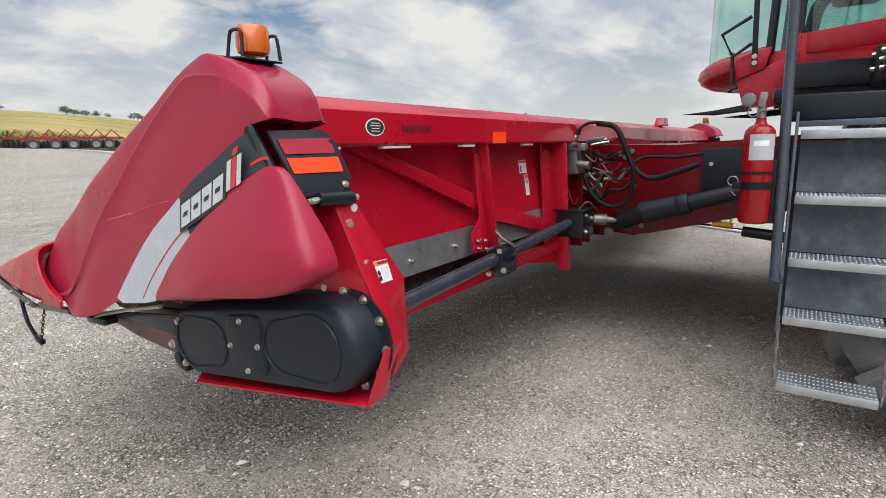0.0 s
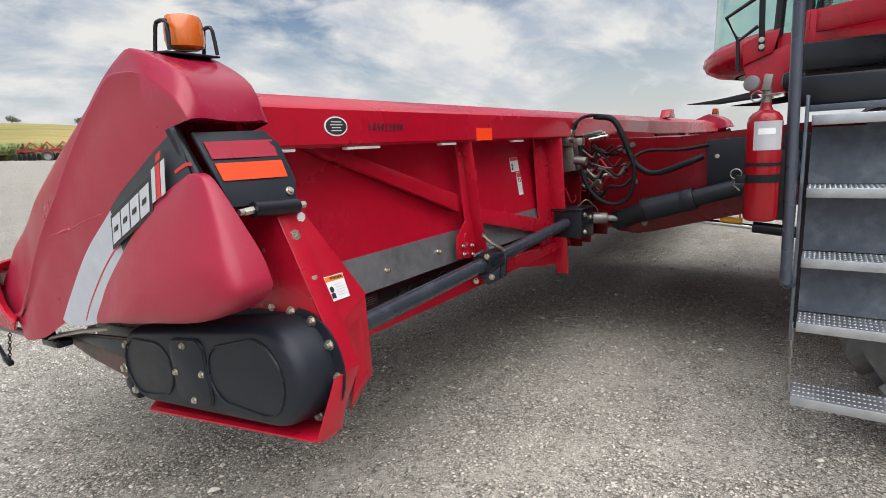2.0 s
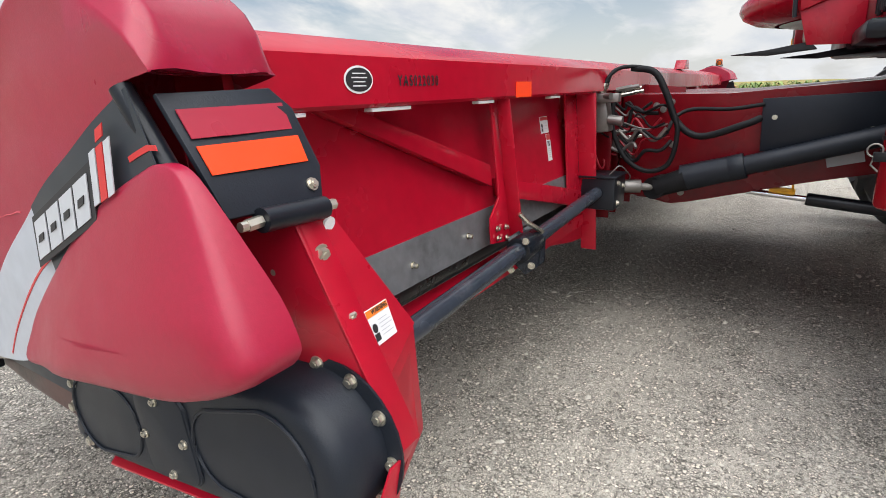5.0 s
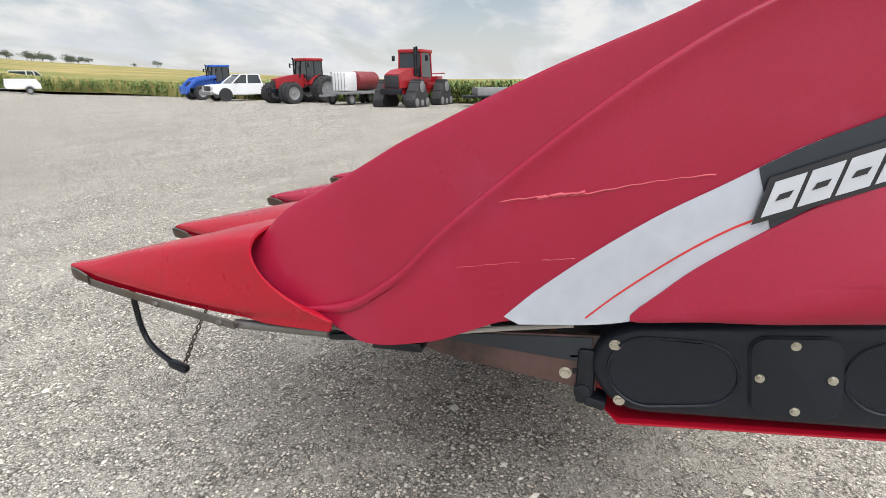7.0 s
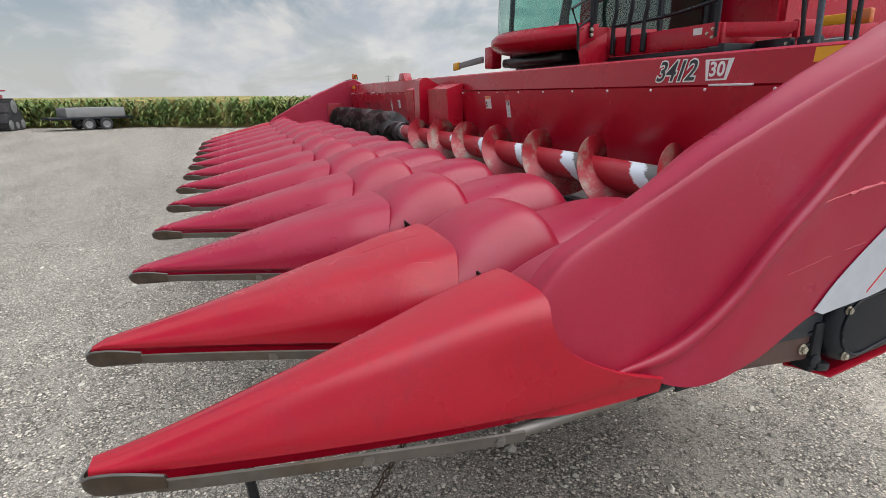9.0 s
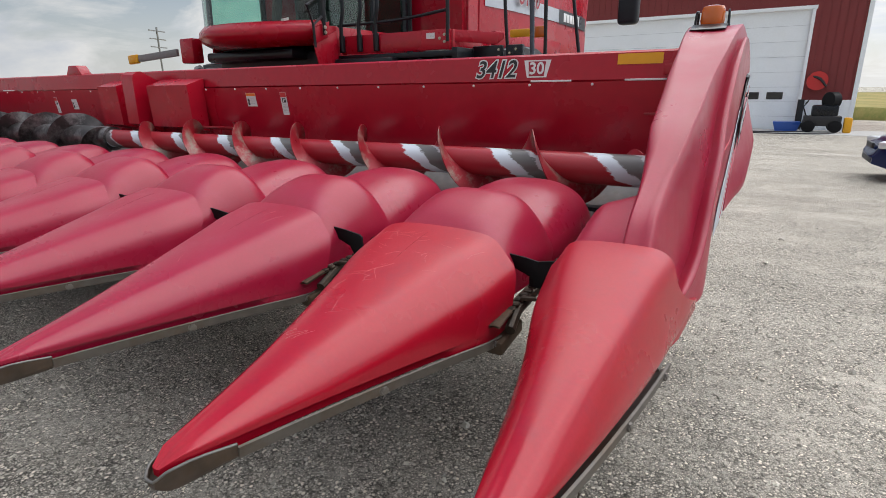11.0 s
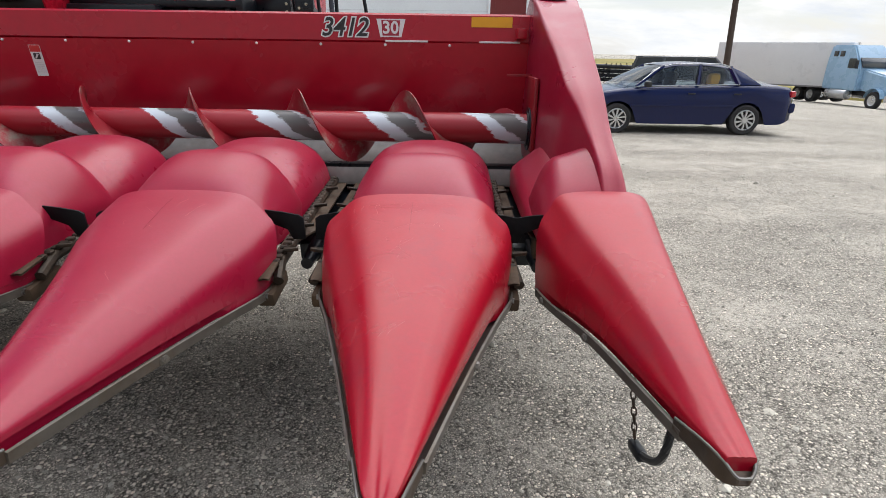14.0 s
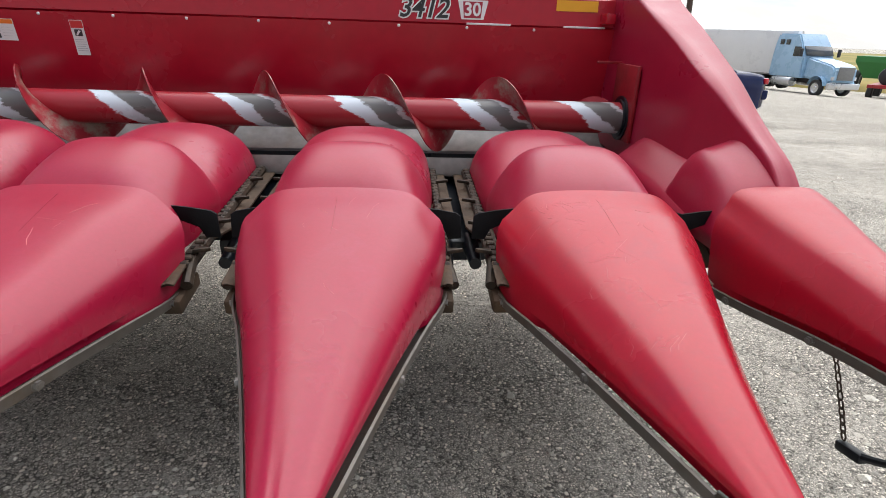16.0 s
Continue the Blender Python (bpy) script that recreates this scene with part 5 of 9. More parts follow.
tube(bm, [(1.55, -2.70, 1.03), (1.575, -2.725, 0.99), (1.66, -2.755, 0.935), (1.72, -2.72, 0.915)], 0.011, 8)
part("carrier_rod", bm, M_BOLT, head)
bm = bmn()
box(bm, (2.76, -2.70, 0.925), (0.24, 0.20, 0.19), None, 0.012)
box(bm, (2.76, -2.70, 1.022), (0.27, 0.22, 0.01), None, 0.003)
gb = part("gearbox_guard", bm, M_BLACKP, head, angle=30)
bolts_on(gb, [(2.69, -2.802, 0.985), (2.80, -2.802, 0.955), (2.69, -2.802, 0.87)], (0, -1, 0), 0.012)
bm = bmn()
cyl(bm, (2.84, -2.72, 0.93), (2.88, -2.79, 0.938), 0.026, n=16)
cyl(bm, (2.88, -2.79, 0.938), (2.92, -2.88, 0.935), 0.040, n=16, bevel=0.004)
part("yoke", bm, M_STEEL, head)
bm = bmn()
tube(bm, [(2.70, -2.75, 1.03), (2.72, -2.80, 1.08), (2.78, -2.83, 1.04), (2.86, -2.83, 1.0), (2.95, -2.80, 0.96)], 0.004, 6, 4)
part("safety_chain", bm, M_STEEL, head)

# end frame: slanted post with its side plate, gusset and cover box
bm = bmn()
plate(bm, [(0.155, -2.872, 1.40), (0.218, -2.872, 1.40), (0.262, -3.075, 0.895), (0.200, -3.075, 0.895)], (0, 0.010, 0.004), 0.002)
plate(bm, [(0.200, -3.074, 0.899), (0.258, -3.074, 0.899), (0.250, -2.965, 0.66), (0.190, -2.965, 0.66)], (0, 0.010, -0.004), 0.002)
plate(bm, [(0.157, -2.875, 1.40), (0.185, -2.60, 1.42), (0.19, -2.55, 0.90), (0.193, -2.95, 0.67), (0.202, -3.068, 0.895)], (0.008, 0, 0), 0.001)
endpost = part("slanted_post", bm, M_RED, head, angle=25)
bolts_on(endpost, [(0.200, -2.921, 1.255), (0.212, -2.962, 1.138)], (0, -1, -0.3), 0.014, 0.011)
bolts_on(endpost, [(0.182, -2.83, 1.215), (0.182, -2.78, 1.10), (0.182, -2.83, 1.05)], (-1, 0, 0), 0.012)
GA, GB, GC = Vector((0.250, -3.012, 0.995)), Vector((0.420, -2.960, 1.043)), Vector((0.222, -2.885, 1.365))
bm = bmn()
plate(bm, [GC + Vector((0.008, 0, 0)), GB, GB + Vector((-0.004, 0.002, -0.008)), GA, GA * 0.35 + GC * 0.65], (0, 0.008, 0.003), 0.001)
gus = part("gusset_panel", bm, M_RED, head, angle=25)
bm = bmn()
plate(bm, [GA + Vector((0, 0.004, -0.006)), GB + Vector((0, 0.004, -0.006)), (0.398, -2.985, 0.800), (0.275, -3.005, 0.735), (0.264, -3.05, 0.86)], (0, 0.008, 0), 0.001)
plate(bm, [GB + Vector((0, 0.004, -0.006)), (0.398, -2.985, 0.800), (0.398, -2.62, 0.80), (0.42, -2.60, 1.03)], (-0.008, 0, 0), 0.001)
plate(bm, [GA + Vector((0, 0.004, -0.002)), GB + Vector((0, 0.004, -0.002)), (0.42, -2.60, 1.05), (0.265, -2.60, 1.02)], (0, 0, -0.006), 0.001)
part("cover_box", bm, M_RED, head, angle=25)
gn = (GB - GA).cross(GC - GA).normalized()
if gn.y > 0:
    gn = -gn
u = Vector((1, 0, 0))
u = (u - gn * u.dot(gn)).normalized()
v = (-u).cross(gn).normalized()
if v.z < 0:
    v = -v
lm = GA + (GC - GA).normalized() * 0.072 + u * 0.006 + gn * 0.0015
wl = printed("warning_label", lm, u, v, 0.088, 0.072, gus, M_LORANGE, 5, "orange and white warning label")
lettering("WARNING", frame_on(lm + u * 0.052 + v * 0.064, u, v), 0.0135, M_INK, wl, "lettering", 0.0003, lift=0.0032, xscale=0.95)
bm = bmn()
cyl(bm, (0.240, -2.908, 1.30), (0.240, -2.913, 1.2985), 0.014, n=24)
part("round_sticker", bm, M_WHITE, gus, "small round pale sticker")

# marker panel with its two reflectors, below the shield's hood
c0, c1 = Vector((0.003, -2.830, 1.535)), Vector((0.236, -2.822, 1.540))
d0, d1 = Vector((0.032, -2.914, 1.352)), Vector((0.236, -2.906, 1.345))
bm = bmn()
nrm = (c1 - c0).cross(d0 - c0).normalized()
plate(bm, [c0, c1 - Vector((0.02, 0, 0)), c1 + Vector((0.01, -0.02, -0.035)), d1 + Vector((0.012, 0.01, 0.06)), d1, d0], nrm * -0.01 if nrm.y < 0 else nrm * 0.01, 0.002)
panel = part("marker_panel", bm, M_BLACK, head, "black marker panel with orange and red reflectors", 25)
if nrm.y > 0:
    nrm = -nrm


def on_panel(a, b):
    """A point of the panel at the fractions a across and b down."""
    return (c0 + (c1 - c0) * a) * (1 - b) + (d0 + (d1 - d0) * a) * b + nrm * 0.002


for nm, m_, a0, a1, b0, b1 in (("red_reflector", M_REDREF, 0.06, 0.96, 0.14, 0.37), ("orange_reflector", M_ORANGE, 0.06, 0.99, 0.43, 0.66)):
    bm = bmn()
    plate(bm, [on_panel(a0, b0), on_panel(a1, b0), on_panel(a1, b1), on_panel(a0, b1)], nrm * 0.002)
    part(nm, bm, m_, panel, angle=25)
bm = bmn()
cyl(bm, d0 + Vector((0.05, -0.01, -0.012)), d1 + Vector((-0.01, -0.01, -0.012)), 0.020, n=20)
part("hinge_tube", bm, M_BLACKP, panel)
bm = bmn()
cyl(bm, d0 + Vector((0.022, -0.01, -0.014)), d0 + Vector((0.05, -0.01, -0.012)), 0.010, n=6)
cyl(bm, d0 + Vector((0.010, -0.01, -0.014)), d0 + Vector((0.022, -0.01, -0.014)), 0.008, n=10)
part("hinge_bolt", bm, M_BOLT, panel, "yellow zinc hinge bolt", 30)
part("hinge_bolt", cyl(bmn(), d1 + Vector((-0.01, -0.012, -0.010)), d1 + Vector((0.015, -0.012, -0.010)), 0.010, n=6), M_BOLT, panel, "yellow zinc hinge bolt", 30)
bolts_on(panel, [on_panel(0.93, 0.86)], nrm, 0.009, 0.006)
bm = bmn()
cyl(bm, (-0.012, -2.772, 1.545), (0.008, -2.842, 1.400), 0.017, n=16)
part("panel_edge_tube", bm, M_BLACKP, panel)

# chain case: black moulded cover over the drive, tilted with the head, and the red tray below it
TILT = radians(8.5)
CU = Vector((0, -math.cos(TILT), math.sin(TILT)))      # back along the case
CV = Vector((0, math.sin(TILT), math.cos(TILT)))       # up across the case
CO = Vector((0.0, -2.575, 0.845))


def case_pt(a, b, x):
    return CO + CU * a + CV * b + Vector((x, 0, 0))


def stadium(l0, l1, r, n=16, r2=None):
    r2 = r2 or r
    pts = []
    for i in range(n + 1):
        t = math.pi / 2 - math.pi * i / n
        pts.append((l1 + r2 * math.cos(t), r2 * math.sin(t)))
    for i in range(n + 1):
        t = -math.pi / 2 - math.pi * i / n
        pts.append((l0 + r * math.cos(t), r * math.sin(t)))
    return pts


bm = bmn()
rings = []
for x, g in ((0.185, 0.012), (0.178, 0.014), (0.175, -0.002), (0.10, -0.006), (0.075, -0.014), (0.064, -0.030), (0.060, -0.055)):
    rings.append([case_pt(a, b, x) for a, b in stadium(-0.345, 0.345 + (0.015 if g > 0 else 0), 0.138 + g, 16, 0.150 + g)])
loft(bm, rings, True)
bm.faces.new([bm.verts.new(q) for q in rings[-1]])
case = part("chain_case", bm, M_BLACK, head, "black moulded chain case cover", 40)


def ridge(name, pts, r, closed=True):
    bm = bmn()
    P = [case_pt(a, b, 0.059) for a, b in pts]
    tube(bm, P + ([P[0], P[1]] if closed else []), r, 6)
    part(name, bm, M_BLACK, case, angle=50)


ridge("moulded_rib", [p for p in stadium(-0.335, -0.215, 0.098, 16, 0.088)], 0.0045)
ridge("moulded_rib", [p for p in stadium(0.175, 0.318, 0.088, 16, 0.108)], 0.0045)
rr = [(-0.011 + sx * 0.056 + 0.036 * math.cos(a), sy * 0.066 + 0.036 * math.sin(a)) for sx, sy, a0 in ((1, 1, 0), (-1, 1, 90), (-1, -1, 180), (1, -1, 270)) for a in [radians(a0 + 90 * i / 6) for i in range(7)]]
bm = bmn()
plate(bm, [case_pt(a, b, 0.061) for a, b in rr], (-0.010, 0, 0), 0.003)
door = part("access_cover", bm, M_BLACK, case, angle=30)
ridge("cover_rim", rr, 0.005)
bolts_on(door, [case_pt(-0.012, 0.085, 0.051), case_pt(-0.085, 0.0, 0.051), case_pt(0.062, 0.0, 0.051), case_pt(-0.012, -0.085, 0.051)], (-1, 0, 0), 0.008, 0.006)
bolts_on(case, [case_pt(-0.41, 0.075, 0.062), case_pt(-0.41, -0.085, 0.062)], (-1, 0, 0), 0.011, 0.008)
bolts_on(case, [case_pt(0.352 + 0.150 * math.cos(t), 0.152 * math.sin(t), 0.176) for t in (1.5, 0.95, 0.4, -0.2, -0.75, -1.3)], (-1, 0, 0), 0.011, 0.008)
bolts_on(case, [case_pt(-0.36 + 0.165 * math.cos(t), 0.158 * math.sin(t), 0.176) for t in (2.5, 3.1, 3.8)], (-1, 0, 0), 0.009, 0.008)
bm = bmn()
plate(bm, [case_pt(-0.50, -0.155, 0.188), case_pt(-0.43, -0.190, 0.188), case_pt(0.455, -0.185, 0.188), case_pt(0.51, -0.02, 0.188), case_pt(0.50, 0.04, 0.188), case_pt(0.42, 0.19, 0.188), case_pt(-0.40, 0.17, 0.188), case_pt(-0.52, 0.0, 0.188)], (0.008, 0, 0), 0.002)
plate(bm, [case_pt(-0.50, -0.150, 0.188), case_pt(-0.43, -0.178, 0.188), case_pt(0.455, -0.176, 0.188), case_pt(0.455, -0.176, 0.09), case_pt(-0.42, -0.178, 0.09)], CV * 0.006, 0.001)
plate(bm, [case_pt(0.455, -0.18, 0.19), case_pt(0.513, -0.02, 0.19), case_pt(0.513, -0.02, 0.150), case_pt(0.455, -0.18, 0.10)], CU * 0.006, 0.001)
part("case_tray", bm, M_RED, head, "red sheet tray below the chain case", 25)
M_PIPE = mat("pale_rod", (0.42, 0.40, 0.36), 0.5, 0.4, var=0.2)
M_SKIRT = mat("brown_skirt_paint", (0.095, 0.052, 0.045), 0.4, 0.1, var=0.3, col2=(0.035, 0.024, 0.020), patch=0.5, bump=0.0006)
# dark underside gear and the strut at the front of the case
bm = bmn()
plate(bm, [(0.10, -1.43, 0.77), (0.10, -1.78, 0.82), (0.10, -2.12, 0.86), (0.10, -2.12, 0.69), (0.10, -1.75, 0.715)], (0.015, 0, 0), 0.003)
part("side_skirt", bm, M_SKIRT, head, "brown weathered skirt plate below the shield")
bm = bmn()
tube(bm, [(0.06, -1.30, 0.79), (0.05, -1.42, 0.765), (0.04, -1.50, 0.757), (0.045, -1.56, 0.79), (0.05, -1.80, 0.85), (0.06, -2.05, 0.90)], 0.008, 8, 3)
part("hinge_rod", bm, M_PIPE, head, "pale bent steel rod")
# black blocks added to make the gap behind the snout look dark
bm = bmn()
box(bm, (0.075, -1.352, 0.805), (0.05, 0.022, 0.08), rot("X", 6), 0.004)
box(bm, (0.055, -1.40, 0.772), (0.06, 0.15, 0.022), rot("X", -8), 0.006)
box(bm, (0.06, -1.55, 0.765), (0.06, 0.16, 0.03), rot("X", -4), 0.008)
part("dark_gap_block", bm, M_BLACKP, head, "black blocks standing in for the dark gap between snout and shield")
# added dark sheet for the shade below the shield
bm = bmn()
plate(bm, [(0.095, -1.66, 0.80), (0.095, -2.10, 0.852), (0.095, -2.10, 0.775), (0.095, -1.66, 0.783)], (0.004, 0, 0), 0.001)
part("skirt_shadow_plate", bm, M_DARKDEC, head, "dark plate standing in for the shield's shade on the skirt")
bolts_on(head, [(0.098, -2.035, 0.735), (0.098, -1.80, 0.845)], (-1, 0, 0), 0.013)
bm = bmn()
for k in range(3):
    part("pivot_rib", box(bmn(), (0.125, -2.055 - 0.012 * k, 0.79 - k * 0.045), (0.06, 0.03, 0.016), rot("X", -12), 0.005), M_BLACKP, head)
box(bm, (0.12, -2.09, 0.735), (0.07, 0.05, 0.17), None, 0.012)
cyl(bm, (0.08, -2.085, 0.69), (0.15, -2.085, 0.69), 0.024, n=16, bevel=0.004)
box(bm, (0.11, -2.12, 0.665), (0.07, 0.06, 0.03), rot("X", 10), 0.008)
part("pivot_block", bm, M_BLACKP, head)
bm = bmn()
cyl(bm, (0.03, -0.98, 0.752), (0.03, -1.33, 0.775), 0.016, n=14)
part("snout_hinge_tube", bm, M_STEEL, head)

# skid hook and its chain below the end snout
bm = bmn()
tube(bm, [(0.13, -0.42, 0.775), (0.13, -0.415, 0.72), (0.13, -0.43, 0.60), (0.13, -0.47, 0.53), (0.13, -0.56, 0.475), (0.13, -0.61, 0.465)], 0.011, 8, 4)
box(bm, (0.13, -0.585, 0.467), (0.03, 0.085, 0.03), rot("X", 12), 0.008)
part("skid_hook", bm, M_BLACKP, head, "bent black steel hook hung below the end snout")
rngc = random.Random(3)
p0, p1 = Vector((0.13, -0.615, 0.48)), Vector((0.13, -0.765, 0.735))
LN = 12
for i in range(LN):
    c = p0 + (p1 - p0) * ((i + 0.5) / LN) + Vector((0, 0.012 * math.sin(math.pi * i / LN), -0.012 * math.sin(math.pi * i / LN)))
    d = (p1 - p0).normalized()
    s = Vector((1, 0, 0)) if i % 2 else d.cross(Vector((1, 0, 0)))
    pts = [c + d * (0.014 * math.cos(a)) + s * (0.007 * math.sin(a)) for a in [2 * math.pi * k / 10 for k in range(11)]]
    bm = bmn()
    tube(bm, pts, 0.0025, 5)
    part("chain_link", bm, M_RUST, head)

# dark gear below the end hoods
bm = bmn()
plate(bm, [(0.27, -1.06, 0.80), (0.27, -1.25, 0.72), (0.27, -1.98, 0.74), (0.27, -1.98, 0.90), (0.27, -1.2, 0.89)], (0.06, 0, 0), 0.006)
cyl(bm, (0.26, -1.30, 0.80), (0.345, -1.30, 0.80), 0.05, n=16, bevel=0.006)
cyl(bm, (0.26, -1.62, 0.82), (0.345, -1.62, 0.82), 0.04, n=16, bevel=0.006)
part("end_row_frame", bm, M_RUST, head)

# amber beacon with its wire guard on top of each shield
def beacon(mir):
    bm = bmn()
    cx = 0.155
    box(bm, (cx, -2.535, 1.783), (0.155, 0.075, 0.006), rot("X", 6), 0.002)
    box(bm, (cx, -2.488, 1.757), (0.155, 0.05, 0.005), rot("X", 32), 0.002)
    for k in (-1, 1):
        tube(bm, [(cx + k * 0.072, -2.50, 1.785), (cx + k * 0.07, -2.515, 1.85), (cx + k * 0.068, -2.525, 1.862), (cx + k * 0.066, -2.55, 1.862), (cx + k * 0.066, -2.565, 1.85), (cx + k * 0.07, -2.57, 1.785)], 0.0055, 8, 2)
    for v in bm.verts:
        v.co.y -= 0.07
        v.co.z -= 0.025
    box(bm, (cx, -2.478, 1.757), (0.15, 0.10, 0.006), rot("X", -17), 0.002)
    me = finish("beacon_guard", bm, M_BLACKP, 40)
    g = new("beacon_guard", me); g.parent = head
    bm = bmn()
    spin(bm, (cx, -2.532, 1.785), Matrix.Identity(3), [(0, 0.030), (0.006, 0.046), (0.02, 0.050), (0.058, 0.048), (0.070, 0.042), (0.075, 0.02)], 24)
    for v in bm.verts:
        v.co = Vector((cx + (v.co.x - cx) * 1.08, -2.602 + (v.co.y + 2.532) * 0.95, 1.77 + (v.co.z - 1.785) * 1.25))
    b = new("beacon_lens", finish("beacon_lens", bm, M_AMBER, 40)); b.parent = g
    tagged(b, "amber plastic beacon lens")
    if mir:
        g.matrix_basis = MIRROR


beacon(False)
beacon(True)
bm = bmn()
box(bm, (0.30, -2.47, 1.575), (0.05, 0.09, 0.05), None, 0.004)
part("shield_bracket", bm, M_RED, head)

# front face: number, reflectors and labels
def front_pt(x, z):
    return Vector((x, -2.510 - (z - 1.535) * 0.0930, z))


FU, FV = (-1, 0, 0), (0, -0.093, 1)
lettering("3412", frame_on(front_pt(1.253, 1.596) + Vector((0, 0.0008, 0)), FU, FV), 0.132, M_WHITE, beam, "number_outline", bold=0.0085, shear=0.25, lift=0.001, xscale=0.98, spacing=0.98)
lettering("3412", frame_on(front_pt(1.253, 1.596) + Vector((0, 0.0008, 0)), FU, FV), 0.132, M_INK, beam, "number", bold=0.0015, shear=0.25, lift=0.0026, xscale=0.98, spacing=0.98)
m30 = frame_on(front_pt(1.005, 1.597), FU, FV)
bm = bmn()
plate(bm, [m30 @ Vector(p) for p in ((-0.072, 0.047, 0.001), (0.085, 0.047, 0.001), (0.062, -0.045, 0.001), (-0.052, -0.045, 0.001))], (0, 0.0012, 0))
plate30 = part("row_width_plate", bm, M_WHITE, beam, "white row-width sticker")
bm = bmn()
plate(bm, [m30 @ Vector(p) for p in ((-0.046, 0.040, 0.0026), (0.056, 0.040, 0.0026), (0.048, -0.038, 0.0026), (-0.040, -0.038, 0.0026))], (0, 0.0008, 0))
part("sticker_field", bm, M_REDREF, plate30)
lettering("30", m30 @ Matrix.Translation((0.004, 0, 0.0022)), 0.088, M_WHITE, plate30, "number", bold=0.002, lift=0.0022)
for x0, x1 in ((0.345, 0.565), (HEAD_W - 0.565, HEAD_W - 0.345)):
    bm = bmn()
    m = frame_on(front_pt((x0 + x1) / 2, 1.633), FU, FV)
    sheet(bm, m, -0.11, -0.026, 0.11, 0.026, 0.001, 0.0015)
    part("yellow_reflector", bm, M_YELLOW, beam, "yellow reflector strip")


def sheet_pt(x, z):
    return Vector((x, sheet_y(z) + 0.0005, z))


SV = (0, 0.15, 1)
printed("safety_label", sheet_pt(2.99, 1.325), FU, SV, 0.062, 0.165, head, M_LRED, 6, "tall white and red safety label")
printed("safety_label", sheet_pt(3.36, 1.385), FU, SV, 0.105, 0.10, head, M_LORANGE, 4, "white and orange safety label")
printed("safety_label", sheet_pt(5.98, 1.34), FU, SV, 0.10, 0.10, head, None, 4, "white safety label")
printed("safety_label", sheet_pt(6.32, 1.30), FU, SV, 0.06, 0.16, head, M_LRED, 5, "tall white and red safety label")

# boxes at the middle of the head, round the feeder opening
for xa, xb, zt, dep in ((3.86, 4.40, 1.60, 0.16), (4.86, 5.16, 1.60, 0.16)):
    bm = bmn()
    loft(bm, [[(x, -2.50, zt), (x, -2.50 + dep, zt - 0.05), (x, -2.50 + dep * 0.9, 1.22), (x, -2.50, 1.18)] for x in (xa, xb)], True, True)
    part("centre_cover", bm, M_RED, head, "red sheet cover at the feeder opening", 25)
bm = bmn()
prof = [(-2.50, 1.16), (-2.50, 1.60)] + [(-2.36 + 0.07 * math.cos(a), 1.60 + 0.07 * math.sin(a)) for a in (2.4, 1.8, 1.2, 0.6, 0)] + [(-2.29, 1.24)]
loft(bm, [[(x, y, z) for y, z in prof] for x in (4.50, 4.66)], True, True)
part("centre_arch", bm, M_RED, head, angle=30)
bm = bmn()
tube(bm, [(3.45, -2.42, 1.27), (3.45, -2.42, 1.22), (3.85, -2.42, 1.22)], 0.012, 8)
part("cover_handle", bm, M_RED_DULL, head)
bm = bmn()
plate(bm, [(5.75, -2.53, 1.67), (6.05, -2.53, 1.67), (5.98, -2.53, 1.76), (5.84, -2.53, 1.76)], (0, -0.1, 0), 0.004)
part("beam_stop", bm, M_RED, head)
for xc in (3.70, 5.45):
    part("feeder_frame_upright", box(bmn(), (xc, -2.56, 1.30), (0.10, 0.06, 0.44), None, 0.008), M_RED_DULL, head)


# ---- combine harvester ----
combine = thing("combine_harvester", "large red combine harvester with glass cab and dual front tyres", "combine")
M_DARKSTEEL = mat("dark_panel_paint", (0.07, 0.083, 0.105), 0.5, 0.1, var=0.3, col2=(0.11, 0.125, 0.145), patch=0.45, pscale=3.0, bump=0.0005)
M_TREAD = mat("step_tread_steel", (0.42, 0.44, 0.46), 0.4, 0.85, var=0.25, bump=0.0006)
M_CHROME = mat("chrome_rod", (0.7, 0.7, 0.72), 0.12, 1.0, var=0.05, rvar=0.05)
M_CABIN = mat("cab_interior", (0.03, 0.03, 0.032), 0.8, var=0.2)

# feeder house
bm = bmn()
prof = [(-2.70, 1.47), (-3.30, 1.460), (-4.125, 1.517), (-4.63, 1.570), (-4.63, 1.181), (-4.174, 1.069), (-3.71, 0.969), (-3.33, 0.872), (-3.14, 0.824), (-3.014, 0.80), (-2.914, 0.825), (-2.70, 0.86)]
loft(bm, [[(x, y, z) for y, z in prof] for x in (3.11, 5.90)], True, True)
bmesh.ops.recalc_face_normals(bm, faces=bm.faces)
bmesh.ops.bevel(bm, geom=bm.edges[:], offset=0.015, segments=2, affect="EDGES")
feeder = part("feeder_house", bm, M_RED_SHADED, combine, "red feeder house, its paint darkened for the shade it stands in", 30)
bm = bmn()
plate(bm, [(3.845, -2.66, 1.53), (3.845, -2.95, 1.50), (3.845, -2.98, 0.95), (3.845, -2.86, 0.68), (3.845, -2.66, 0.70)], (-0.012, 0, 0), 0.003)
plate(bm, [(3.86, -2.66, 1.53), (3.40, -2.64, 1.53), (3.40, -2.64, 1.42), (3.86, -2.66, 1.10)], (0, -0.012, 0), 0.002)
part("feeder_adapter", bm, M_RED_SHADED, combine, angle=25)
bm = bmn()
plate(bm, [(3.05, -3.465, 1.43), (3.05, -4.02, 1.455), (3.05, -4.06, 1.215), (3.05, -3.478, 1.145)], (-0.016, 0, 0), 0.004)
shld = part("black_shield", bm, M_BLACK, combine, angle=25)
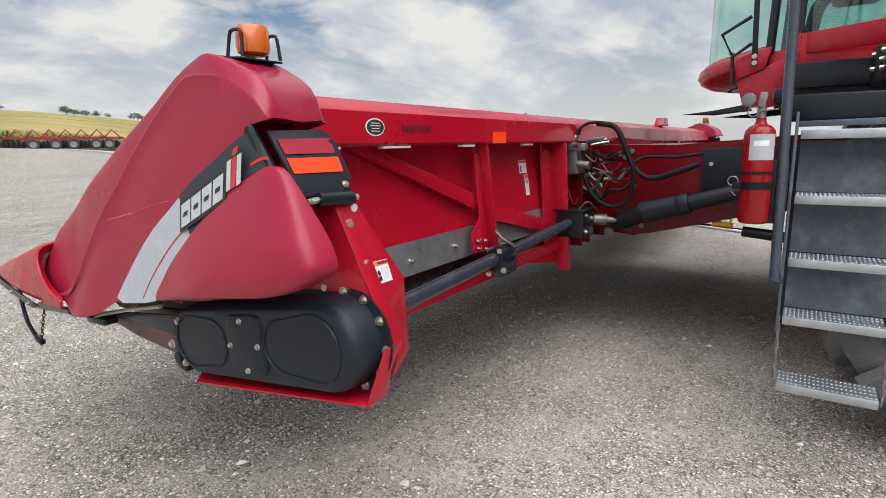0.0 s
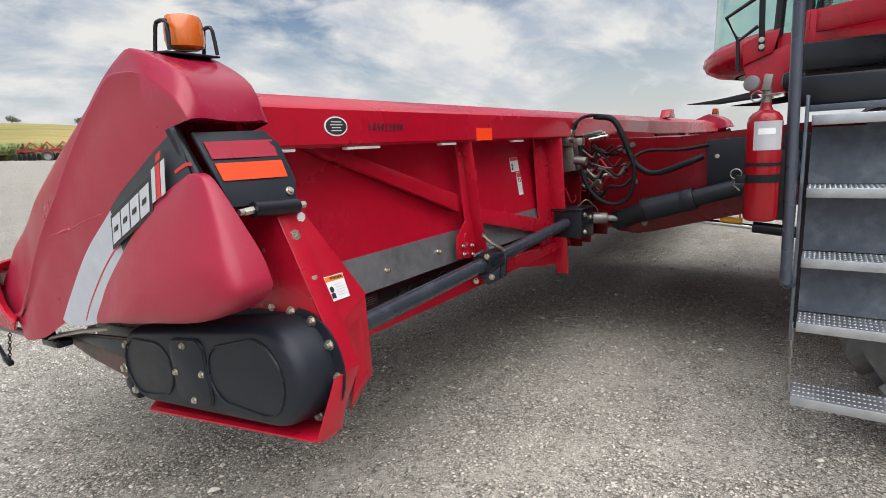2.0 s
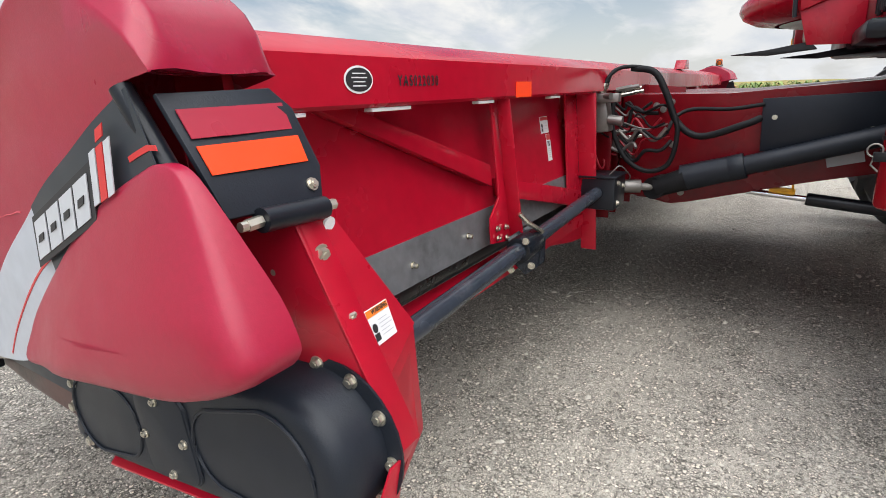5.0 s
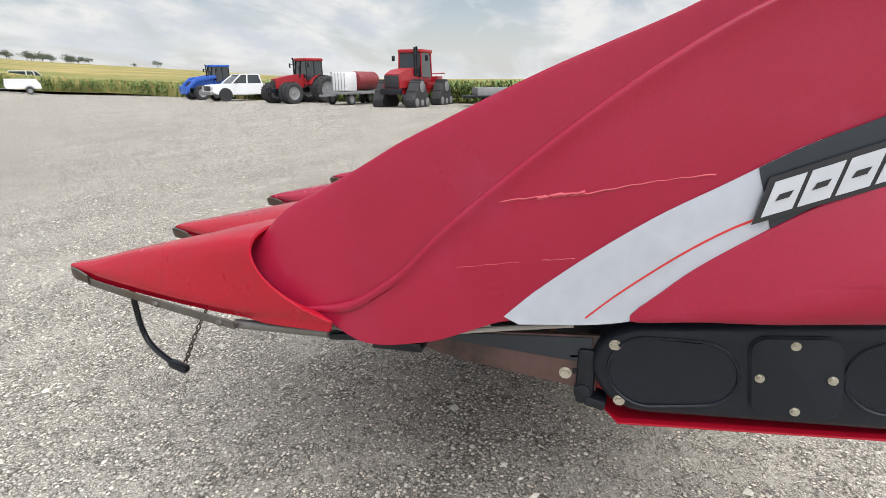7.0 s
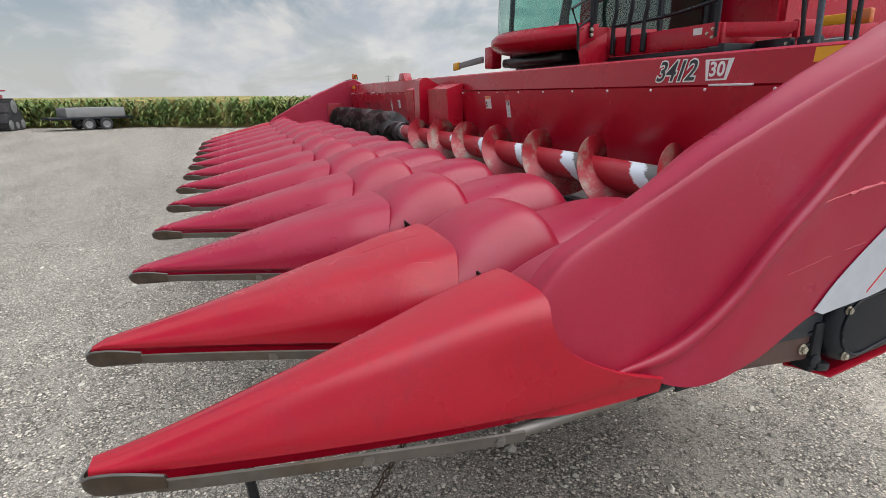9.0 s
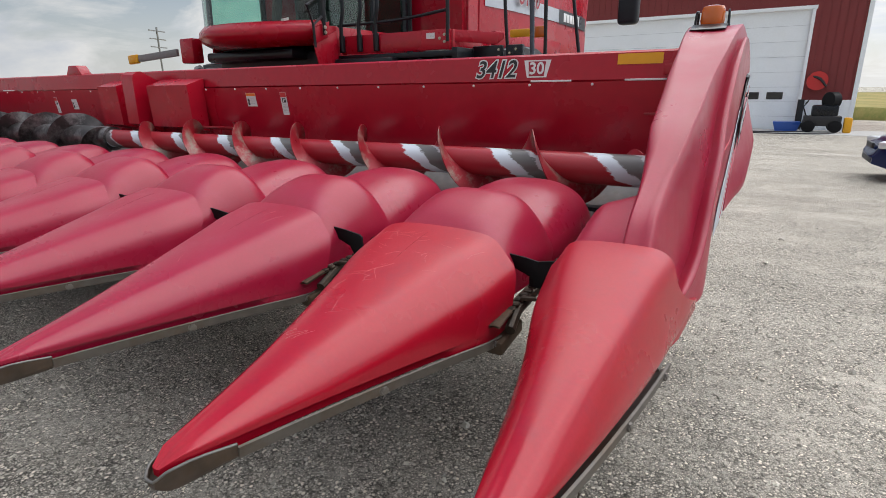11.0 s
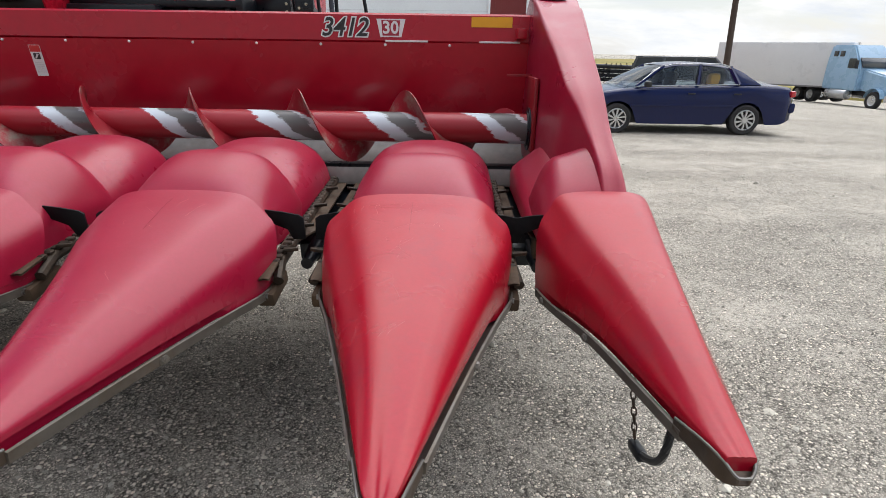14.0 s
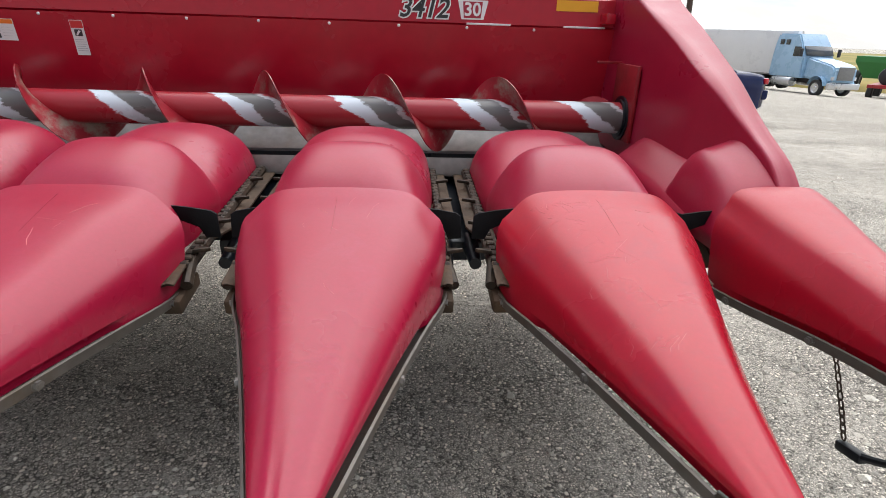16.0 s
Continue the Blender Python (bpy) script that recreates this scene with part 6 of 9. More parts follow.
bolts_on(shld, [(3.033, -3.96, 1.27), (3.033, -3.53, 1.33)], (-1, 0, 0), 0.010)
bm = bmn()
cyl(bm, (2.99, -3.10, 0.985), (2.99, -3.36, 1.055), 0.078, 0.070, 24)
cyl(bm, (2.99, -3.34, 1.049), (2.99, -3.42, 1.072), 0.072, n=24, bevel=0.006)
cyl(bm, (2.99, -3.39, 1.063), (2.99, -4.07, 1.260), 0.054, n=24)
cyl(bm, (2.99, -4.05, 1.252), (2.99, -4.36, 1.345), 0.066, n=24, bevel=0.006)
part("shaft_guard", bm, M_BLACK, combine, "black plastic drive shaft guard")
bm = bmn()
cyl(bm, (2.93, -2.95, 0.925), (3.08, -2.98, 0.925), 0.066, n=24)
cyl(bm, (2.96, -2.96, 0.925), (2.97, -3.12, 0.985), 0.058, 0.066, 20)
part("shaft_bell", bm, M_RUBBER, combine, "black rubber shaft boot")
bm = bmn()
cyl(bm, (2.86, -2.76, 0.945), (2.97, -2.98, 0.925), 0.022, n=12)
part("coupling_shaft", bm, M_STEEL, combine)
bolts_on(feeder, [(3.105, -2.905, 1.40), (3.105, -2.945, 1.378), (3.105, -2.99, 1.42), (3.105, -2.98, 0.90), (3.105, -3.01, 1.17), (3.105, -3.08, 0.88)], (-1, 0, 0), 0.015, 0.014, M_STEEL)
printed("data_label", (3.104, -3.80, 1.06), (0, -1, 0.24), (0, 0.24, 1), 0.165, 0.058, feeder, None, 3, "pale data label", M_GREYINK, False)
# lift cylinder
bm = bmn()
cyl(bm, (3.18, -3.26, 0.915), (3.18, -3.76, 0.867), 0.017, n=16)
part("cylinder_rod", bm, M_CHROME, combine)
bm = bmn()
cyl(bm, (3.18, -3.73, 0.870), (3.18, -4.60, 0.783), 0.036, n=20, bevel=0.006)
part("cylinder_barrel", bm, M_BLACKP, combine)
bm = bmn()
box(bm, (3.155, -3.61, 0.915), (0.025, 0.13, 0.033), rot("X", 5), 0.004)
cyl(bm, (3.14, -3.66, 0.915), (3.14, -3.66, 0.965), 0.006, n=8)
part("safety_stop_tag", bm, M_YELLOW, combine, "yellow safety stop")
# hoses and the multi-coupler
def hose(pts, r, m_, nm="hydraulic_hose", lab=""):
    """A bent hose; every point stays behind the back sheet."""
    out = []
    for x, y, z in pts:
        k = 1 - 0.171 * max(0.0, min(1.0, (x - 2.95) / 0.6))       # drawn in about a rear camera position by up to 17 %, to fit another view
        x, y, z = -0.55 + (x + 0.55) * k, -4.05 + (y + 4.05) * k, 1.476 + (z - 1.476) * k
        out.append((x, min(y, -2.62 - r) if z < 1.66 else y, z))
    pts = out
    return part(nm, tube(bmn(), pts, r, 10, 6), m_, combine, lab, 60)


for i, dx in enumerate((0, 0.022, 0.044)):
    hose([(2.815 + dx, -2.665, 1.53), (2.835 + dx, -2.69, 1.585 + 0.008 * i), (2.862 + 0.6 * dx, -2.75, 1.625), (3.40, -2.68, 1.642), (3.44, -2.76, 1.59)], 0.010, M_RUBBER)
    part("hose_crimp", cyl(bmn(), (2.795 + dx, -2.64, 1.45), (2.818 + dx, -2.669, 1.54), 0.0135, n=12), M_BOLT, combine, "silver crimped hose end")
hose([(3.38, -2.62, 1.64), (3.44, -2.74, 1.61), (3.45, -2.82, 1.474), (3.45, -2.90, 1.29), (3.48, -3.04, 1.197), (3.55, -3.27, 1.27), (3.60, -3.35, 1.305)], 0.019, M_RUBBER, "hose_sleeve", "thick black woven hose sleeve")
hose([(3.45, -2.48, 1.42), (3.48, -2.475, 1.23), (3.5, -2.56, 1.04), (3.5, -2.71, 0.955), (3.5, -2.85, 1.013), (3.5, -2.89, 1.23), (3.48, -2.84, 1.40)], 0.014, M_RUBBER)
hose([(3.60, -2.80, 1.22), (3.70, -2.83, 1.31), (3.75, -2.93, 1.36), (3.75, -3.16, 1.358), (3.77, -3.36, 1.385)], 0.011, M_RUBBER)
hose([(3.0, -2.60, 1.20), (3.15, -2.65, 1.12), (3.3, -2.68, 1.16), (3.42, -2.66, 1.12)], 0.010, M_STEEL)
hose([(2.80, -2.62, 1.15), (2.82, -2.66, 1.05), (2.90, -2.66, 1.06), (2.96, -2.64, 1.12), (3.10, -2.66, 1.10)], 0.006, M_RED_DULL)
hose([(2.78, -2.64, 1.28), (2.95, -2.68, 1.22), (3.12, -2.66, 1.26)], 0.006, M_RUBBER)
hose([(3.1, -2.70, 1.42), (3.3, -2.74, 1.36), (3.5, -2.78, 1.40), (3.7, -2.80, 1.36)], 0.007, M_RUBBER)
hose([(3.1, -2.70, 1.30), (3.35, -2.74, 1.25), (3.6, -2.80, 1.27)], 0.006, M_STEEL)
bm = bmn()
box(bm, (2.98, -2.56, 1.37), (0.10, 0.14, 0.22), rot("X", -8), 0.012)
box(bm, (2.92, -2.60, 1.46), (0.06, 0.20, 0.05), None, 0.008)
cyl(bm, (2.88, -2.66, 1.47), (2.98, -2.50, 1.47), 0.018, n=12)
cyl(bm, (2.92, -2.64, 1.34), (2.92, -2.72, 1.33), 0.028, n=16)
bm.transform(Matrix.Translation((-0.17, -0.075, 0)))
part("multi_coupler", bm, M_STEEL, combine, "grey cast hydraulic coupler block")
bm = bmn()
box(bm, (3.05, -2.60, 1.17), (0.16, 0.10, 0.09), rot("Y", 12), 0.015)
box(bm, (3.22, -2.66, 1.32), (0.12, 0.06, 0.07), rot("Y", -10), 0.01)
tube(bm, [(2.95, -2.62, 1.11), (3.05, -2.66, 1.10), (3.12, -2.66, 1.06), (3.20, -2.66, 1.09)], 0.013, 8, 3)
bm.transform(Matrix.Translation((0, -0.13, 0)))
part("coupler_linkage", bm, M_STEEL, combine)
rngh = random.Random(31)
for i in range(9):
    x0, z0 = 2.90 + 0.02 * i, 1.44 - 0.035 * i
    x1 = 3.15 + 0.06 * i
    hose([(x0, -2.70, z0), (x0 + 0.08, -2.74 - 0.02 * rngh.random(), z0 - 0.05 - 0.05 * rngh.random()), (0.5 * (x0 + x1) + 0.05, -2.73, z0 + 0.06 * rngh.uniform(-1, 1)), (x1, -2.76, z0 - 0.10 * rngh.random()), (x1 + 0.12, -2.80, z0 - 0.02)], (0.008, 0.006, 0.011)[i % 3], (M_RUBBER, M_STEEL, M_RUBBER, M_RED_DULL)[i % 4])
for i, (x, z) in enumerate(((2.94, 1.50), (3.00, 1.49), (3.06, 1.47), (2.95, 1.25), (3.10, 1.20), (3.20, 1.40), (3.28, 1.18), (3.36, 1.36))):
    bm = bmn()
    cyl(bm, (x, -2.70, z), (x + 0.01, -2.79, z + 0.015), 0.016, n=6)
    cyl(bm, (x + 0.01, -2.79, z + 0.015), (x + 0.015, -2.83, z + 0.02), 0.011, n=12)
    part("hose_fitting", bm, M_BOLT if i % 3 else M_STEEL, combine, "", 30)
bm = bmn()
plate(bm, [(2.70, -2.60, 1.48), (3.86, -2.60, 1.48), (3.86, -2.60, 0.72), (2.70, -2.60, 0.72)], (0, 0.012, 0), 0.002)
part("adapter_back_plate", bm, M_RED_SHADED, combine)
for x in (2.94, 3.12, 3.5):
    part("adapter_rib", box(bmn(), (x, -2.645, 1.10), (0.03, 0.09, 0.76), None, 0.004), M_RED_SHADED, combine)

# darker cab glass for the far side: stands in for the dim inside
M_DIMGLASS = glass("dimmed_glass", (0.62, 0.82, 0.76))

# cab
CX = 4.52


def cab_front(x, z):
    """The windscreen's bowed front."""
    k = (x - CX) / 0.84
    return -3.20 - 0.52 * k * k - 0.02 * max(0.0, z - 2.1)


cab_x = [CX - 0.84 + 1.68 * i / 16 for i in range(17)]
bm = bmn()
rings = []
for z, dy, sx in ((1.90, -0.22, 0.93), (1.92, -0.09, 0.97), (1.96, -0.01, 1.0), (2.01, 0.02, 1.01), (2.06, 0.01, 1.01), (2.115, -0.05, 1.0), (2.125, -0.12, 0.99)):
    rings.append([Vector((CX + (x - CX) * sx, cab_front(x, 2.0) + dy, z + 0.03 * (abs(x - CX) / 0.84) ** 2)) for x in cab_x])
loft(bm, rings)
cabfront = part("cab_nose", bm, M_RED, combine, "glossy red curved nose below the windscreen", 50)
bm = bmn()
loft(bm, [[Vector((x, cab_front(x, z) - 0.06, z)) for x in cab_x] for z in (2.10, 2.6, 3.1, 3.55)])
g1 = part("windscreen", bm, M_GLASS, combine, "curved green-tinted windscreen")
bm = bmn()
loft(bm, [[Vector((x, cab_front(x, 2.0) - 0.25, 1.90)) for x in cab_x], [Vector((x, -5.2, 1.90)) for x in cab_x]])
loft(bm, [[Vector((x, cab_front(x, 2.0) - 0.10, 2.09)) for x in cab_x], [Vector((x, -5.2, 2.09)) for x in cab_x]])
part("cab_floor", bm, M_BLACKP, combine)
for sx in (-1, 1):
    x = CX + sx * 0.83
    bm = bmn()
    yf = cab_front(CX + sx * 0.84, 2.0) - 0.05
    tube(bm, [(x, yf, 2.08), (x, yf - 0.03, 2.8), (x, yf - 0.05, 3.55)], 0.03, 8)
    part("cab_pillar", bm, M_BLACKP, combine)
    for py, pr in ((-4.55, 0.035), (-5.15, 0.045)):
        part("cab_pillar", tube(bmn(), [(x, py, 2.08), (x, py, 3.55)], pr, 8), M_BLACKP, combine)
    bm = bmn()
    plate(bm, [(x, yf - 0.03, 2.10), (x, -4.52, 2.10), (x, -4.52, 3.5), (x, yf - 0.06, 3.5)], (0.006 * sx, 0, 0))
    part("side_glass", bm, M_GLASS if sx < 0 else M_DIMGLASS, combine)
    part("side_glass", plate(bmn(), [(x, -4.58, 2.10), (x, -5.12, 2.10), (x, -5.12, 3.5), (x, -4.58, 3.5)], (0.006 * sx, 0, 0)), M_GLASS if sx < 0 else M_DIMGLASS, combine)
    bm = bmn()
    plate(bm, [(x, yf, 1.80), (x, -5.2, 1.80), (x, -5.2, 2.10), (x, yf, 2.10)], (0.012 * sx, 0, 0), 0.003)
    part("cab_sill", bm, M_RED, combine)
bm = bmn()
rings = []
for z, g in ((3.52, -0.02), (3.56, 0.06), (3.66, 0.08), (3.74, 0.02), (3.78, -0.12)):
    rings.append([Vector((CX + (x - CX) * (1 + g), cab_front(x, 3.5) + 0.05 + g, z)) for x in cab_x] + [Vector((CX - (x - CX) * (1 + g), -5.3 - g, z)) for x in cab_x])
loft(bm, rings, True, True)
part("cab_roof", bm, M_RED, combine, angle=50)
bm = bmn()
plate(bm, [(CX - 0.9, -5.18, 1.75), (CX + 0.9, -5.18, 1.75), (CX + 0.9, -5.18, 3.55), (CX - 0.9, -5.18, 3.55)], (0, -0.03, 0))
part("cab_rear_wall", bm, M_CABIN, combine)
bm = bmn()
box(bm, (CX, -4.75, 2.42), (0.52, 0.5, 0.14), None, 0.04)
box(bm, (CX, -4.98, 2.80), (0.52, 0.14, 0.72), rot("X", -8), 0.05)
box(bm, (CX, -4.72, 2.22), (0.40, 0.4, 0.28), None, 0.03)
part("operator_seat", bm, M_CABIN, combine, "dark operator seat")
bm = bmn()
tube(bm, [(CX, -3.95, 2.1), (CX, -4.02, 2.5), (CX, -4.15, 2.72)], 0.05, 10)
tube(bm, [(CX + 0.19 * math.cos(a), -4.17 - 0.08 * math.sin(a), 2.74 + 0.17 * math.sin(a)) for a in [2 * math.pi * k / 24 for k in range(25)]], 0.014, 6)
box(bm, (CX - 0.55, -4.25, 2.55), (0.22, 0.3, 0.3), None, 0.05)
box(bm, (CX - 0.45, -4.6, 2.62), (0.16, 0.6, 0.12), None, 0.04)
part("steering_column", bm, M_CABIN, combine)
bm = bmn()
sheet(bm, frame_on((3.92, cab_front(3.92, 2.0) - 0.045, 2.14), (-1, 0.25, 0), (0, 0, 1)), -0.07, -0.012, 0.07, 0.012, 0.004, 0.002)
part("glass_sticker", bm, M_WHITE, combine)
# dark underside with its leaf-like flaps
bm = bmn()
box(bm, (CX, -4.52, 1.78), (1.62, 1.4, 0.22), None, 0.04)
box(bm, (CX + 0.1, -3.86, 1.85), (1.30, 0.5, 0.10), None, 0.03)
box(bm, (3.55, -4.1, 1.74), (1.2, 0.5, 0.10), None, 0.03)
for i in range(14):
    x = 3.5 + i * 0.15
    y = -4.1 - 0.4 * rng.random()
    box(bm, (x, y, 1.705 - 0.02 * rng.random()), (0.06 + 0.1 * rng.random(), 0.25, 0.05), rot("Z", rng.uniform(-40, 40)), 0.01)
part("cab_underside", bm, M_BLACKP, combine)
for k, (x, y) in enumerate(((3.62, -3.35), (3.70, -3.62))):
    bm = bmn()
    tip = Vector((x - 0.02, y + 0.12, 1.685 - 0.03 * k))
    plate(bm, [tip, tip + Vector((0.05, -0.20, 0.02)), tip + Vector((0.05, -0.42, 0.055)), tip + Vector((0.03, -0.46, 0.01)), tip + Vector((0.03, -0.2, -0.012))], (0.10, 0, 0), 0.002)
    part("rubber_flap", bm, M_RUBBER, combine)
# grab rail and bracket at the cab's front corner
bm = bmn()
tube(bm, [(3.60, -3.648, 2.339), (3.60, -3.466, 2.237), (3.60, -3.543, 2.077), (3.60, -3.659, 2.156)], 0.014, 8)
tube(bm, [(3.60, -3.541, 2.077), (3.60, -3.552, 1.879)], 0.013, 8)
part("grab_rail", bm, M_BLACKP, combine, angle=60)
bm = bmn()
plate(bm, [(3.59, -3.668, 1.995), (3.59, -3.704, 1.995), (3.59, -3.675, 2.95), (3.59, -3.640, 2.95)], (0.012, 0, 0), 0.002)
gpost = part("grab_post", bm, M_BLACKP, combine)
bolts_on(gpost, [(3.588, -3.686, 2.02), (3.588, -3.684, 2.065)], (-1, 0, 0), 0.013)
bm = bmn()
plate(bm, [(3.62, -3.566, 2.05), (3.62, -3.578, 1.915), (3.62, -3.753, 1.983), (3.62, -3.787, 2.127), (3.62, -3.64, 2.09)], (0.012, 0, 0), 0.002)
plate(bm, [(3.64, -3.575, 1.92), (3.64, -3.63, 1.72), (3.64, -3.90, 1.71), (3.64, -3.90, 2.05), (3.64, -3.75, 1.99)], (0.012, 0, 0), 0.002)
part("corner_bracket", bm, M_RED, combine, angle=25)
# signal arm on the far side
bm = bmn()
box(bm, (6.05, -3.55, 1.90), (0.75, 0.035, 0.075), rot("Y", 3), 0.006)
part("signal_arm", bm, mat("grey_arm", (0.2, 0.2, 0.2), 0.5), combine)
bm = bmn()
box(bm, (6.52, -3.54, 1.875), (0.18, 0.045, 0.10), rot("Y", 3), 0.01)
part("signal_lens", bm, M_YELLOW, combine, "amber end lamp on the folding arm")
bm = bmn()
box(bm, (5.52, -3.62, 1.93), (0.22, 0.14, 0.26), None, 0.02)
part("arm_bracket", bm, M_RED, combine)

# platform beside the cab
bm = bmn()
box(bm, (3.02, -3.985, 1.92), (1.25, 0.035, 0.17), None, 0.006)
plate(bm, [(2.40, -3.985, 2.0), (2.40, -3.985, 1.835), (2.36, -4.62, 1.82), (2.36, -4.62, 1.99)], (-0.03, 0, 0), 0.004)
plate(bm, [(2.395, -3.98, 2.0), (2.395, -3.98, 1.90), (2.10, -4.30, 1.88), (2.05, -4.34, 1.93), (2.05, -4.34, 1.98)], (0, -0.02, 0), 0.004)
plat = part("platform_edge", bm, M_RED, combine, "red sheet edge of the access platform", 25)
bm = bmn()
box(bm, (3.0, -4.6, 1.80), (1.35, 1.3, 0.05), None, 0.006)
part("platform_deck", bm, M_BLACKP, combine)
for i in range(5):
    part("deck_beam", box(bmn(), (2.45 + i * 0.28, -4.6, 1.73), (0.05, 1.25, 0.09), None, 0.006), M_BLACKP, combine)
part("deck_beam", box(bmn(), (2.34, -4.75, 1.79), (0.06, 1.6, 0.12), None, 0.006), M_BLACKP, combine)
bm = bmn()
box(bm, (2.30, -5.6, 1.96), (0.05, 1.9, 0.15), None, 0.006)
part("platform_side_rail", bm, M_RED, combine)
printed("safety_label", (2.64, -3.966, 1.93), (-1, 0, 0), (0, 0, 1), 0.09, 0.05, plat, None, 3, "small white label", None, False)
bolts_on(plat, [(2.50, -3.967, 1.93), (2.45, -3.967, 1.90), (2.45, -3.967, 1.96)], (0, 1, 0), 0.010)


def rail(pts, r=0.016, nm="handrail"):
    part(nm, tube(bmn(), pts, r, 8, 4), M_BLACKP, combine, angle=60)


for xx in (3.62, 3.40, 3.20):
    rail([(xx, -3.955, 1.86), (xx, -3.95, 2.10), (xx - 0.03, -3.95, 2.30), (xx + 0.08, -3.96, 2.70), (xx + 0.08, -3.96, 3.1)], 0.020, "rail_post")
    bm = bmn()
    box(bm, (xx, -3.955, 1.93), (0.06, 0.02, 0.16), None, 0.004)
    part("post_clamp", bm, M_BLACKP, combine)
for z in (2.10, 2.36, 2.75):
    rail([(3.66, -3.955, z), (2.95, -3.96, z + 0.01), (2.44, -3.97, z + 0.06)], 0.014)
rail([(2.42, -3.975, 1.90), (2.42, -3.975, 2.45), (2.42, -3.98, 2.9), (2.42, -4.2, 3.0)], 0.018, "rail_post")
rail([(2.02, -4.40, 1.70), (2.04, -4.35, 2.2), (2.06, -4.32, 2.9)], 0.016, "rail_post")
rail([(1.86, -4.62, 1.70), (1.90, -4.60, 2.3), (1.92, -4.55, 2.9)], 0.016, "rail_post")
rail([(1.45, -4.72, 1.72), (1.55, -4.70, 2.4), (1.6, -4.68, 2.9)], 0.016, "rail_post")
bm = bmn()
box(bm, (2.18, -4.30, 1.79), (0.30, 0.06, 0.16), None, 0.01)
box(bm, (1.92, -4.32, 1.79), (0.16, 0.06, 0.16), None, 0.01)
lb = part("lamp_bracket", bm, M_BLACKP, combine, "black perforated bracket plate")
bolts_on(lb, [(2.06, -4.268, 1.83), (2.06, -4.268, 1.77), (1.90, -4.288, 1.83), (1.96, -4.288, 1.80), (1.90, -4.288, 1.76)], (0, 1, 0), 0.009)
bm = bmn()
box(bm, (2.02, -4.66, 1.995), (0.20, 0.04, 0.07), None, 0.008)
part("yellow_lamp", bm, M_YELLOW, combine, "yellow marker reflector")
bm = bmn()
box(bm, (1.84, -4.70, 2.0), (0.13, 0.05, 0.10), None, 0.012)
part("amber_lamp", bm, M_AMBER, combine, "amber marker lamp")

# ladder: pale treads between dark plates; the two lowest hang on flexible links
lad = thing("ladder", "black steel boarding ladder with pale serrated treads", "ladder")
treads = ((1.80, 0.375), (1.85, 0.68), (1.88, 0.945), (1.90, 1.228), (1.94, 1.512))
YL, YR = -4.03, -4.405


def tread_mesh(w):
    bm = bmn()
    box(bm, (0.075, (YL + YR) / 2, 0.0), (0.17, w, 0.012), None, 0.003)
    box(bm, (-0.012, (YL + YR) / 2, -0.012), (0.008, w, 0.040), None, 0.003)
    n = 22
    for j in range(4):
        for i in range(n):
            y = (YL + YR) / 2 - w / 2 + w * (i + 0.5) / n
            cyl(bm, (0.012 + j * 0.042, y, 0.006), (0.012 + j * 0.042, y, 0.0095), 0.006, 0.004, 6)
    return finish("tread", bm, M_TREAD, 30)


me_tread = tread_mesh(0.375)
for i, (x, z) in enumerate(treads):
    t = new("tread", me_tread)
    t.parent = lad
    t.location = (x, 0.0, z)
for i in range(1, 4):
    x0, z0 = treads[i]
    x1, z1 = treads[i + 1]
    bm = plate(bmn(), [(x0 + 0.16, YL, z0 + 0.01), (x1 + 0.16, YL, z1 - 0.04), (x1 + 0.16, YR - 0.07, z1 - 0.04), (x0 + 0.16, YR - 0.07, z0 + 0.01)], (0.01, 0, 0))
    part("riser_plate", bm, M_DARKSTEEL, lad, "dark grey riser plate, scuffed")
for y in (YL + 0.012, YR - 0.012):
    bm = bmn()
    plate(bm, [(1.845, y, 0.60), (1.845 + 0.05, y, 0.60), (2.02, y, 1.60), (1.93, y, 1.60)], (0, 0.012, 0), 0.002)
    part("side_rail", bm, M_DARKSTEEL, lad)
    bm = bmn()
    for k in range(9):
        z = 0.37 + k * 0.036
        box(bm, (1.86 - 0.008 * (8 - k) * 0.6, y, z), (0.018, 0.010, 0.045), rot("Z", 45 if k % 2 else 0), 0.003)
    part("hanging_link", bm, M_STEEL, lad, "worn steel link that carries the lowest step")
bm = bmn()
plate(bm, [(1.98, YL + 0.02, 1.535), (1.98, YR - 0.4, 1.535), (1.98, YR - 0.4, 1.57), (1.98, YL + 0.02, 1.56)], (0.02, 0, 0), 0.003)
part("top_bar", bm, M_DARKSTEEL, lad)
bm = bmn()
tube(bm, [(1.86, -4.00, 0.845), (1.80, -3.985, 0.86), (1.795, -3.985, 0.92), (1.82, -3.975, 1.4), (1.84, -3.965, 2.0), (1.86, -3.955, 2.7)], 0.021, 12, 4)
part("ladder_handrail", bm, mat("handrail_paint", (0.05, 0.06, 0.08), 0.3, 0.1), lad, "dark blue-grey tubular handrail")
bm = bmn()
tube(bm, [(1.86, YR - 0.03, 0.9), (1.88, YR - 0.03, 1.5), (1.9, YR - 0.02, 2.5)], 0.018, 10, 3)
part("ladder_handrail", bm, M_BLACKP, lad)
bm = bmn()
box(bm, (2.06, -4.3, 1.62), (0.08, 0.7, 0.12), None, 0.01)
box(bm, (2.20, -4.3, 1.0), (0.05, 0.6, 0.9), None, 0.01)
part("ladder_mount", bm, M_BLACKP, lad)

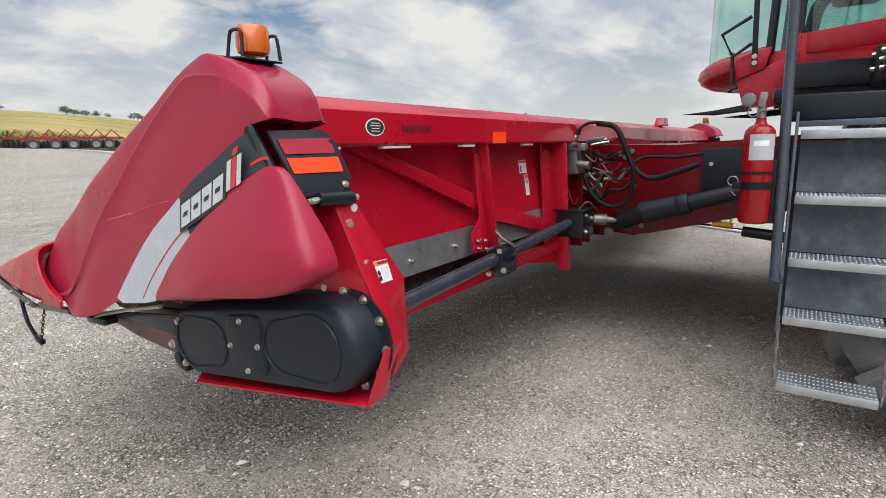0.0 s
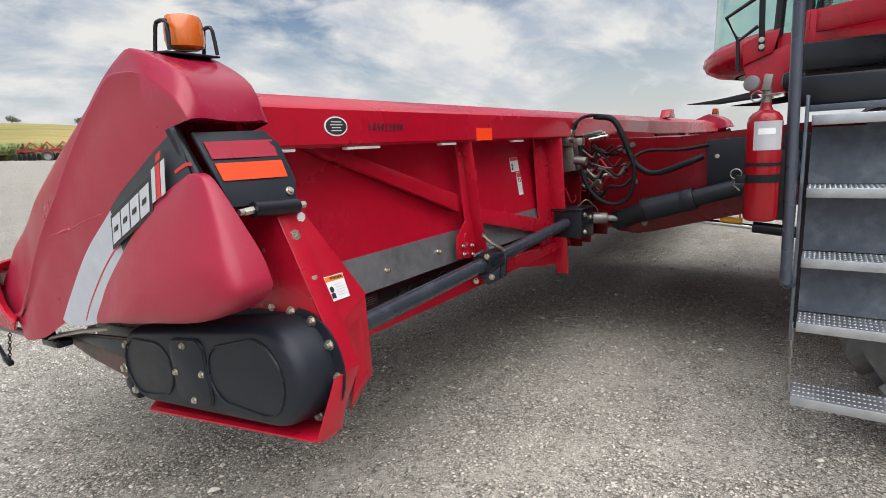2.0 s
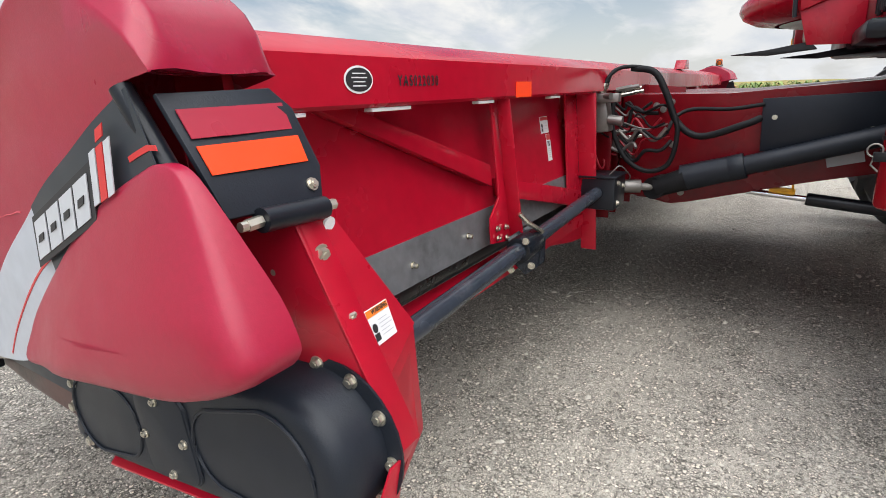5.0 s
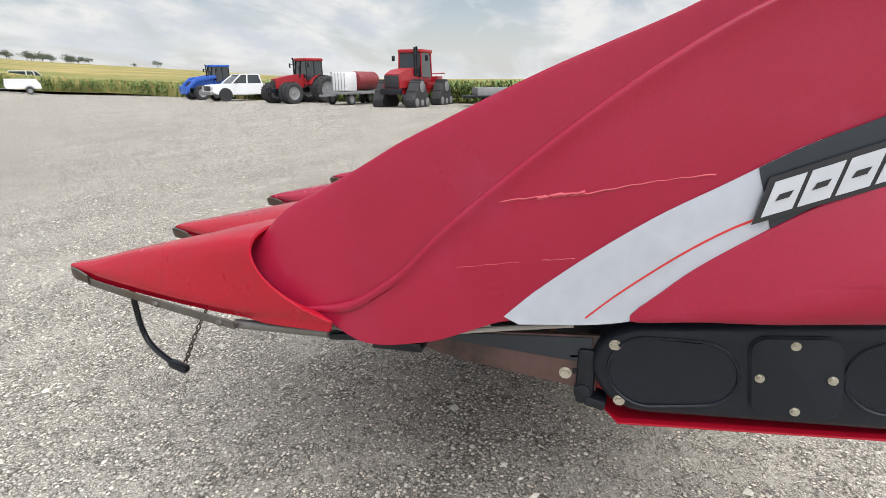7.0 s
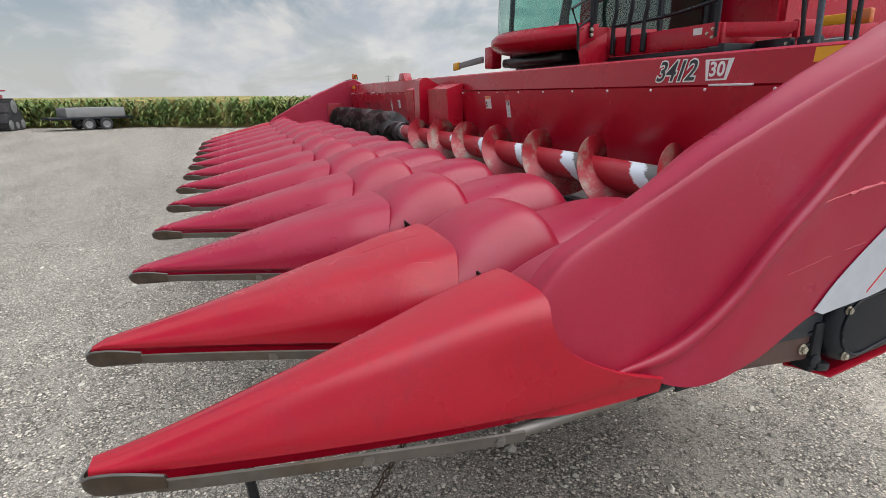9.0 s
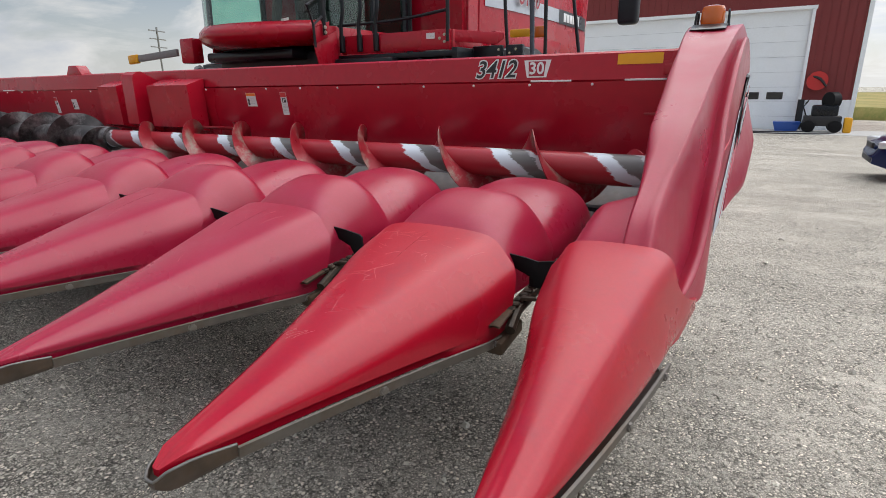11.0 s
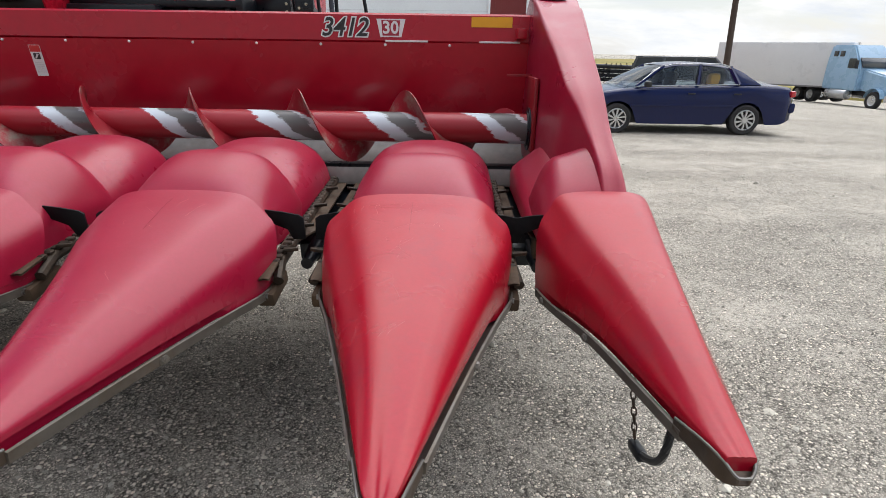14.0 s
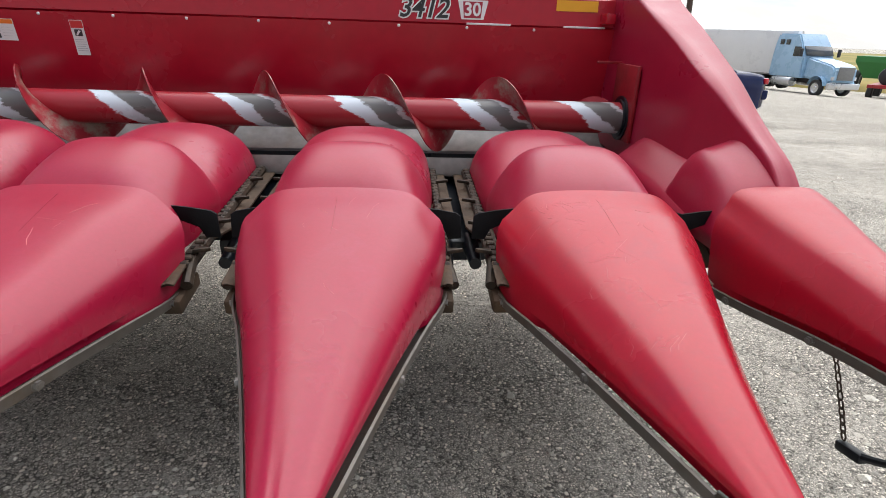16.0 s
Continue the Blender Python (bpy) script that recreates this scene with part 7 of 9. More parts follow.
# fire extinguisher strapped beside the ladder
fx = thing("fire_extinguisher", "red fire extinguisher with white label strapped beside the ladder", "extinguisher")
EX, EY = 1.78, -3.882
M_GAUGE = mat("gauge_grey", (0.20, 0.20, 0.20), 0.3, 0.5, var=0.15)
M_EXT = mat("extinguisher_red", (0.25, 0.004, 0.009), 0.18, var=0.06, spec=0.4)
bm = bmn()
spin(bm, (EX, EY, 1.115), Matrix.Identity(3), [(0, 0.050), (0.006, 0.058), (0.02, 0.062), (0.385, 0.062), (0.405, 0.058), (0.422, 0.045), (0.432, 0.026), (0.445, 0.020), (0.46, 0.020)], 32)
part("cylinder", bm, M_EXT, fx)
bm = bmn()
rings = []
for z in (1.395, 1.505):
    rings.append([Vector((EX + 0.0632 * math.cos(a), EY + 0.0632 * math.sin(a), z)) for a in [radians(150 + 100 * i / 16) for i in range(17)]])
loft(bm, rings)
part("paper_label", bm, M_GREYINK, fx, "faded white instruction label")
bm = bmn()
rings = []
for z in (1.455, 1.478):
    rings.append([Vector((EX + 0.0638 * math.cos(a), EY + 0.0638 * math.sin(a), z)) for a in [radians(165 + 55 * i / 10) for i in range(11)]])
loft(bm, rings)
part("label_field", bm, M_WHITE, fx)
bm = bmn()
cyl(bm, (EX, EY, 1.570), (EX, EY, 1.630), 0.018, n=14)
box(bm, (EX - 0.02, EY - 0.002, 1.650), (0.022, 0.030, 0.062), rot("X", 8), 0.004)
box(bm, (EX - 0.02, EY - 0.025, 1.605), (0.018, 0.075, 0.005), rot("X", -4), 0.002)
tube(bm, [(EX - 0.03, EY + 0.03 + 0.02 * math.cos(a), 1.60 + 0.02 * math.sin(a)) for a in [2 * math.pi * k / 14 for k in range(15)]], 0.003, 6)
part("valve", bm, M_STEEL, fx, angle=30)
bm = bmn()
cyl(bm, (EX - 0.02, EY + 0.048, 1.650), (EX - 0.035, EY + 0.053, 1.652), 0.030, n=20, bevel=0.004)
part("gauge", bm, M_GAUGE, fx)
bm = bmn()
for z in (1.285, 1.340):
    rings = []
    h = 0.016 if z < 1.330 else 0.006
    for a in [radians(60 + 240 * i / 24) for i in range(25)]:
        c, s = math.cos(a), math.sin(a)
        rings.append([Vector((EX + r * c, EY + r * s, zz)) for r, zz in ((0.0625, z - h), (0.0665, z - h), (0.0665, z + h), (0.0625, z + h))])
    loft(bm, rings, True, True)
box(bm, (EX - 0.055, EY + 0.07, 1.285), (0.02, 0.035, 0.03), None, 0.004)
part("strap", bm, M_RUBBER, fx, "black rubber strap")
bm = bmn()
tube(bm, [(EX - 0.06 + 0.0, EY + 0.085 + 0.02 * math.sin(a), 1.305 + 0.02 * math.cos(a)) for a in [2 * math.pi * k / 14 for k in range(15)]], 0.003, 6)
tube(bm, [(EX - 0.06, EY + 0.085, 1.286), (EX - 0.06, EY + 0.09, 1.260), (EX - 0.06, EY + 0.07, 1.240)], 0.003, 6)
part("spring_pin", bm, M_STEEL, fx)
bm = bmn()
box(bm, (EX + 0.055, EY - 0.06, 1.250), (0.03, 0.12, 0.28), None, 0.008)
part("holder", bm, M_BLACKP, fx)

# both scaled by 0.924 about the first camera position, to fit a later view
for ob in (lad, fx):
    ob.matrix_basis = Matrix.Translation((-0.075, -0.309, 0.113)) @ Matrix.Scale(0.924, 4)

# dual front tyres and the axle
def tyre(name, x, y, r, w, parent, lugs=20, rim_m=None):
    """A lugged farm tyre: carcass, chevron bars and a dished rim, axle along x."""
    bm = bmn()
    q = Matrix.Rotation(radians(90), 3, "Y")
    spin(bm, (0, 0, 0), q, [(-w * 0.42, r * 0.56), (-w * 0.5, r * 0.70), (-w * 0.49, r * 0.84), (-w * 0.40, r * 0.925), (0, r * 0.945), (w * 0.40, r * 0.925), (w * 0.49, r * 0.84), (w * 0.5, r * 0.70), (w * 0.42, r * 0.56)], 48, False)
    e = new(name, finish(name, bm, M_TYRE, 40))
    e.parent = parent
    e.location = (x, y, r - 0.03)
    bm = bmn()
    for i in range(lugs):
        for s in (-1, 1):
            a0 = 2 * math.pi * (i + (0.5 if s > 0 else 0)) / lugs
            rings = []
            for k in range(6):
                u = k / 5
                xx = s * w * (-0.02 + 0.53 * u)
                a = a0 + 0.22 * u * u + 0.05 * u
                ro = r * (1.0 - 0.035 * u ** 4 - 0.05 * max(0, u - 0.85) * 3)
                ri = r * (0.93 - 0.03 * u)
                if k == 5:
                    ri = r * 0.80
                hw = 0.026 + 0.016 * (1 - u)
                dd = hw / r
                ring = []
                for (aa, rr) in ((a - dd * 1.25, ri), (a - dd, ro), (a + dd, ro), (a + dd * 1.25, ri)):
                    ring.append(Vector((xx, rr * math.cos(aa), rr * math.sin(aa))))
                rings.append(ring)
            loft(bm, rings, True, True)
    lg = new("tread_block", finish("tread_block", bm, M_TYRE, 25)); lg.parent = e
    tagged(lg, kind="stuff")
    bm = bmn()
    spin(bm, (0, 0, 0), q, [(-w * 0.42, r * 0.57), (-w * 0.40, r * 0.53), (-w * 0.1, r * 0.48), (-w * 0.05, r * 0.15), (0, 0.02)], 32, False)
    rm = new("rim", finish("rim", bm, rim_m or M_RED_DULL, 40)); rm.parent = e
    return e


for x in (2.27, 2.98, 6.14, 6.85):
    tw = tyre("front_wheel", x, -5.06, 0.97, 0.50, combine)
bm = bmn()
cyl(bm, (2.2, -5.06, 0.94), (6.9, -5.06, 0.94), 0.14, n=20)
box(bm, (CX, -5.06, 1.1), (2.3, 0.5, 0.7), None, 0.05)
part("front_axle", bm, M_BLACKP, combine)
# body
bm = bmn()
prof = [(-5.3, 1.55), (-5.3, 3.9), (-9.6, 3.9), (-9.9, 3.0), (-9.75, 2.15), (-9.0, 1.55)]
loft(bm, [[(x, y, z) for y, z in prof] for x in (2.95, 6.2)], True, True)
bmesh.ops.recalc_face_normals(bm, faces=bm.faces)
bmesh.ops.bevel(bm, geom=bm.edges[:], offset=0.05, segments=3, affect="EDGES")
part("body", bm, M_RED, combine, "red sheet metal body with bowed side panels", 40)
bm = bmn()
rings = []
for y, b in ((-5.6, 0.0), (-6.2, 0.08), (-7.5, 0.14), (-9.0, 0.12), (-9.6, 0.04)):
    rings.append([Vector((2.94 - b * k, y, z)) for z, k in ((1.75, 0.2), (1.95, 0.8), (2.2, 1.0), (2.6, 1.0), (3.0, 0.8), (3.6, 0.2))])
loft(bm, rings)
part("side_panel", bm, M_RED, combine, "bowed red side panel", 60)
bm = bmn()
rings = []
for y, b in ((-5.7, 0.015), (-6.2, 0.085), (-7.5, 0.145), (-9.0, 0.125), (-9.5, 0.055)):
    rings.append([Vector((2.932 - b, y, z)) for z in (2.42, 2.60)])
loft(bm, rings)
strp = part("side_stripe", bm, M_SILVER, combine, "silver and charcoal sticker stripe")
bm = bmn()
rings = []
for y, b in ((-7.9, 0.139), (-9.0, 0.128), (-9.45, 0.064)):
    rings.append([Vector((2.928 - b, y, z)) for z in (2.41, 2.61)])
loft(bm, rings)
part("dark_stripe", bm, M_DARKDEC, strp)
for i in range(4):
    bm = bmn()
    box(bm, (2.785, -8.15 - i * 0.14, 2.51), (0.01, 0.11, 0.12), rot("Z", -1), 0.002)
    part("emblem_block", bm, M_WHITE, strp)
for i in range(2):
    bm = bmn()
    box(bm, (2.788, -8.74 - i * 0.09, 2.51), (0.01, 0.05, 0.15), rot("Z", -1), 0.002)
    part("emblem_bar", bm, M_WHITE, strp)
lettering("8120", frame_on((2.80, -6.75, 2.62), (0, -1, 0), (0, 0, 1)), 0.36, M_WHITE, strp, "number_outline", 0.012, 0.2, 0.004)
lettering("8120", frame_on((2.795, -6.75, 2.62), (0, -1, 0), (0, 0, 1)), 0.36, M_REDREF, strp, "number", 0.0, 0.2, 0.006)
bm = bmn()
rail_pts = [(1.0, -4.25, 2.62), (0.93, -4.1, 2.55), (0.90, -4.02, 2.42)]
tube(bm, [(2.0, -4.6, 2.9), (1.4, -4.3, 2.85)] + rail_pts, 0.014, 8, 3)
part("mirror_arm", bm, M_BLACKP, combine)
bm = bmn()
box(bm, (0.875, -4.0, 2.17), (0.15, 0.09, 0.46), rot("Z", -12), 0.03, 3)
part("mirror", bm, M_BLACK, combine, "black wing mirror housing seen from its back")
bm = bmn()
spin(bm, (2.9, -4.55, 1.85), Matrix.Rotation(radians(90), 3, "Y"), [(-0.1, 0.05), (-0.08, 0.07), (0.08, 0.07), (0.1, 0.05)], 16)
part("exhaust_elbow", bm, M_STEEL, combine)


# ---- far things: yard vehicles, building, field ----
M_BLUE = mat("blue_paint", (0.03, 0.10, 0.42), 0.35, var=0.1)
M_WPAINT = mat("white_paint", (0.75, 0.76, 0.77), 0.35, var=0.05, coat=0.3)
M_NAVY = mat("navy_car_paint", (0.004, 0.010, 0.062), 0.16, 0.0, var=0.06, coat=0.0, rvar=0.04, spec=0.35)
M_FARRED = mat("tractor_red", (0.30, 0.012, 0.018), 0.4, var=0.12)
M_GREYM = mat("weathered_grey", (0.22, 0.22, 0.22), 0.6, 0.2, var=0.25)
M_ALU = mat("wheel_alloy", (0.6, 0.61, 0.62), 0.3, 0.8, var=0.1)
M_TANKW = mat("white_tank", (0.7, 0.7, 0.7), 0.5, var=0.08)
M_PALEBLUE = mat("pale_blue_paint", (0.30, 0.48, 0.66), 0.3, var=0.06, coat=0.4)
M_REDLAMP = mat("red_lamp", (0.5, 0.01, 0.02), 0.15, var=0.05, coat=0.5)
M_LAMP = mat("lamp_glass", (0.65, 0.66, 0.68), 0.12, 0.3, var=0.05)
M_GREENBOX = mat("green_cabinet", (0.02, 0.04, 0.035), 0.5, var=0.12)
M_CLAD = mat("red_cladding", (0.20, 0.028, 0.030), 0.55, var=0.1)
M_CLADW = mat("white_cladding", (0.86, 0.90, 0.94), 0.5, var=0.05)
M_CLADJ = mat("door_joint", (0.55, 0.58, 0.62), 0.6)
M_CONC = mat("concrete", (0.42, 0.41, 0.39), 0.9, var=0.15, bump=0.002, bscale=30)
M_DGLASS = mat("dark_window", (0.02, 0.025, 0.028), 0.08, 0.0, var=0.05, rvar=0.03, coat=0.5)
M_GREEN = mat("green_paint", (0.03, 0.18, 0.04), 0.4, var=0.1)


M_FARTYRE = mat("dark_tyre", (0.028, 0.028, 0.03), 0.8, var=0.3, bump=0.001, col2=(0.06, 0.055, 0.05), patch=0.3)


def place(x, y, heading, dz=0.0):
    return pose(x, y, land(x, y) + dz, 0, 0, heading)


def wheel(parent, x, y, r, w, rim_m, lugged=False, name="wheel", z=None):
    """Tyre and dished rim on a local y axle."""
    q = Matrix.Rotation(radians(90), 3, "X")
    z = r if z is None else z
    bm = bmn()
    spin(bm, (x, y, z), q, [(-w * 0.40, r * 0.60), (-w * 0.5, r * 0.72), (-w * 0.5, r * 0.90), (-w * 0.40, r * 0.985), (0, r), (w * 0.40, r * 0.985), (w * 0.5, r * 0.90), (w * 0.5, r * 0.72), (w * 0.40, r * 0.60)], 28, False)
    if lugged:
        for i in range(22):
            a = 2 * math.pi * i / 22
            for s in (-1, 1):
                c = Vector((x + r * 0.985 * math.cos(a + 0.07 * s), y + s * w * 0.24, z + r * 0.985 * math.sin(a + 0.07 * s)))
                m = Matrix.Rotation(-a, 3, "Y") @ Matrix.Rotation(s * 0.6, 3, "X")
                box(bm, c, (0.07, w * 0.5, 0.07), m)
    t = part(name, bm, M_FARTYRE, parent, angle=35)
    bm = bmn()
    for s in (-1, 1):
        spin(bm, (x, y, z), q, [(s * w * 0.41, r * 0.61), (s * w * 0.38, r * 0.56), (s * w * 0.25, r * 0.50), (s * w * 0.22, r * 0.22), (s * w * 0.32, r * 0.16), (s * w * 0.32, 0.01)], 24, False)
    part("rim", bm, rim_m, t, angle=35)
    return t


def rect(x0, x1, y0, y1, z):
    return [(x0, y0, z), (x1, y0, z), (x1, y1, z), (x0, y1, z)]


def tractor(name, label, body_m, rear_r, front_r, loader=False, duals=True):
    """A row-crop tractor that faces +x: bonnet, grille, cab with glazing and roof, mudguards, four wheels."""
    t = thing(name, label, "tractor")
    bm = bmn()
    loft(bm, [[(0.35, -0.42, 1.05), (0.35, 0.42, 1.05), (0.35, 0.40, 1.95), (0.35, -0.40, 1.95)], [(1.5, -0.40, 1.0), (1.5, 0.40, 1.0), (1.5, 0.36, 1.85), (1.5, -0.36, 1.85)], [(2.55, -0.36, 1.0), (2.55, 0.36, 1.0), (2.55, 0.30, 1.62), (2.55, -0.30, 1.62)]], True, True)
    part("bonnet", bm, body_m, t, angle=30)
    bm = bmn()
    box(bm, (2.57, 0, 1.28), (0.05, 0.58, 0.50), None, 0.02)
    part("grille", bm, M_INK, t)
    bm = bmn()
    box(bm, (2.72, 0, 0.88), (0.35, 0.7, 0.30), None, 0.05)
    box(bm, (1.2, 0, 0.88), (2.9, 0.45, 0.35), None, 0.05)
    box(bm, (1.95, 0, 0.62), (0.3, 1.6, 0.22), None, 0.04)
    part("chassis", bm, M_BLACKP, t)
    for i in range(3):
        part("front_weight", box(bmn(), (2.95, -0.25 + 0.25 * i, 0.92), (0.18, 0.2, 0.34), None, 0.03), M_BLACKP, t)
    bm = bmn()
    loft(bm, [rect(-1.05, 0.35, -0.72, 0.72, 1.55), rect(-1.0, 0.25, -0.68, 0.68, 2.85)], True, True)
    cab = part("cab", bm, M_DGLASS, t, "dark glazed cab", 20)
    for sx in (-1.03, -0.35, 0.31):
        for sy in (-0.70, 0.70):
            part("cab_post", tube(bmn(), [(sx, sy * 1.02, 1.55), (sx * 0.97, sy * 0.97, 2.87)], 0.04, 6), M_BLACKP, cab)
    bm = bmn()
    box(bm, (-0.35, 0, 2.93), (1.55, 1.5, 0.20), None, 0.07)
    part("cab_roof", bm, body_m, t)
    bm = bmn()
    box(bm, (-0.35, 0, 1.45), (1.5, 1.2, 0.5), None, 0.06)
    part("cab_base", bm, body_m, t)
    part("exhaust_stack", tube(bmn(), [(0.55, -0.5, 1.6), (0.55, -0.5, 2.9), (0.62, -0.5, 3.05)], 0.06, 8), M_BLACKP, t)
    part("intake_stack", tube(bmn(), [(0.7, 0.45, 1.7), (0.7, 0.45, 2.5)], 0.05, 8), M_BLACKP, t)
    for s in (-1, 1):
        part("mirror_arm", tube(bmn(), [(0.3, s * 0.7, 2.6), (0.45, s * 1.15, 2.65)], 0.02, 6), M_BLACKP, t)
        part("mirror", box(bmn(), (0.45, s * 1.18, 2.55), (0.05, 0.18, 0.3), None, 0.02), M_BLACKP, t)
        bm = bmn()
        rings = []
        for i in range(9):
            a = radians(20 + 140 * i / 8)
            rings.append([(-0.75 + (rear_r + 0.08) * math.cos(a), s * y, rear_r + (rear_r + 0.08) * math.sin(a)) for y in (0.62, 1.10)])
        loft(bm, rings)
        part("mudguard", bm, body_m, t)
        wheel(t, -0.75, s * 0.98, rear_r, 0.46, M_GREYM, True, "rear_wheel")
        if duals:
            wheel(t, -0.75, s * 1.55, rear_r, 0.46, M_GREYM, True, "dual_wheel")
            wheel(t, 1.95, s * 1.45, front_r, 0.40, M_GREYM, True, "front_dual")
        wheel(t, 1.95, s * 0.90, front_r, 0.42, M_GREYM, True, "front_wheel")
    if loader:
        for s in (-0.62, 0.62):
            bm = bmn()
            plate(bm, [(0.2, s, 1.95), (0.45, s, 2.15), (2.2, s, 1.9), (3.1, s, 1.15), (3.25, s, 0.65), (3.0, s, 0.62), (2.85, s, 1.05), (2.0, s, 1.6), (0.5, s, 1.8)], (0, 0.12, 0), 0.01)
            part("loader_arm", bm, body_m, t)
        bm = bmn()
        box(bm, (3.15, 0, 0.85), (0.12, 1.3, 0.7), None, 0.02)
        part("loader_frame", bm, body_m, t)
    return t


def put_thing(t, m):
    t.matrix_basis = m
    return t


put_thing(tractor("tractor", "blue loader tractor parked at the edge of the cornfield", M_BLUE, 0.85, 0.62, True, False), place(36.9, 31.4, 160) @ Matrix.Scale(0.90, 4))
put_thing(tractor("tractor", "red row-crop tractor on dual tyres parked on gravel", M_FARRED, 0.92, 0.70), place(32.7, 20.0, 156) @ Matrix.Scale(0.97, 4))


def track_tractor():
    """Articulated tractor on four triangular rubber tracks, facing +x."""
    t = thing("track_tractor", "large red articulated tractor on four rubber tracks", "tractor")
    bm = bmn()
    loft(bm, [[(0.5, -0.62, 1.25), (0.5, 0.62, 1.25), (0.5, 0.58, 2.30), (0.5, -0.58, 2.30)], [(2.0, -0.62, 1.15), (2.0, 0.62, 1.15), (2.0, 0.55, 2.15), (2.0, -0.55, 2.15)], [(2.9, -0.58, 1.1), (2.9, 0.58, 1.1), (2.9, 0.45, 1.90), (2.9, -0.45, 1.90)]], True, True)
    part("bonnet", bm, M_FARRED, t, angle=30)
    part("grille", box(bmn(), (2.93, 0, 1.48), (0.06, 0.95, 0.70), None, 0.03), M_INK, t)
    part("bumper", box(bmn(), (3.0, 0, 0.92), (0.4, 1.3, 0.35), None, 0.05), M_BLACKP, t)
    bm = bmn()
    box(bm, (0.6, 0, 0.95), (4.4, 0.9, 0.4), None, 0.05)
    box(bm, (-1.9, 0, 1.15), (2.6, 0.9, 0.5), None, 0.06)
    part("chassis", bm, M_FARRED, t)
    bm = bmn()
    loft(bm, [rect(-1.0, 0.55, -0.80, 0.80, 1.75), rect(-0.95, 0.42, -0.74, 0.74, 3.18)], True, True)
    cab = part("cab", bm, M_DGLASS, t, "dark glazed cab", 20)
    for sx in (-0.98, 0.5):
        for sy in (-0.78, 0.78):
            part("cab_post", tube(bmn(), [(sx, sy * 1.02, 1.75), (sx * 0.93, sy * 0.96, 3.2)], 0.05, 6), M_FARRED, cab)
    part("cab_roof", box(bmn(), (-0.28, 0, 3.27), (1.7, 1.65, 0.22), None, 0.08), M_FARRED, t)
    part("cab_base", box(bmn(), (-0.3, 0, 1.6), (1.7, 1.4, 0.4), None, 0.05), M_FARRED, t)
    part("exhaust_stack", tube(bmn(), [(0.75, 0.62, 1.8), (0.75, 0.62, 3.3), (0.83, 0.62, 3.5)], 0.08, 8), M_BLACKP, t)
    part("intake_stack", tube(bmn(), [(1.05, 0.62, 1.8), (1.05, 0.62, 3.45)], 0.09, 8), M_BLACKP, t)
    for s in (-1, 1):
        part("mirror", box(bmn(), (0.5, s * 1.15, 2.85), (0.06, 0.2, 0.32), None, 0.02), M_BLACKP, t)
        for cx in (1.75, -2.0):
            bm = bmn()
            prof = []
            for px, pz, r, a0, a1 in ((cx - 0.72, 0.30, 0.30, 150, 270), (cx + 0.72, 0.30, 0.30, 270, 390), (cx, 1.18, 0.40, 30, 150)):
                for i in range(7):
                    a = radians(a0 + (a1 - a0) * i / 6)
                    prof.append((px + r * math.cos(a), pz + r * math.sin(a)))
            loft(bm, [[(x, s * y, z) for x, z in prof] for y in (0.72, 1.42)], True, True)
            tr = part("rubber_track", bm, M_FARTYRE, t, angle=40)
            for px, pz, r in ((cx - 0.72, 0.30, 0.24), (cx + 0.72, 0.30, 0.24), (cx, 1.18, 0.33), (cx, 0.26, 0.18)):
                part("track_wheel", cyl(bmn(), (px, s * 1.42, pz), (px, s * 1.46, pz), r, n=18, bevel=0.02), M_GREYM, tr)
            for i in range(len(prof)):
                a, b = prof[i], prof[(i + 1) % len(prof)]
                part("track_cleat", box(bmn(), ((a[0] + b[0]) / 2, s * 1.07, (a[1] + b[1]) / 2), (0.07, 0.70, 0.07)), M_FARTYRE, tr)
    part("rear_frame", box(bmn(), (-2.9, 0, 1.5), (0.9, 1.1, 0.6), None, 0.05), M_FARRED, t)
    part("rear_bar", tube(bmn(), [(-1.4, 0.7, 1.95), (-3.3, 0.7, 2.0)], 0.04, 6), M_FARRED, t)
    return t


put_thing(track_tractor(), place(30.2, 10.8, 176) @ Matrix.Scale(0.95, 4))

# tank wagon
w = thing("tank_wagon", "flat wagon with white and rusty red spray tanks", "wagon")
bm = bmn()
box(bm, (0, 0, 0.72), (4.6, 2.0, 0.16), None, 0.02)
box(bm, (2.9, 0, 0.6), (1.4, 0.12, 0.12))
part("deck", bm, M_GREYM, w)
tk = part("white_tank", box(bmn(), (1.3, 0, 1.40), (1.15, 1.1, 1.15), None, 0.10), M_TANKW, w)
for i in range(5):
    part("cage_bar", tube(bmn(), [(0.70 + i * 0.3, -0.57, 0.85), (0.70 + i * 0.3, -0.57, 1.98)], 0.02, 5), M_GREYM, tk)
    part("cage_bar", tube(bmn(), [(1.89, -0.5 + i * 0.25, 0.85), (1.89, -0.5 + i * 0.25, 1.98)], 0.02, 5), M_GREYM, tk)
part("red_tank", cyl(bmn(), (-1.6, 0, 1.45), (0.4, 0, 1.45), 0.58, n=24, bevel=0.1), M_CLAD, w, "rusty red steel tank")
part("hopper", box(bmn(), (-1.9, -0.7, 1.2), (0.7, 0.5, 0.9), None, 0.05), M_GREYM, w)
for x, y in ((1.7, -0.8), (1.7, 0.8), (-1.5, -0.9), (-1.5, 0.9), (-2.1, -0.9), (-2.1, 0.9)):
    wheel(w, x, y, 0.36, 0.22, M_GREYM)
put_thing(w, place(31.6, 15.3, 168))
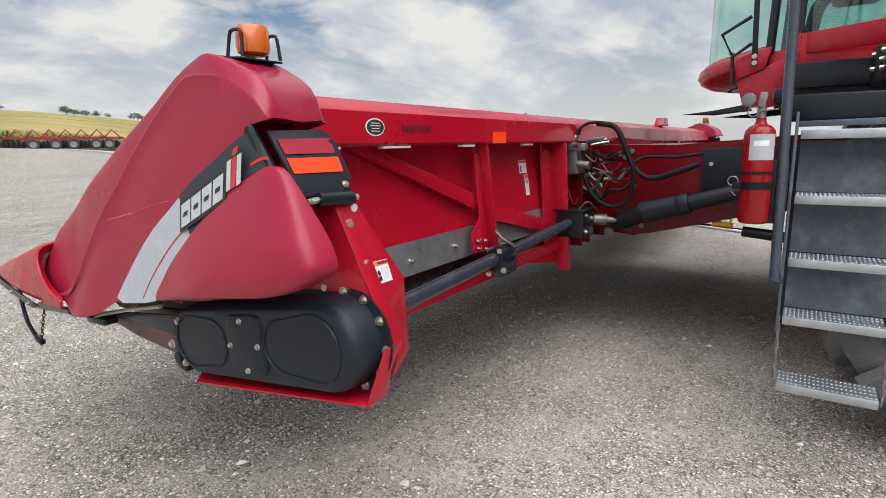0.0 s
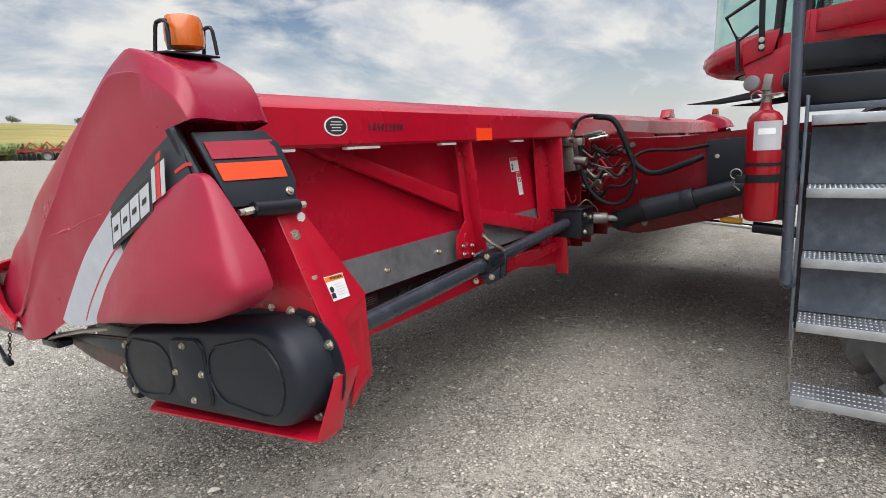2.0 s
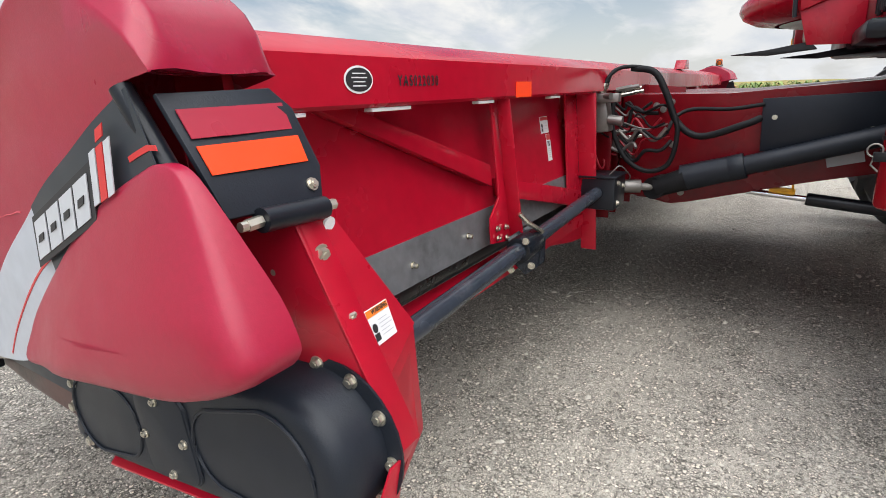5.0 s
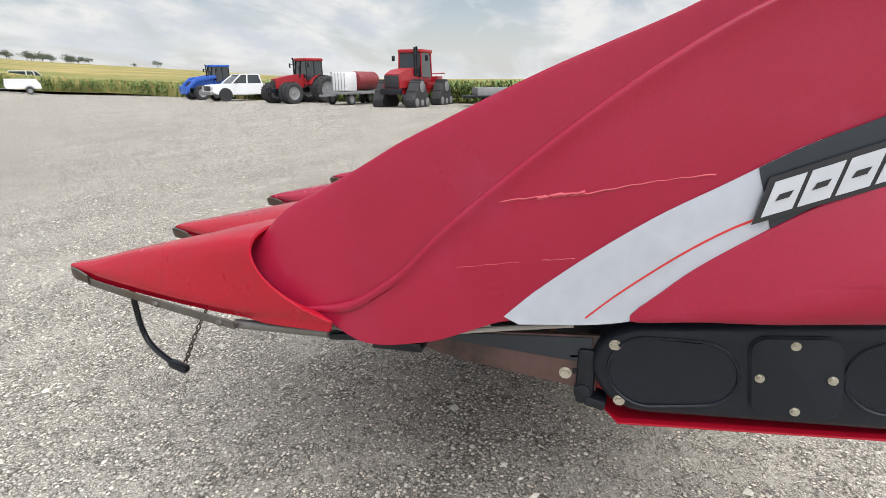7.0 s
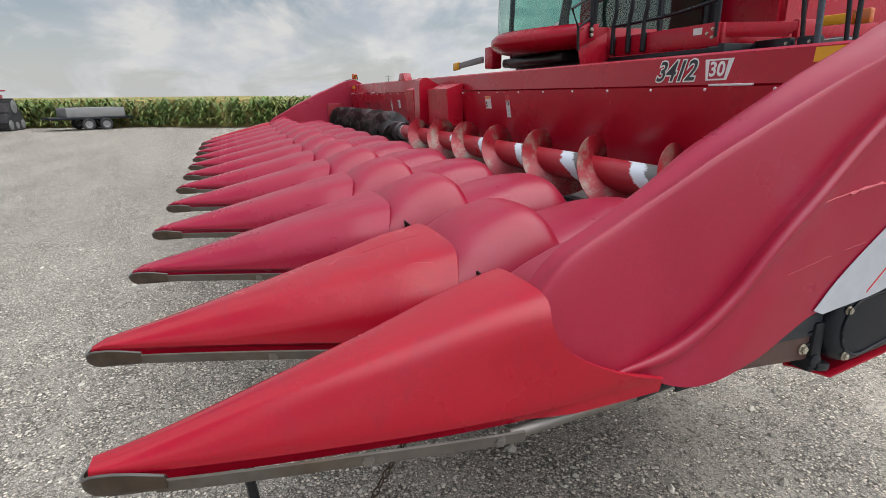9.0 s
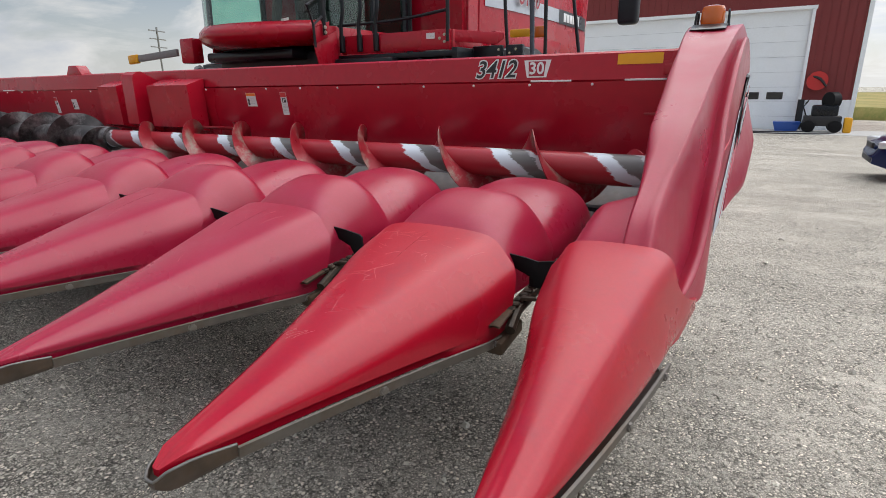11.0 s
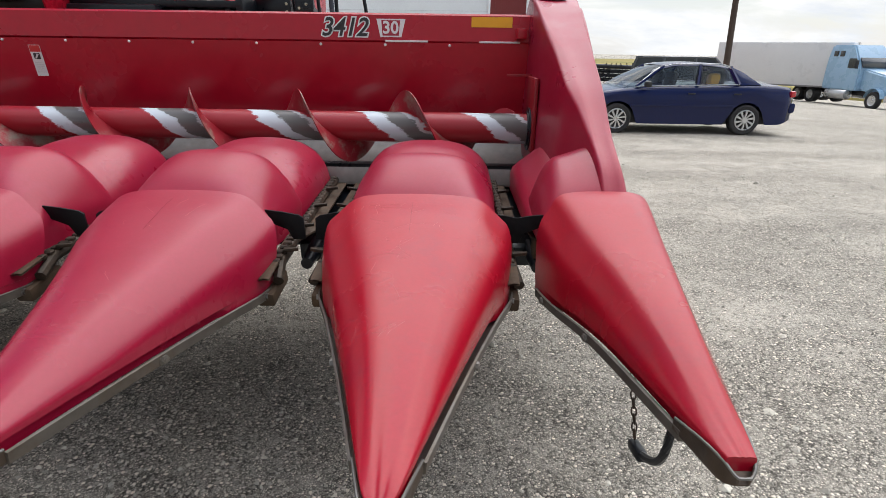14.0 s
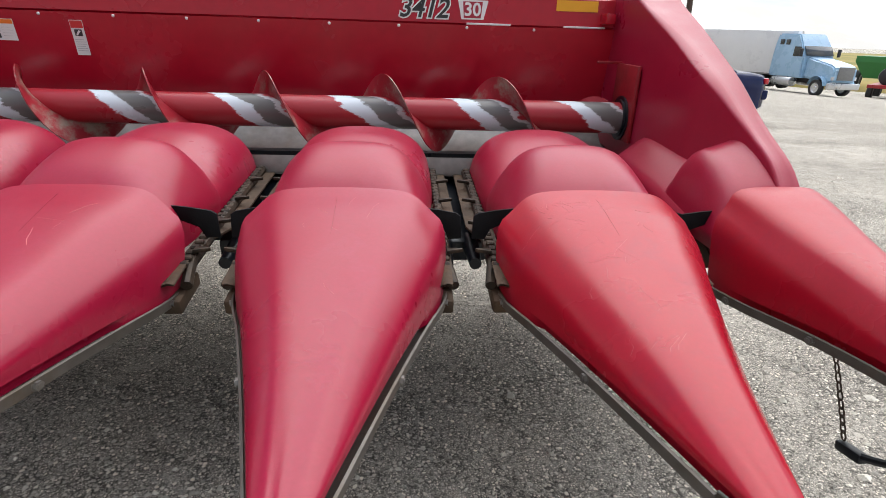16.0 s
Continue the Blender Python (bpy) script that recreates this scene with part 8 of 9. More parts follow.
# box trailer
w = thing("box_trailer", "weathered grey open box trailer by the corn", "trailer")
part("box_body", box(bmn(), (0, 0, 0.98), (3.0, 1.8, 0.52), None, 0.03), M_GREYM, w)
part("deck", box(bmn(), (0.2, 0, 0.66), (4.2, 1.9, 0.12), None, 0.02), M_BLACKP, w)
for x in (-0.4, 0.5):
    for y in (-0.95, 0.95):
        wheel(w, x, y, 0.33, 0.2, M_GREYM)
put_thing(w, place(31.0, 5.9, 118) @ Matrix.Scale(0.85, 4))


def pickup(label):
    """Four-door pickup, facing +x."""
    t = thing("pickup_truck", label, "pickup")
    bm = bmn()
    prof = [(-2.8, 0.62), (-2.82, 1.15), (-0.95, 1.18), (-0.9, 1.22), (1.15, 1.22), (2.55, 1.12), (2.75, 0.95), (2.78, 0.55), (2.2, 0.42), (-2.5, 0.45)]
    loft(bm, [[(x, y * (0.97 if z < 0.6 else 1.0), z) for x, z in prof] for y in (-0.97, 0.97)], True, True)
    bmesh.ops.recalc_face_normals(bm, faces=bm.faces)
    bmesh.ops.bevel(bm, geom=bm.edges[:], offset=0.05, segments=2, affect="EDGES")
    part("body", bm, M_WPAINT, t)
    bm = bmn()
    loft(bm, [rect(-0.95, 1.35, -0.90, 0.90, 1.20), rect(-0.80, 0.55, -0.76, 0.76, 1.82)], True, True)
    g = part("glasshouse", bm, M_DGLASS, t, angle=20)
    part("roof", box(bmn(), (-0.12, 0, 1.84), (1.5, 1.54, 0.07), None, 0.03), M_WPAINT, t)
    for sx, tx in ((-0.93, -0.80), (0.2, 0.1), (1.33, 0.55)):
        for s in (-1, 1):
            part("pillar", tube(bmn(), [(sx, s * 0.91, 1.2), (tx, s * 0.77, 1.84)], 0.045, 6), M_WPAINT, g)
    part("grille", box(bmn(), (2.77, 0, 0.88), (0.06, 1.2, 0.34), None, 0.02), M_INK, t)
    part("bumper", box(bmn(), (2.82, 0, 0.55), (0.2, 1.9, 0.22), None, 0.05), M_GREYM, t)
    for s in (-1, 1):
        part("headlamp", box(bmn(), (2.74, s * 0.78, 0.92), (0.1, 0.3, 0.22), None, 0.03), M_LAMP, t)
        part("mirror", box(bmn(), (1.05, s * 1.08, 1.32), (0.1, 0.2, 0.22), None, 0.03), M_INK, t)
        for x in (-1.75, 1.85):
            wheel(t, x, s * 0.86, 0.41, 0.26, M_ALU)
            part("wheel_arch", cyl(bmn(), (x, s * 0.90, 0.44), (x, s * 0.985, 0.44), 0.48, n=20), M_INK, t)
    return t


pk = pickup("white four-door pickup truck parked among the tractors")
put_thing(pk, place(35.0, 27.0, 152) @ Matrix.Scale(1.05, 4))
copy_thing(pk, place(40.5, 59.5, 20) @ Matrix.Scale(1.1, 4))


def sedan():
    """Four-door saloon that faces +x, its body lofted across, with wheel openings, glazing and lamps."""
    t = thing("sedan_car", "dark blue four-door sedan parked on the gravel", "car")
    top = ((-2.40, 0.80), (-2.36, 0.95), (-1.95, 1.02), (-1.55, 1.03), (0.75, 0.97), (1.5, 0.88), (2.05, 0.76), (2.35, 0.62), (2.42, 0.48))
    half = ((-2.42, 0.66), (-2.2, 0.80), (-1.6, 0.87), (0.0, 0.89), (1.4, 0.87), (2.0, 0.80), (2.42, 0.58))
    bm = bmn()
    rings = []
    for i in range(49):
        x = -2.40 + 4.82 * i / 48
        zt, w = curve_at(top, x), curve_at(half, x)
        lo = 0.22 if abs(x) < 2.1 else 0.22 + (abs(x) - 2.1) * 0.3
        for ax in (-1.36, 1.34):
            if abs(x - ax) < 0.375:
                lo = max(lo, 0.30 + math.sqrt(0.375 ** 2 - (x - ax) ** 2))
        lo = min(lo, zt - 0.08)
        side = []
        for s, f in ((1.0, 0.0), (1.0, 0.25), (1.015, 0.55), (1.0, 0.75), (0.965, 0.9), (0.90, 0.985), (0.6, 1.0), (0.0, 1.02)):
            side.append((w * s, lo + (zt - lo) * f))
        rings.append([(x, -y, z) for y, z in side] + [(x, y, z) for y, z in side[-2::-1]])
    loft(bm, rings)
    bm.faces.new([bm.verts.new(q) for q in rings[0]])
    bm.faces.new([bm.verts.new(q) for q in rings[-1]])
    part("body", bm, M_NAVY, t, "", 50)
    part("underbody", box(bmn(), (0, 0, 0.36), (4.3, 1.45, 0.30), None, 0.05), M_INK, t)
    # glasshouse: roof line with pillars and panes set in
    gl = ((-1.75, 0.98), (-1.60, 1.03), (-1.30, 1.215), (-0.95, 1.375), (-0.4, 1.43), (0.1, 1.42), (0.45, 1.35), (0.95, 1.12), (1.22, 0.94))
    bm = bmn()
    rings = []
    for i in range(25):
        x = -1.75 + 2.97 * i / 24
        zt = curve_at(gl, x)
        zb = curve_at(top, x) - 0.03
        zt = max(zt, zb + 0.01)
        f = min(1.0, (zt - zb) / 0.42)
        rings.append([(x, -0.80, zb), (x, -0.80 + 0.20 * f, zt - 0.03 * f), (x, -0.4, zt + 0.01), (x, 0.4, zt + 0.01), (x, 0.80 - 0.20 * f, zt - 0.03 * f), (x, 0.80, zb)])
    loft(bm, rings)
    glz = part("glazing", bm, M_CARGLASS, t, "tinted car glass", 40)
    bm = bmn()
    rings = []
    for i in range(9):
        x = -1.05 + 1.45 * i / 8
        zt = curve_at(gl, x) + 0.012
        rings.append([(x, -0.625, zt - 0.055), (x, -0.58, zt - 0.012), (x, -0.3, zt + 0.008), (x, 0.3, zt + 0.008), (x, 0.58, zt - 0.012), (x, 0.625, zt - 0.055)])
    loft(bm, rings)
    part("roof", bm, M_NAVY, t, "", 50)
    for s in (-1, 1):
        for a, b, r in (((0.98, 0.80, 0.97), (0.40, 0.62, 1.37), 0.030), ((-0.28, 0.83, 1.0), (-0.36, 0.63, 1.40), 0.035), ((-1.12, 0.83, 1.02), (-0.98, 0.62, 1.36), 0.05)):
            part("pillar", tube(bmn(), [(a[0], s * a[1], a[2]), (b[0], s * b[1], b[2])], r, 6), M_NAVY, t)
        bm = bmn()
        plate(bm, [(-0.96, s * 0.635, 1.385), (-1.16, s * 0.835, 1.01), (-1.60, s * 0.815, 1.02), (-1.24, s * 0.66, 1.27)], (0, -s * 0.03, 0), 0.006)
        part("rear_pillar", bm, M_NAVY, t, "", 50)
        part("window_trim", tube(bmn(), [(0.98, s * 0.825, 0.965), (-0.3, s * 0.855, 1.005), (-1.13, s * 0.848, 1.03)], 0.012, 6), M_ALU, t)
        part("window_trim", tube(bmn(), [(0.98, s * 0.81, 0.975), (0.42, s * 0.635, 1.365), (-0.36, s * 0.64, 1.415), (-0.92, s * 0.645, 1.385), (-1.13, s * 0.848, 1.035)], 0.010, 6, 3), M_ALU, t)
        part("mirror", box(bmn(), (0.80, s * 0.97, 1.02), (0.13, 0.18, 0.12), None, 0.04), M_INK, t)
        part("body_moulding", box(bmn(), (0.0, s * 0.905, 0.60), (2.2, 0.015, 0.05), None, 0.006), M_NAVY, t)
        for x in (0.0, -0.95):
            part("door_handle", box(bmn(), (x - 0.15, s * 0.905, 0.84), (0.16, 0.02, 0.03), None, 0.008), M_INK, t)
        part("headlamp", box(bmn(), (2.22, s * 0.58, 0.64), (0.24, 0.34, 0.12), rot("Z", -s * 22), 0.03), M_LAMP, t)
        part("tail_lamp", box(bmn(), (-2.31, s * 0.66, 0.845), (0.12, 0.24, 0.13), rot("Z", s * 14), 0.03), M_REDLAMP, t)
        for x in (-1.36, 1.34):
            tw = wheel(t, x, s * 0.78, 0.315, 0.20, M_INK)
            for k in range(10):
                a = 2 * math.pi * k / 10
                bm = bmn()
                p = [(x + 0.05 * math.cos(a), 0.05 * math.sin(a)), (x + 0.195 * math.cos(a + 0.30), 0.195 * math.sin(a + 0.30)), (x + 0.195 * math.cos(a + 0.52), 0.195 * math.sin(a + 0.52)), (x + 0.06 * math.cos(a + 0.5), 0.06 * math.sin(a + 0.5))]
                plate(bm, [(px, s * 0.885, 0.315 + pz) for px, pz in p], (0, -s * 0.03, 0))
                part("spoke", bm, M_ALU, tw)
            bm = bmn()
            tube(bm, [(x + 0.20 * math.cos(a), s * 0.875, 0.315 + 0.20 * math.sin(a)) for a in [2 * math.pi * k / 24 for k in range(25)]], 0.014, 6)
            cyl(bm, (x, s * 0.86, 0.315), (x, s * 0.895, 0.315), 0.06, n=16)
            part("wheel_cover", bm, M_ALU, tw)
    part("grille", box(bmn(), (2.40, 0, 0.60), (0.05, 0.6, 0.10), None, 0.02), M_INK, t)
    part("lower_intake", box(bmn(), (2.39, 0, 0.36), (0.08, 1.0, 0.10), None, 0.02), M_INK, t)
    part("bumper", box(bmn(), (-2.38, 0, 0.56), (0.14, 1.5, 0.22), None, 0.05), M_NAVY, t)
    for x in (0.25, -0.75):
        for s in (-0.38, 0.38):
            part("seat", box(bmn(), (x - 0.1, s, 0.98), (0.14, 0.46, 0.55), rot("Y", -12), 0.06), M_CABIN, t)
    part("yellow_bag", box(bmn(), (-0.78, 0.45, 1.06), (0.30, 0.28, 0.34), None, 0.09), M_YELLOW, t, "yellow bundle on the back seat")
    return t


put_thing(sedan(), place(-4.12, -11.95, 0.5) @ Matrix.Scale(1.0, 4))


def suv():
    t = thing("suv_car", "dark grey sport utility vehicle parked behind the sedan", "car")
    m_ = mat("dark_grey_paint", (0.06, 0.065, 0.07), 0.3, 0.3, coat=0.5)
    bm = bmn()
    loft(bm, [[(x, y, z) for x, z in ((-2.3, 0.4), (-2.35, 1.05), (1.0, 1.05), (2.3, 0.95), (2.35, 0.4))] for y in (-0.92, 0.92)], True, True)
    part("body", bm, m_, t)
    part("glasshouse", loft(bmn(), [rect(-2.25, 1.2, -0.85, 0.85, 1.04), rect(-2.0, 0.5, -0.72, 0.72, 1.70)], True, True), M_DGLASS, t, angle=20)
    part("roof", box(bmn(), (-0.75, 0, 1.72), (2.6, 1.46, 0.08), None, 0.04), m_, t)
    for s in (-1, 1):
        for a, b in ((-2.2, -1.98), (-1.1, -1.1), (0.0, -0.1), (1.15, 0.5)):
            part("pillar", tube(bmn(), [(a, s * 0.86, 1.04), (b, s * 0.73, 1.71)], 0.05, 6), m_, t)
        for x in (-1.4, 1.45):
            wheel(t, x, s * 0.82, 0.37, 0.24, M_ALU)
    return t


put_thing(suv(), place(-7.9, -19.6, 160))


def semi():
    """Highway tractor with sleeper that faces +x."""
    t = thing("semi_truck", "pale blue highway truck with sleeper cab", "truck")
    bm = bmn()
    prof = [(0.2, 1.05), (0.2, 2.35), (2.35, 1.95), (2.65, 1.75), (2.70, 0.95), (2.2, 0.8)]
    loft(bm, [[(x, y, z) for x, z in prof] for y in (-0.85, 0.85)], True, True)
    bmesh.ops.recalc_face_normals(bm, faces=bm.faces)
    bmesh.ops.bevel(bm, geom=bm.edges[:], offset=0.10, segments=3, affect="EDGES")
    part("bonnet", bm, M_PALEBLUE, t)
    bm = bmn()
    loft(bm, [rect(-2.7, 0.3, -1.15, 1.15, 1.0), rect(-2.7, 0.25, -1.15, 1.15, 2.35), rect(-2.7, -0.15, -1.10, 1.10, 3.05), rect(-2.65, -0.7, -1.0, 1.0, 3.75)], True, True)
    bmesh.ops.recalc_face_normals(bm, faces=bm.faces)
    bmesh.ops.bevel(bm, geom=bm.edges[:], offset=0.08, segments=2, affect="EDGES")
    part("sleeper_cab", bm, M_PALEBLUE, t, angle=30)
    bm = bmn()
    plate(bm, [(0.275, -1.0, 2.40), (0.275, 1.0, 2.40), (-0.08, 1.0, 2.98), (-0.08, -1.0, 2.98)], (0.05, 0, 0.03), 0.01)
    part("windscreen", bm, M_DGLASS, t)
    for s in (-1, 1):
        part("side_window", plate(bmn(), [(0.12, s * 1.152, 2.35), (-0.75, s * 1.152, 2.35), (-0.75, s * 1.15, 2.95), (-0.15, s * 1.15, 2.95)], (0, s * 0.01, 0)), M_DGLASS, t)
        for x in (-1.5, -2.05):
            part("sleeper_window", box(bmn(), (x, s * 1.10, 3.22), (0.36, 0.05, 0.34), None, 0.02), M_DGLASS, t)
        bm = bmn()
        rings = []
        for i in range(9):
            a = radians(10 + 160 * i / 8)
            rings.append([(1.75 + 0.66 * math.cos(a), s * y, 0.55 + 0.70 * math.sin(a)) for y in (0.75, 1.18)])
        loft(bm, rings)
        part("mudguard", bm, M_PALEBLUE, t)
        wheel(t, 1.75, s * 1.0, 0.52, 0.30, M_ALU)
        for x in (-3.6, -4.9):
            wheel(t, x, s * 0.95, 0.52, 0.55, M_ALU)
        part("fuel_tank", cyl(bmn(), (-2.2, s * 0.95, 0.72), (-0.4, s * 0.95, 0.72), 0.32, n=20, bevel=0.04), M_ALU, t)
        part("mirror", box(bmn(), (0.25, s * 1.42, 2.6), (0.12, 0.2, 0.5), None, 0.03), M_INK, t)
        part("headlamp", box(bmn(), (2.62, s * 0.72, 1.15), (0.12, 0.35, 0.22), None, 0.03), M_LAMP, t)
        part("exhaust_stack", tube(bmn(), [(-2.85, s * 0.95, 1.1), (-2.85, s * 0.95, 3.95)], 0.08, 8), M_ALU, t)
    part("grille", box(bmn(), (2.71, 0, 1.45), (0.06, 1.15, 0.80), None, 0.03), M_GREYM, t)
    part("bumper", box(bmn(), (2.72, 0, 0.68), (0.22, 2.3, 0.38), None, 0.06), M_ALU, t)
    part("frame", box(bmn(), (-2.6, 0, 0.85), (6.0, 0.9, 0.3), None, 0.02), M_INK, t)
    return t


TRUCK = place(-26.2, -34.3, 95)
put_thing(semi(), TRUCK @ Matrix.Translation((-1.75, 0, 0)))
tr = thing("box_semi_trailer", "long white box trailer hitched behind the truck", "trailer")
bm = bmn()
box(bm, (-4.25, 0, 2.62), (8.5, 2.55, 2.85), None, 0.04)
part("box_body", bm, M_WPAINT, tr, "scuffed white panelled box")
for x in (-2.6, -4.5):
    part("side_door", box(bmn(), (x, 1.28, 2.35), (1.05, 0.03, 2.2), None, 0.01), M_CLADW, tr)
    part("door_frame", tube(bmn(), [(x - 0.55, 1.29, 1.25), (x - 0.55, 1.29, 3.47), (x + 0.55, 1.29, 3.47), (x + 0.55, 1.29, 1.25)], 0.03, 5), M_GREYM, tr)
part("bottom_rail", box(bmn(), (-4.25, 0, 1.17), (8.5, 2.58, 0.10)), M_GREYM, tr)
part("front_fairing", cyl(bmn(), (0.02, -0.5, 3.5), (0.08, -0.5, 3.5), 0.35, n=18), M_INK, tr)
for x in (-6.4, -7.5):
    for y in (-0.95, 0.95):
        wheel(tr, x, y, 0.5, 0.55, M_ALU)
put_thing(tr, place(-26.5, -38.7, 136))
gw = thing("grain_cart", "green grain cart beside a red trailer with a black tank", "cart")
part("hopper", loft(bmn(), [rect(-1.2, 1.2, -0.8, 0.8, 1.0), rect(-2.4, 2.4, -1.5, 1.5, 2.4), rect(-2.4, 2.4, -1.5, 1.5, 2.9)], True, True), M_GREEN, gw, angle=20)
for y in (-1.4, 1.4):
    wheel(gw, 0, y, 0.8, 0.5, M_GREYM)
put_thing(gw, place(-42.5, -49.5, 40) @ Matrix.Translation((0, 0, 0.6)))
gw = thing("tank_trailer", "red flat trailer carrying a black liquid tank", "trailer")
part("deck", box(bmn(), (0, 0, 1.0), (6.0, 2.2, 0.25), None, 0.03), M_FARRED, gw)
part("tank", cyl(bmn(), (-2.4, 0, 1.75), (2.4, 0, 1.75), 0.68, n=24, bevel=0.15), M_INK, gw)
for x in (-1.6, 1.6):
    for y in (-1.0, 1.0):
        wheel(gw, x, y, 0.5, 0.4, M_GREYM)
put_thing(gw, place(-37.0, -41.5, 40))

# folded camper trailer at the corn's edge
cp = thing("camper_trailer", "white folded camping trailer at the edge of the corn", "trailer")
part("body", loft(bmn(), [[(-1.3, y, 0.45), (1.15, y, 0.45), (1.3, y, 0.7), (1.25, y, 1.15), (-1.05, y, 1.2), (-1.3, y, 0.85)] for y in (-0.95, 0.95)], True, True), M_TANKW, cp, angle=25)
part("lid", box(bmn(), (0.1, 0, 1.22), (2.3, 1.95, 0.14), None, 0.06), M_WPAINT, cp)
part("drawbar", tube(bmn(), [(1.2, 0, 0.5), (2.1, 0, 0.45)], 0.05, 6), M_GREYM, cp)
for y in (-0.98, 0.98):
    wheel(cp, -0.45, y, 0.30, 0.18, M_GREYM)
    part("mudguard", loft(bmn(), [[(-0.45 + r * math.cos(a), y + k, 0.32 + r * math.sin(a)) for k in (-0.1, 0.1)] for r in (0.38,) for a in [math.pi * i / 8 for i in range(9)]]), M_INK, cp)
put_thing(cp, place(33.3, 49.3, 145))

# workshop building
bld = thing("workshop_building", "red metal workshop with a white overhead door", "building")
BX0, BX1, BY, BZ = -2.88, 24.0, -28.2, -0.48
DX0, DX1, DZ = -0.96, 10.6, 4.48
part("wall", plate(bmn(), [(DX1, BY, BZ), (BX1, BY, BZ), (BX1, BY, 7.2), (BX0, BY, 7.2), (BX0, BY, BZ), (DX0, BY, BZ), (DX0, BY, DZ), (DX1, BY, DZ)], (0, -0.2, 0)), M_CLAD, bld, "ribbed red metal cladding")
for i in range(96):
    x = BX0 + 0.1 + i * 0.29
    lo = 0.86 if x < DX0 else (DZ + 0.1 if x < DX1 else BZ)
    if DX0 - 0.04 < x < DX0 + 0.04:
        continue
    part("cladding_rib", box(bmn(), (x, BY + 0.015, (lo + 7.2) / 2), (0.05, 0.03, 7.2 - lo)), M_CLAD, bld)
part("door_panel", box(bmn(), ((DX0 + DX1) / 2, BY - 0.10, (DZ + BZ) / 2), (DX1 - DX0, 0.06, DZ - BZ)), M_CLADW, bld, "white sectional overhead door")
for k in range(1, 8):
    part("door_joint", box(bmn(), ((DX0 + DX1) / 2, BY - 0.066, BZ + k * 0.62), (DX1 - DX0, 0.006, 0.012)), M_CLADJ, bld)
for i in range(12):
    x = -0.05 + i * 0.915
    wn = part("door_window", box(bmn(), (x, BY - 0.06, 1.02), (0.62, 0.03, 0.30), None, 0.01), M_INK, bld)
    part("pane", box(bmn(), (x, BY - 0.042, 1.02), (0.52, 0.01, 0.21)), M_DGLASS, wn)
part("door_trim", box(bmn(), ((DX0 + DX1) / 2, BY + 0.03, DZ + 0.06), (DX1 - DX0 + 0.3, 0.08, 0.14)), M_CLADW, bld)
part("door_trim", box(bmn(), (DX0 - 0.05, BY + 0.03, (0.86 + DZ) / 2), (0.12, 0.08, DZ - 0.86)), M_CLADW, bld)
part("door_post", box(bmn(), (DX0 - 0.12, BY + 0.04, 0.19), (0.24, 0.1, 1.34)), M_INK, bld)
part("wainscot", box(bmn(), ((BX0 + DX0 - 0.24) / 2, BY + 0.02, 0.18), (DX0 - 0.24 - BX0, 0.05, 1.32)), M_CLADW, bld)
part("corner_trim", box(bmn(), (BX0 - 0.02, BY - 0.02, 3.36), (0.16, 0.16, 7.7)), M_CLADW, bld)
part("side_wall", box(bmn(), (BX0 + 0.1, BY - 9, 3.35), (0.2, 17.6, 7.6)), M_CLAD, bld)
part("roof", plate(bmn(), [(BX0 - 0.4, BY + 0.5, 7.1), (BX1, BY + 0.5, 7.1), (BX1, BY - 9, 9.2), (BX0 - 0.4, BY - 9, 9.2)], (0, 0, 0.12)), M_CLADW, bld)
apron = single("concrete_apron", box(bmn(), (3.0, BY + 1.4, BZ + 0.03), (15.5, 2.6, 0.1), None, 0.02), M_CONC, "grey concrete apron before the workshop door", "pavement", kind="structure")
reel = thing("hose_reel", "red hose reel on the workshop wall", "hose reel")
bm = bmn()
q = Matrix.Rotation(radians(90), 3, "X")
spin(bm, (-1.52, BY + 0.30, 1.62), q, [(0.0, 0.38), (0.02, 0.38), (0.03, 0.2), (0.2, 0.2), (0.21, 0.38), (0.23, 0.38)], 24)
part("drum", bm, M_LRED, reel)
part("bracket", box(bmn(), (-1.52, BY + 0.05, 1.62), (0.2, 0.1, 0.5)), M_INK, reel)
part("hose", tube(bmn(), [(-1.20, BY + 0.2, 1.85), (-1.60, BY + 0.34, 1.7), (-1.85, BY + 0.3, 1.4)], 0.05, 6, 3), M_INK, reel)
mc = thing("pressure_washer", "black wheeled pressure washer by the workshop wall", "machine")
GZ = BZ + 0.08
part("frame", box(bmn(), (-1.85, BY + 1.3, GZ + 0.45), (1.3, 0.7, 0.4), None, 0.05), M_INK, mc)
part("engine", box(bmn(), (-1.90, BY + 1.3, GZ + 0.85), (0.9, 0.6, 0.45), None, 0.08), M_BLACKP, mc)
part("hose_drum", cyl(bmn(), (-2.20, BY + 1.2, GZ + 1.25), (-1.95, BY + 1.4, GZ + 1.25), 0.33, n=18), M_RUBBER, mc)
part("handle", tube(bmn(), [(-1.30, BY + 1.3, GZ + 0.6), (-1.15, BY + 1.3, GZ + 1.0), (-1.30, BY + 1.3, GZ + 1.25)], 0.03, 6), M_BLACKP, mc)
for x in (-1.4, -2.3):
    for dy in (0.95, 1.65):
        part("tyre", cyl(bmn(), (x, BY + dy - 0.07, GZ + 0.24), (x, BY + dy + 0.07, GZ + 0.24), 0.24, n=18, bevel=0.03), M_RUBBER, mc)
single("blue_tub", loft(bmn(), [rect(-1.05, -0.25, BY + 0.7, BY + 1.2, GZ), rect(-1.15, -0.15, BY + 0.6, BY + 1.3, GZ + 0.38)], True, True), M_BLUE, "blue plastic tub by the workshop door", "tub")
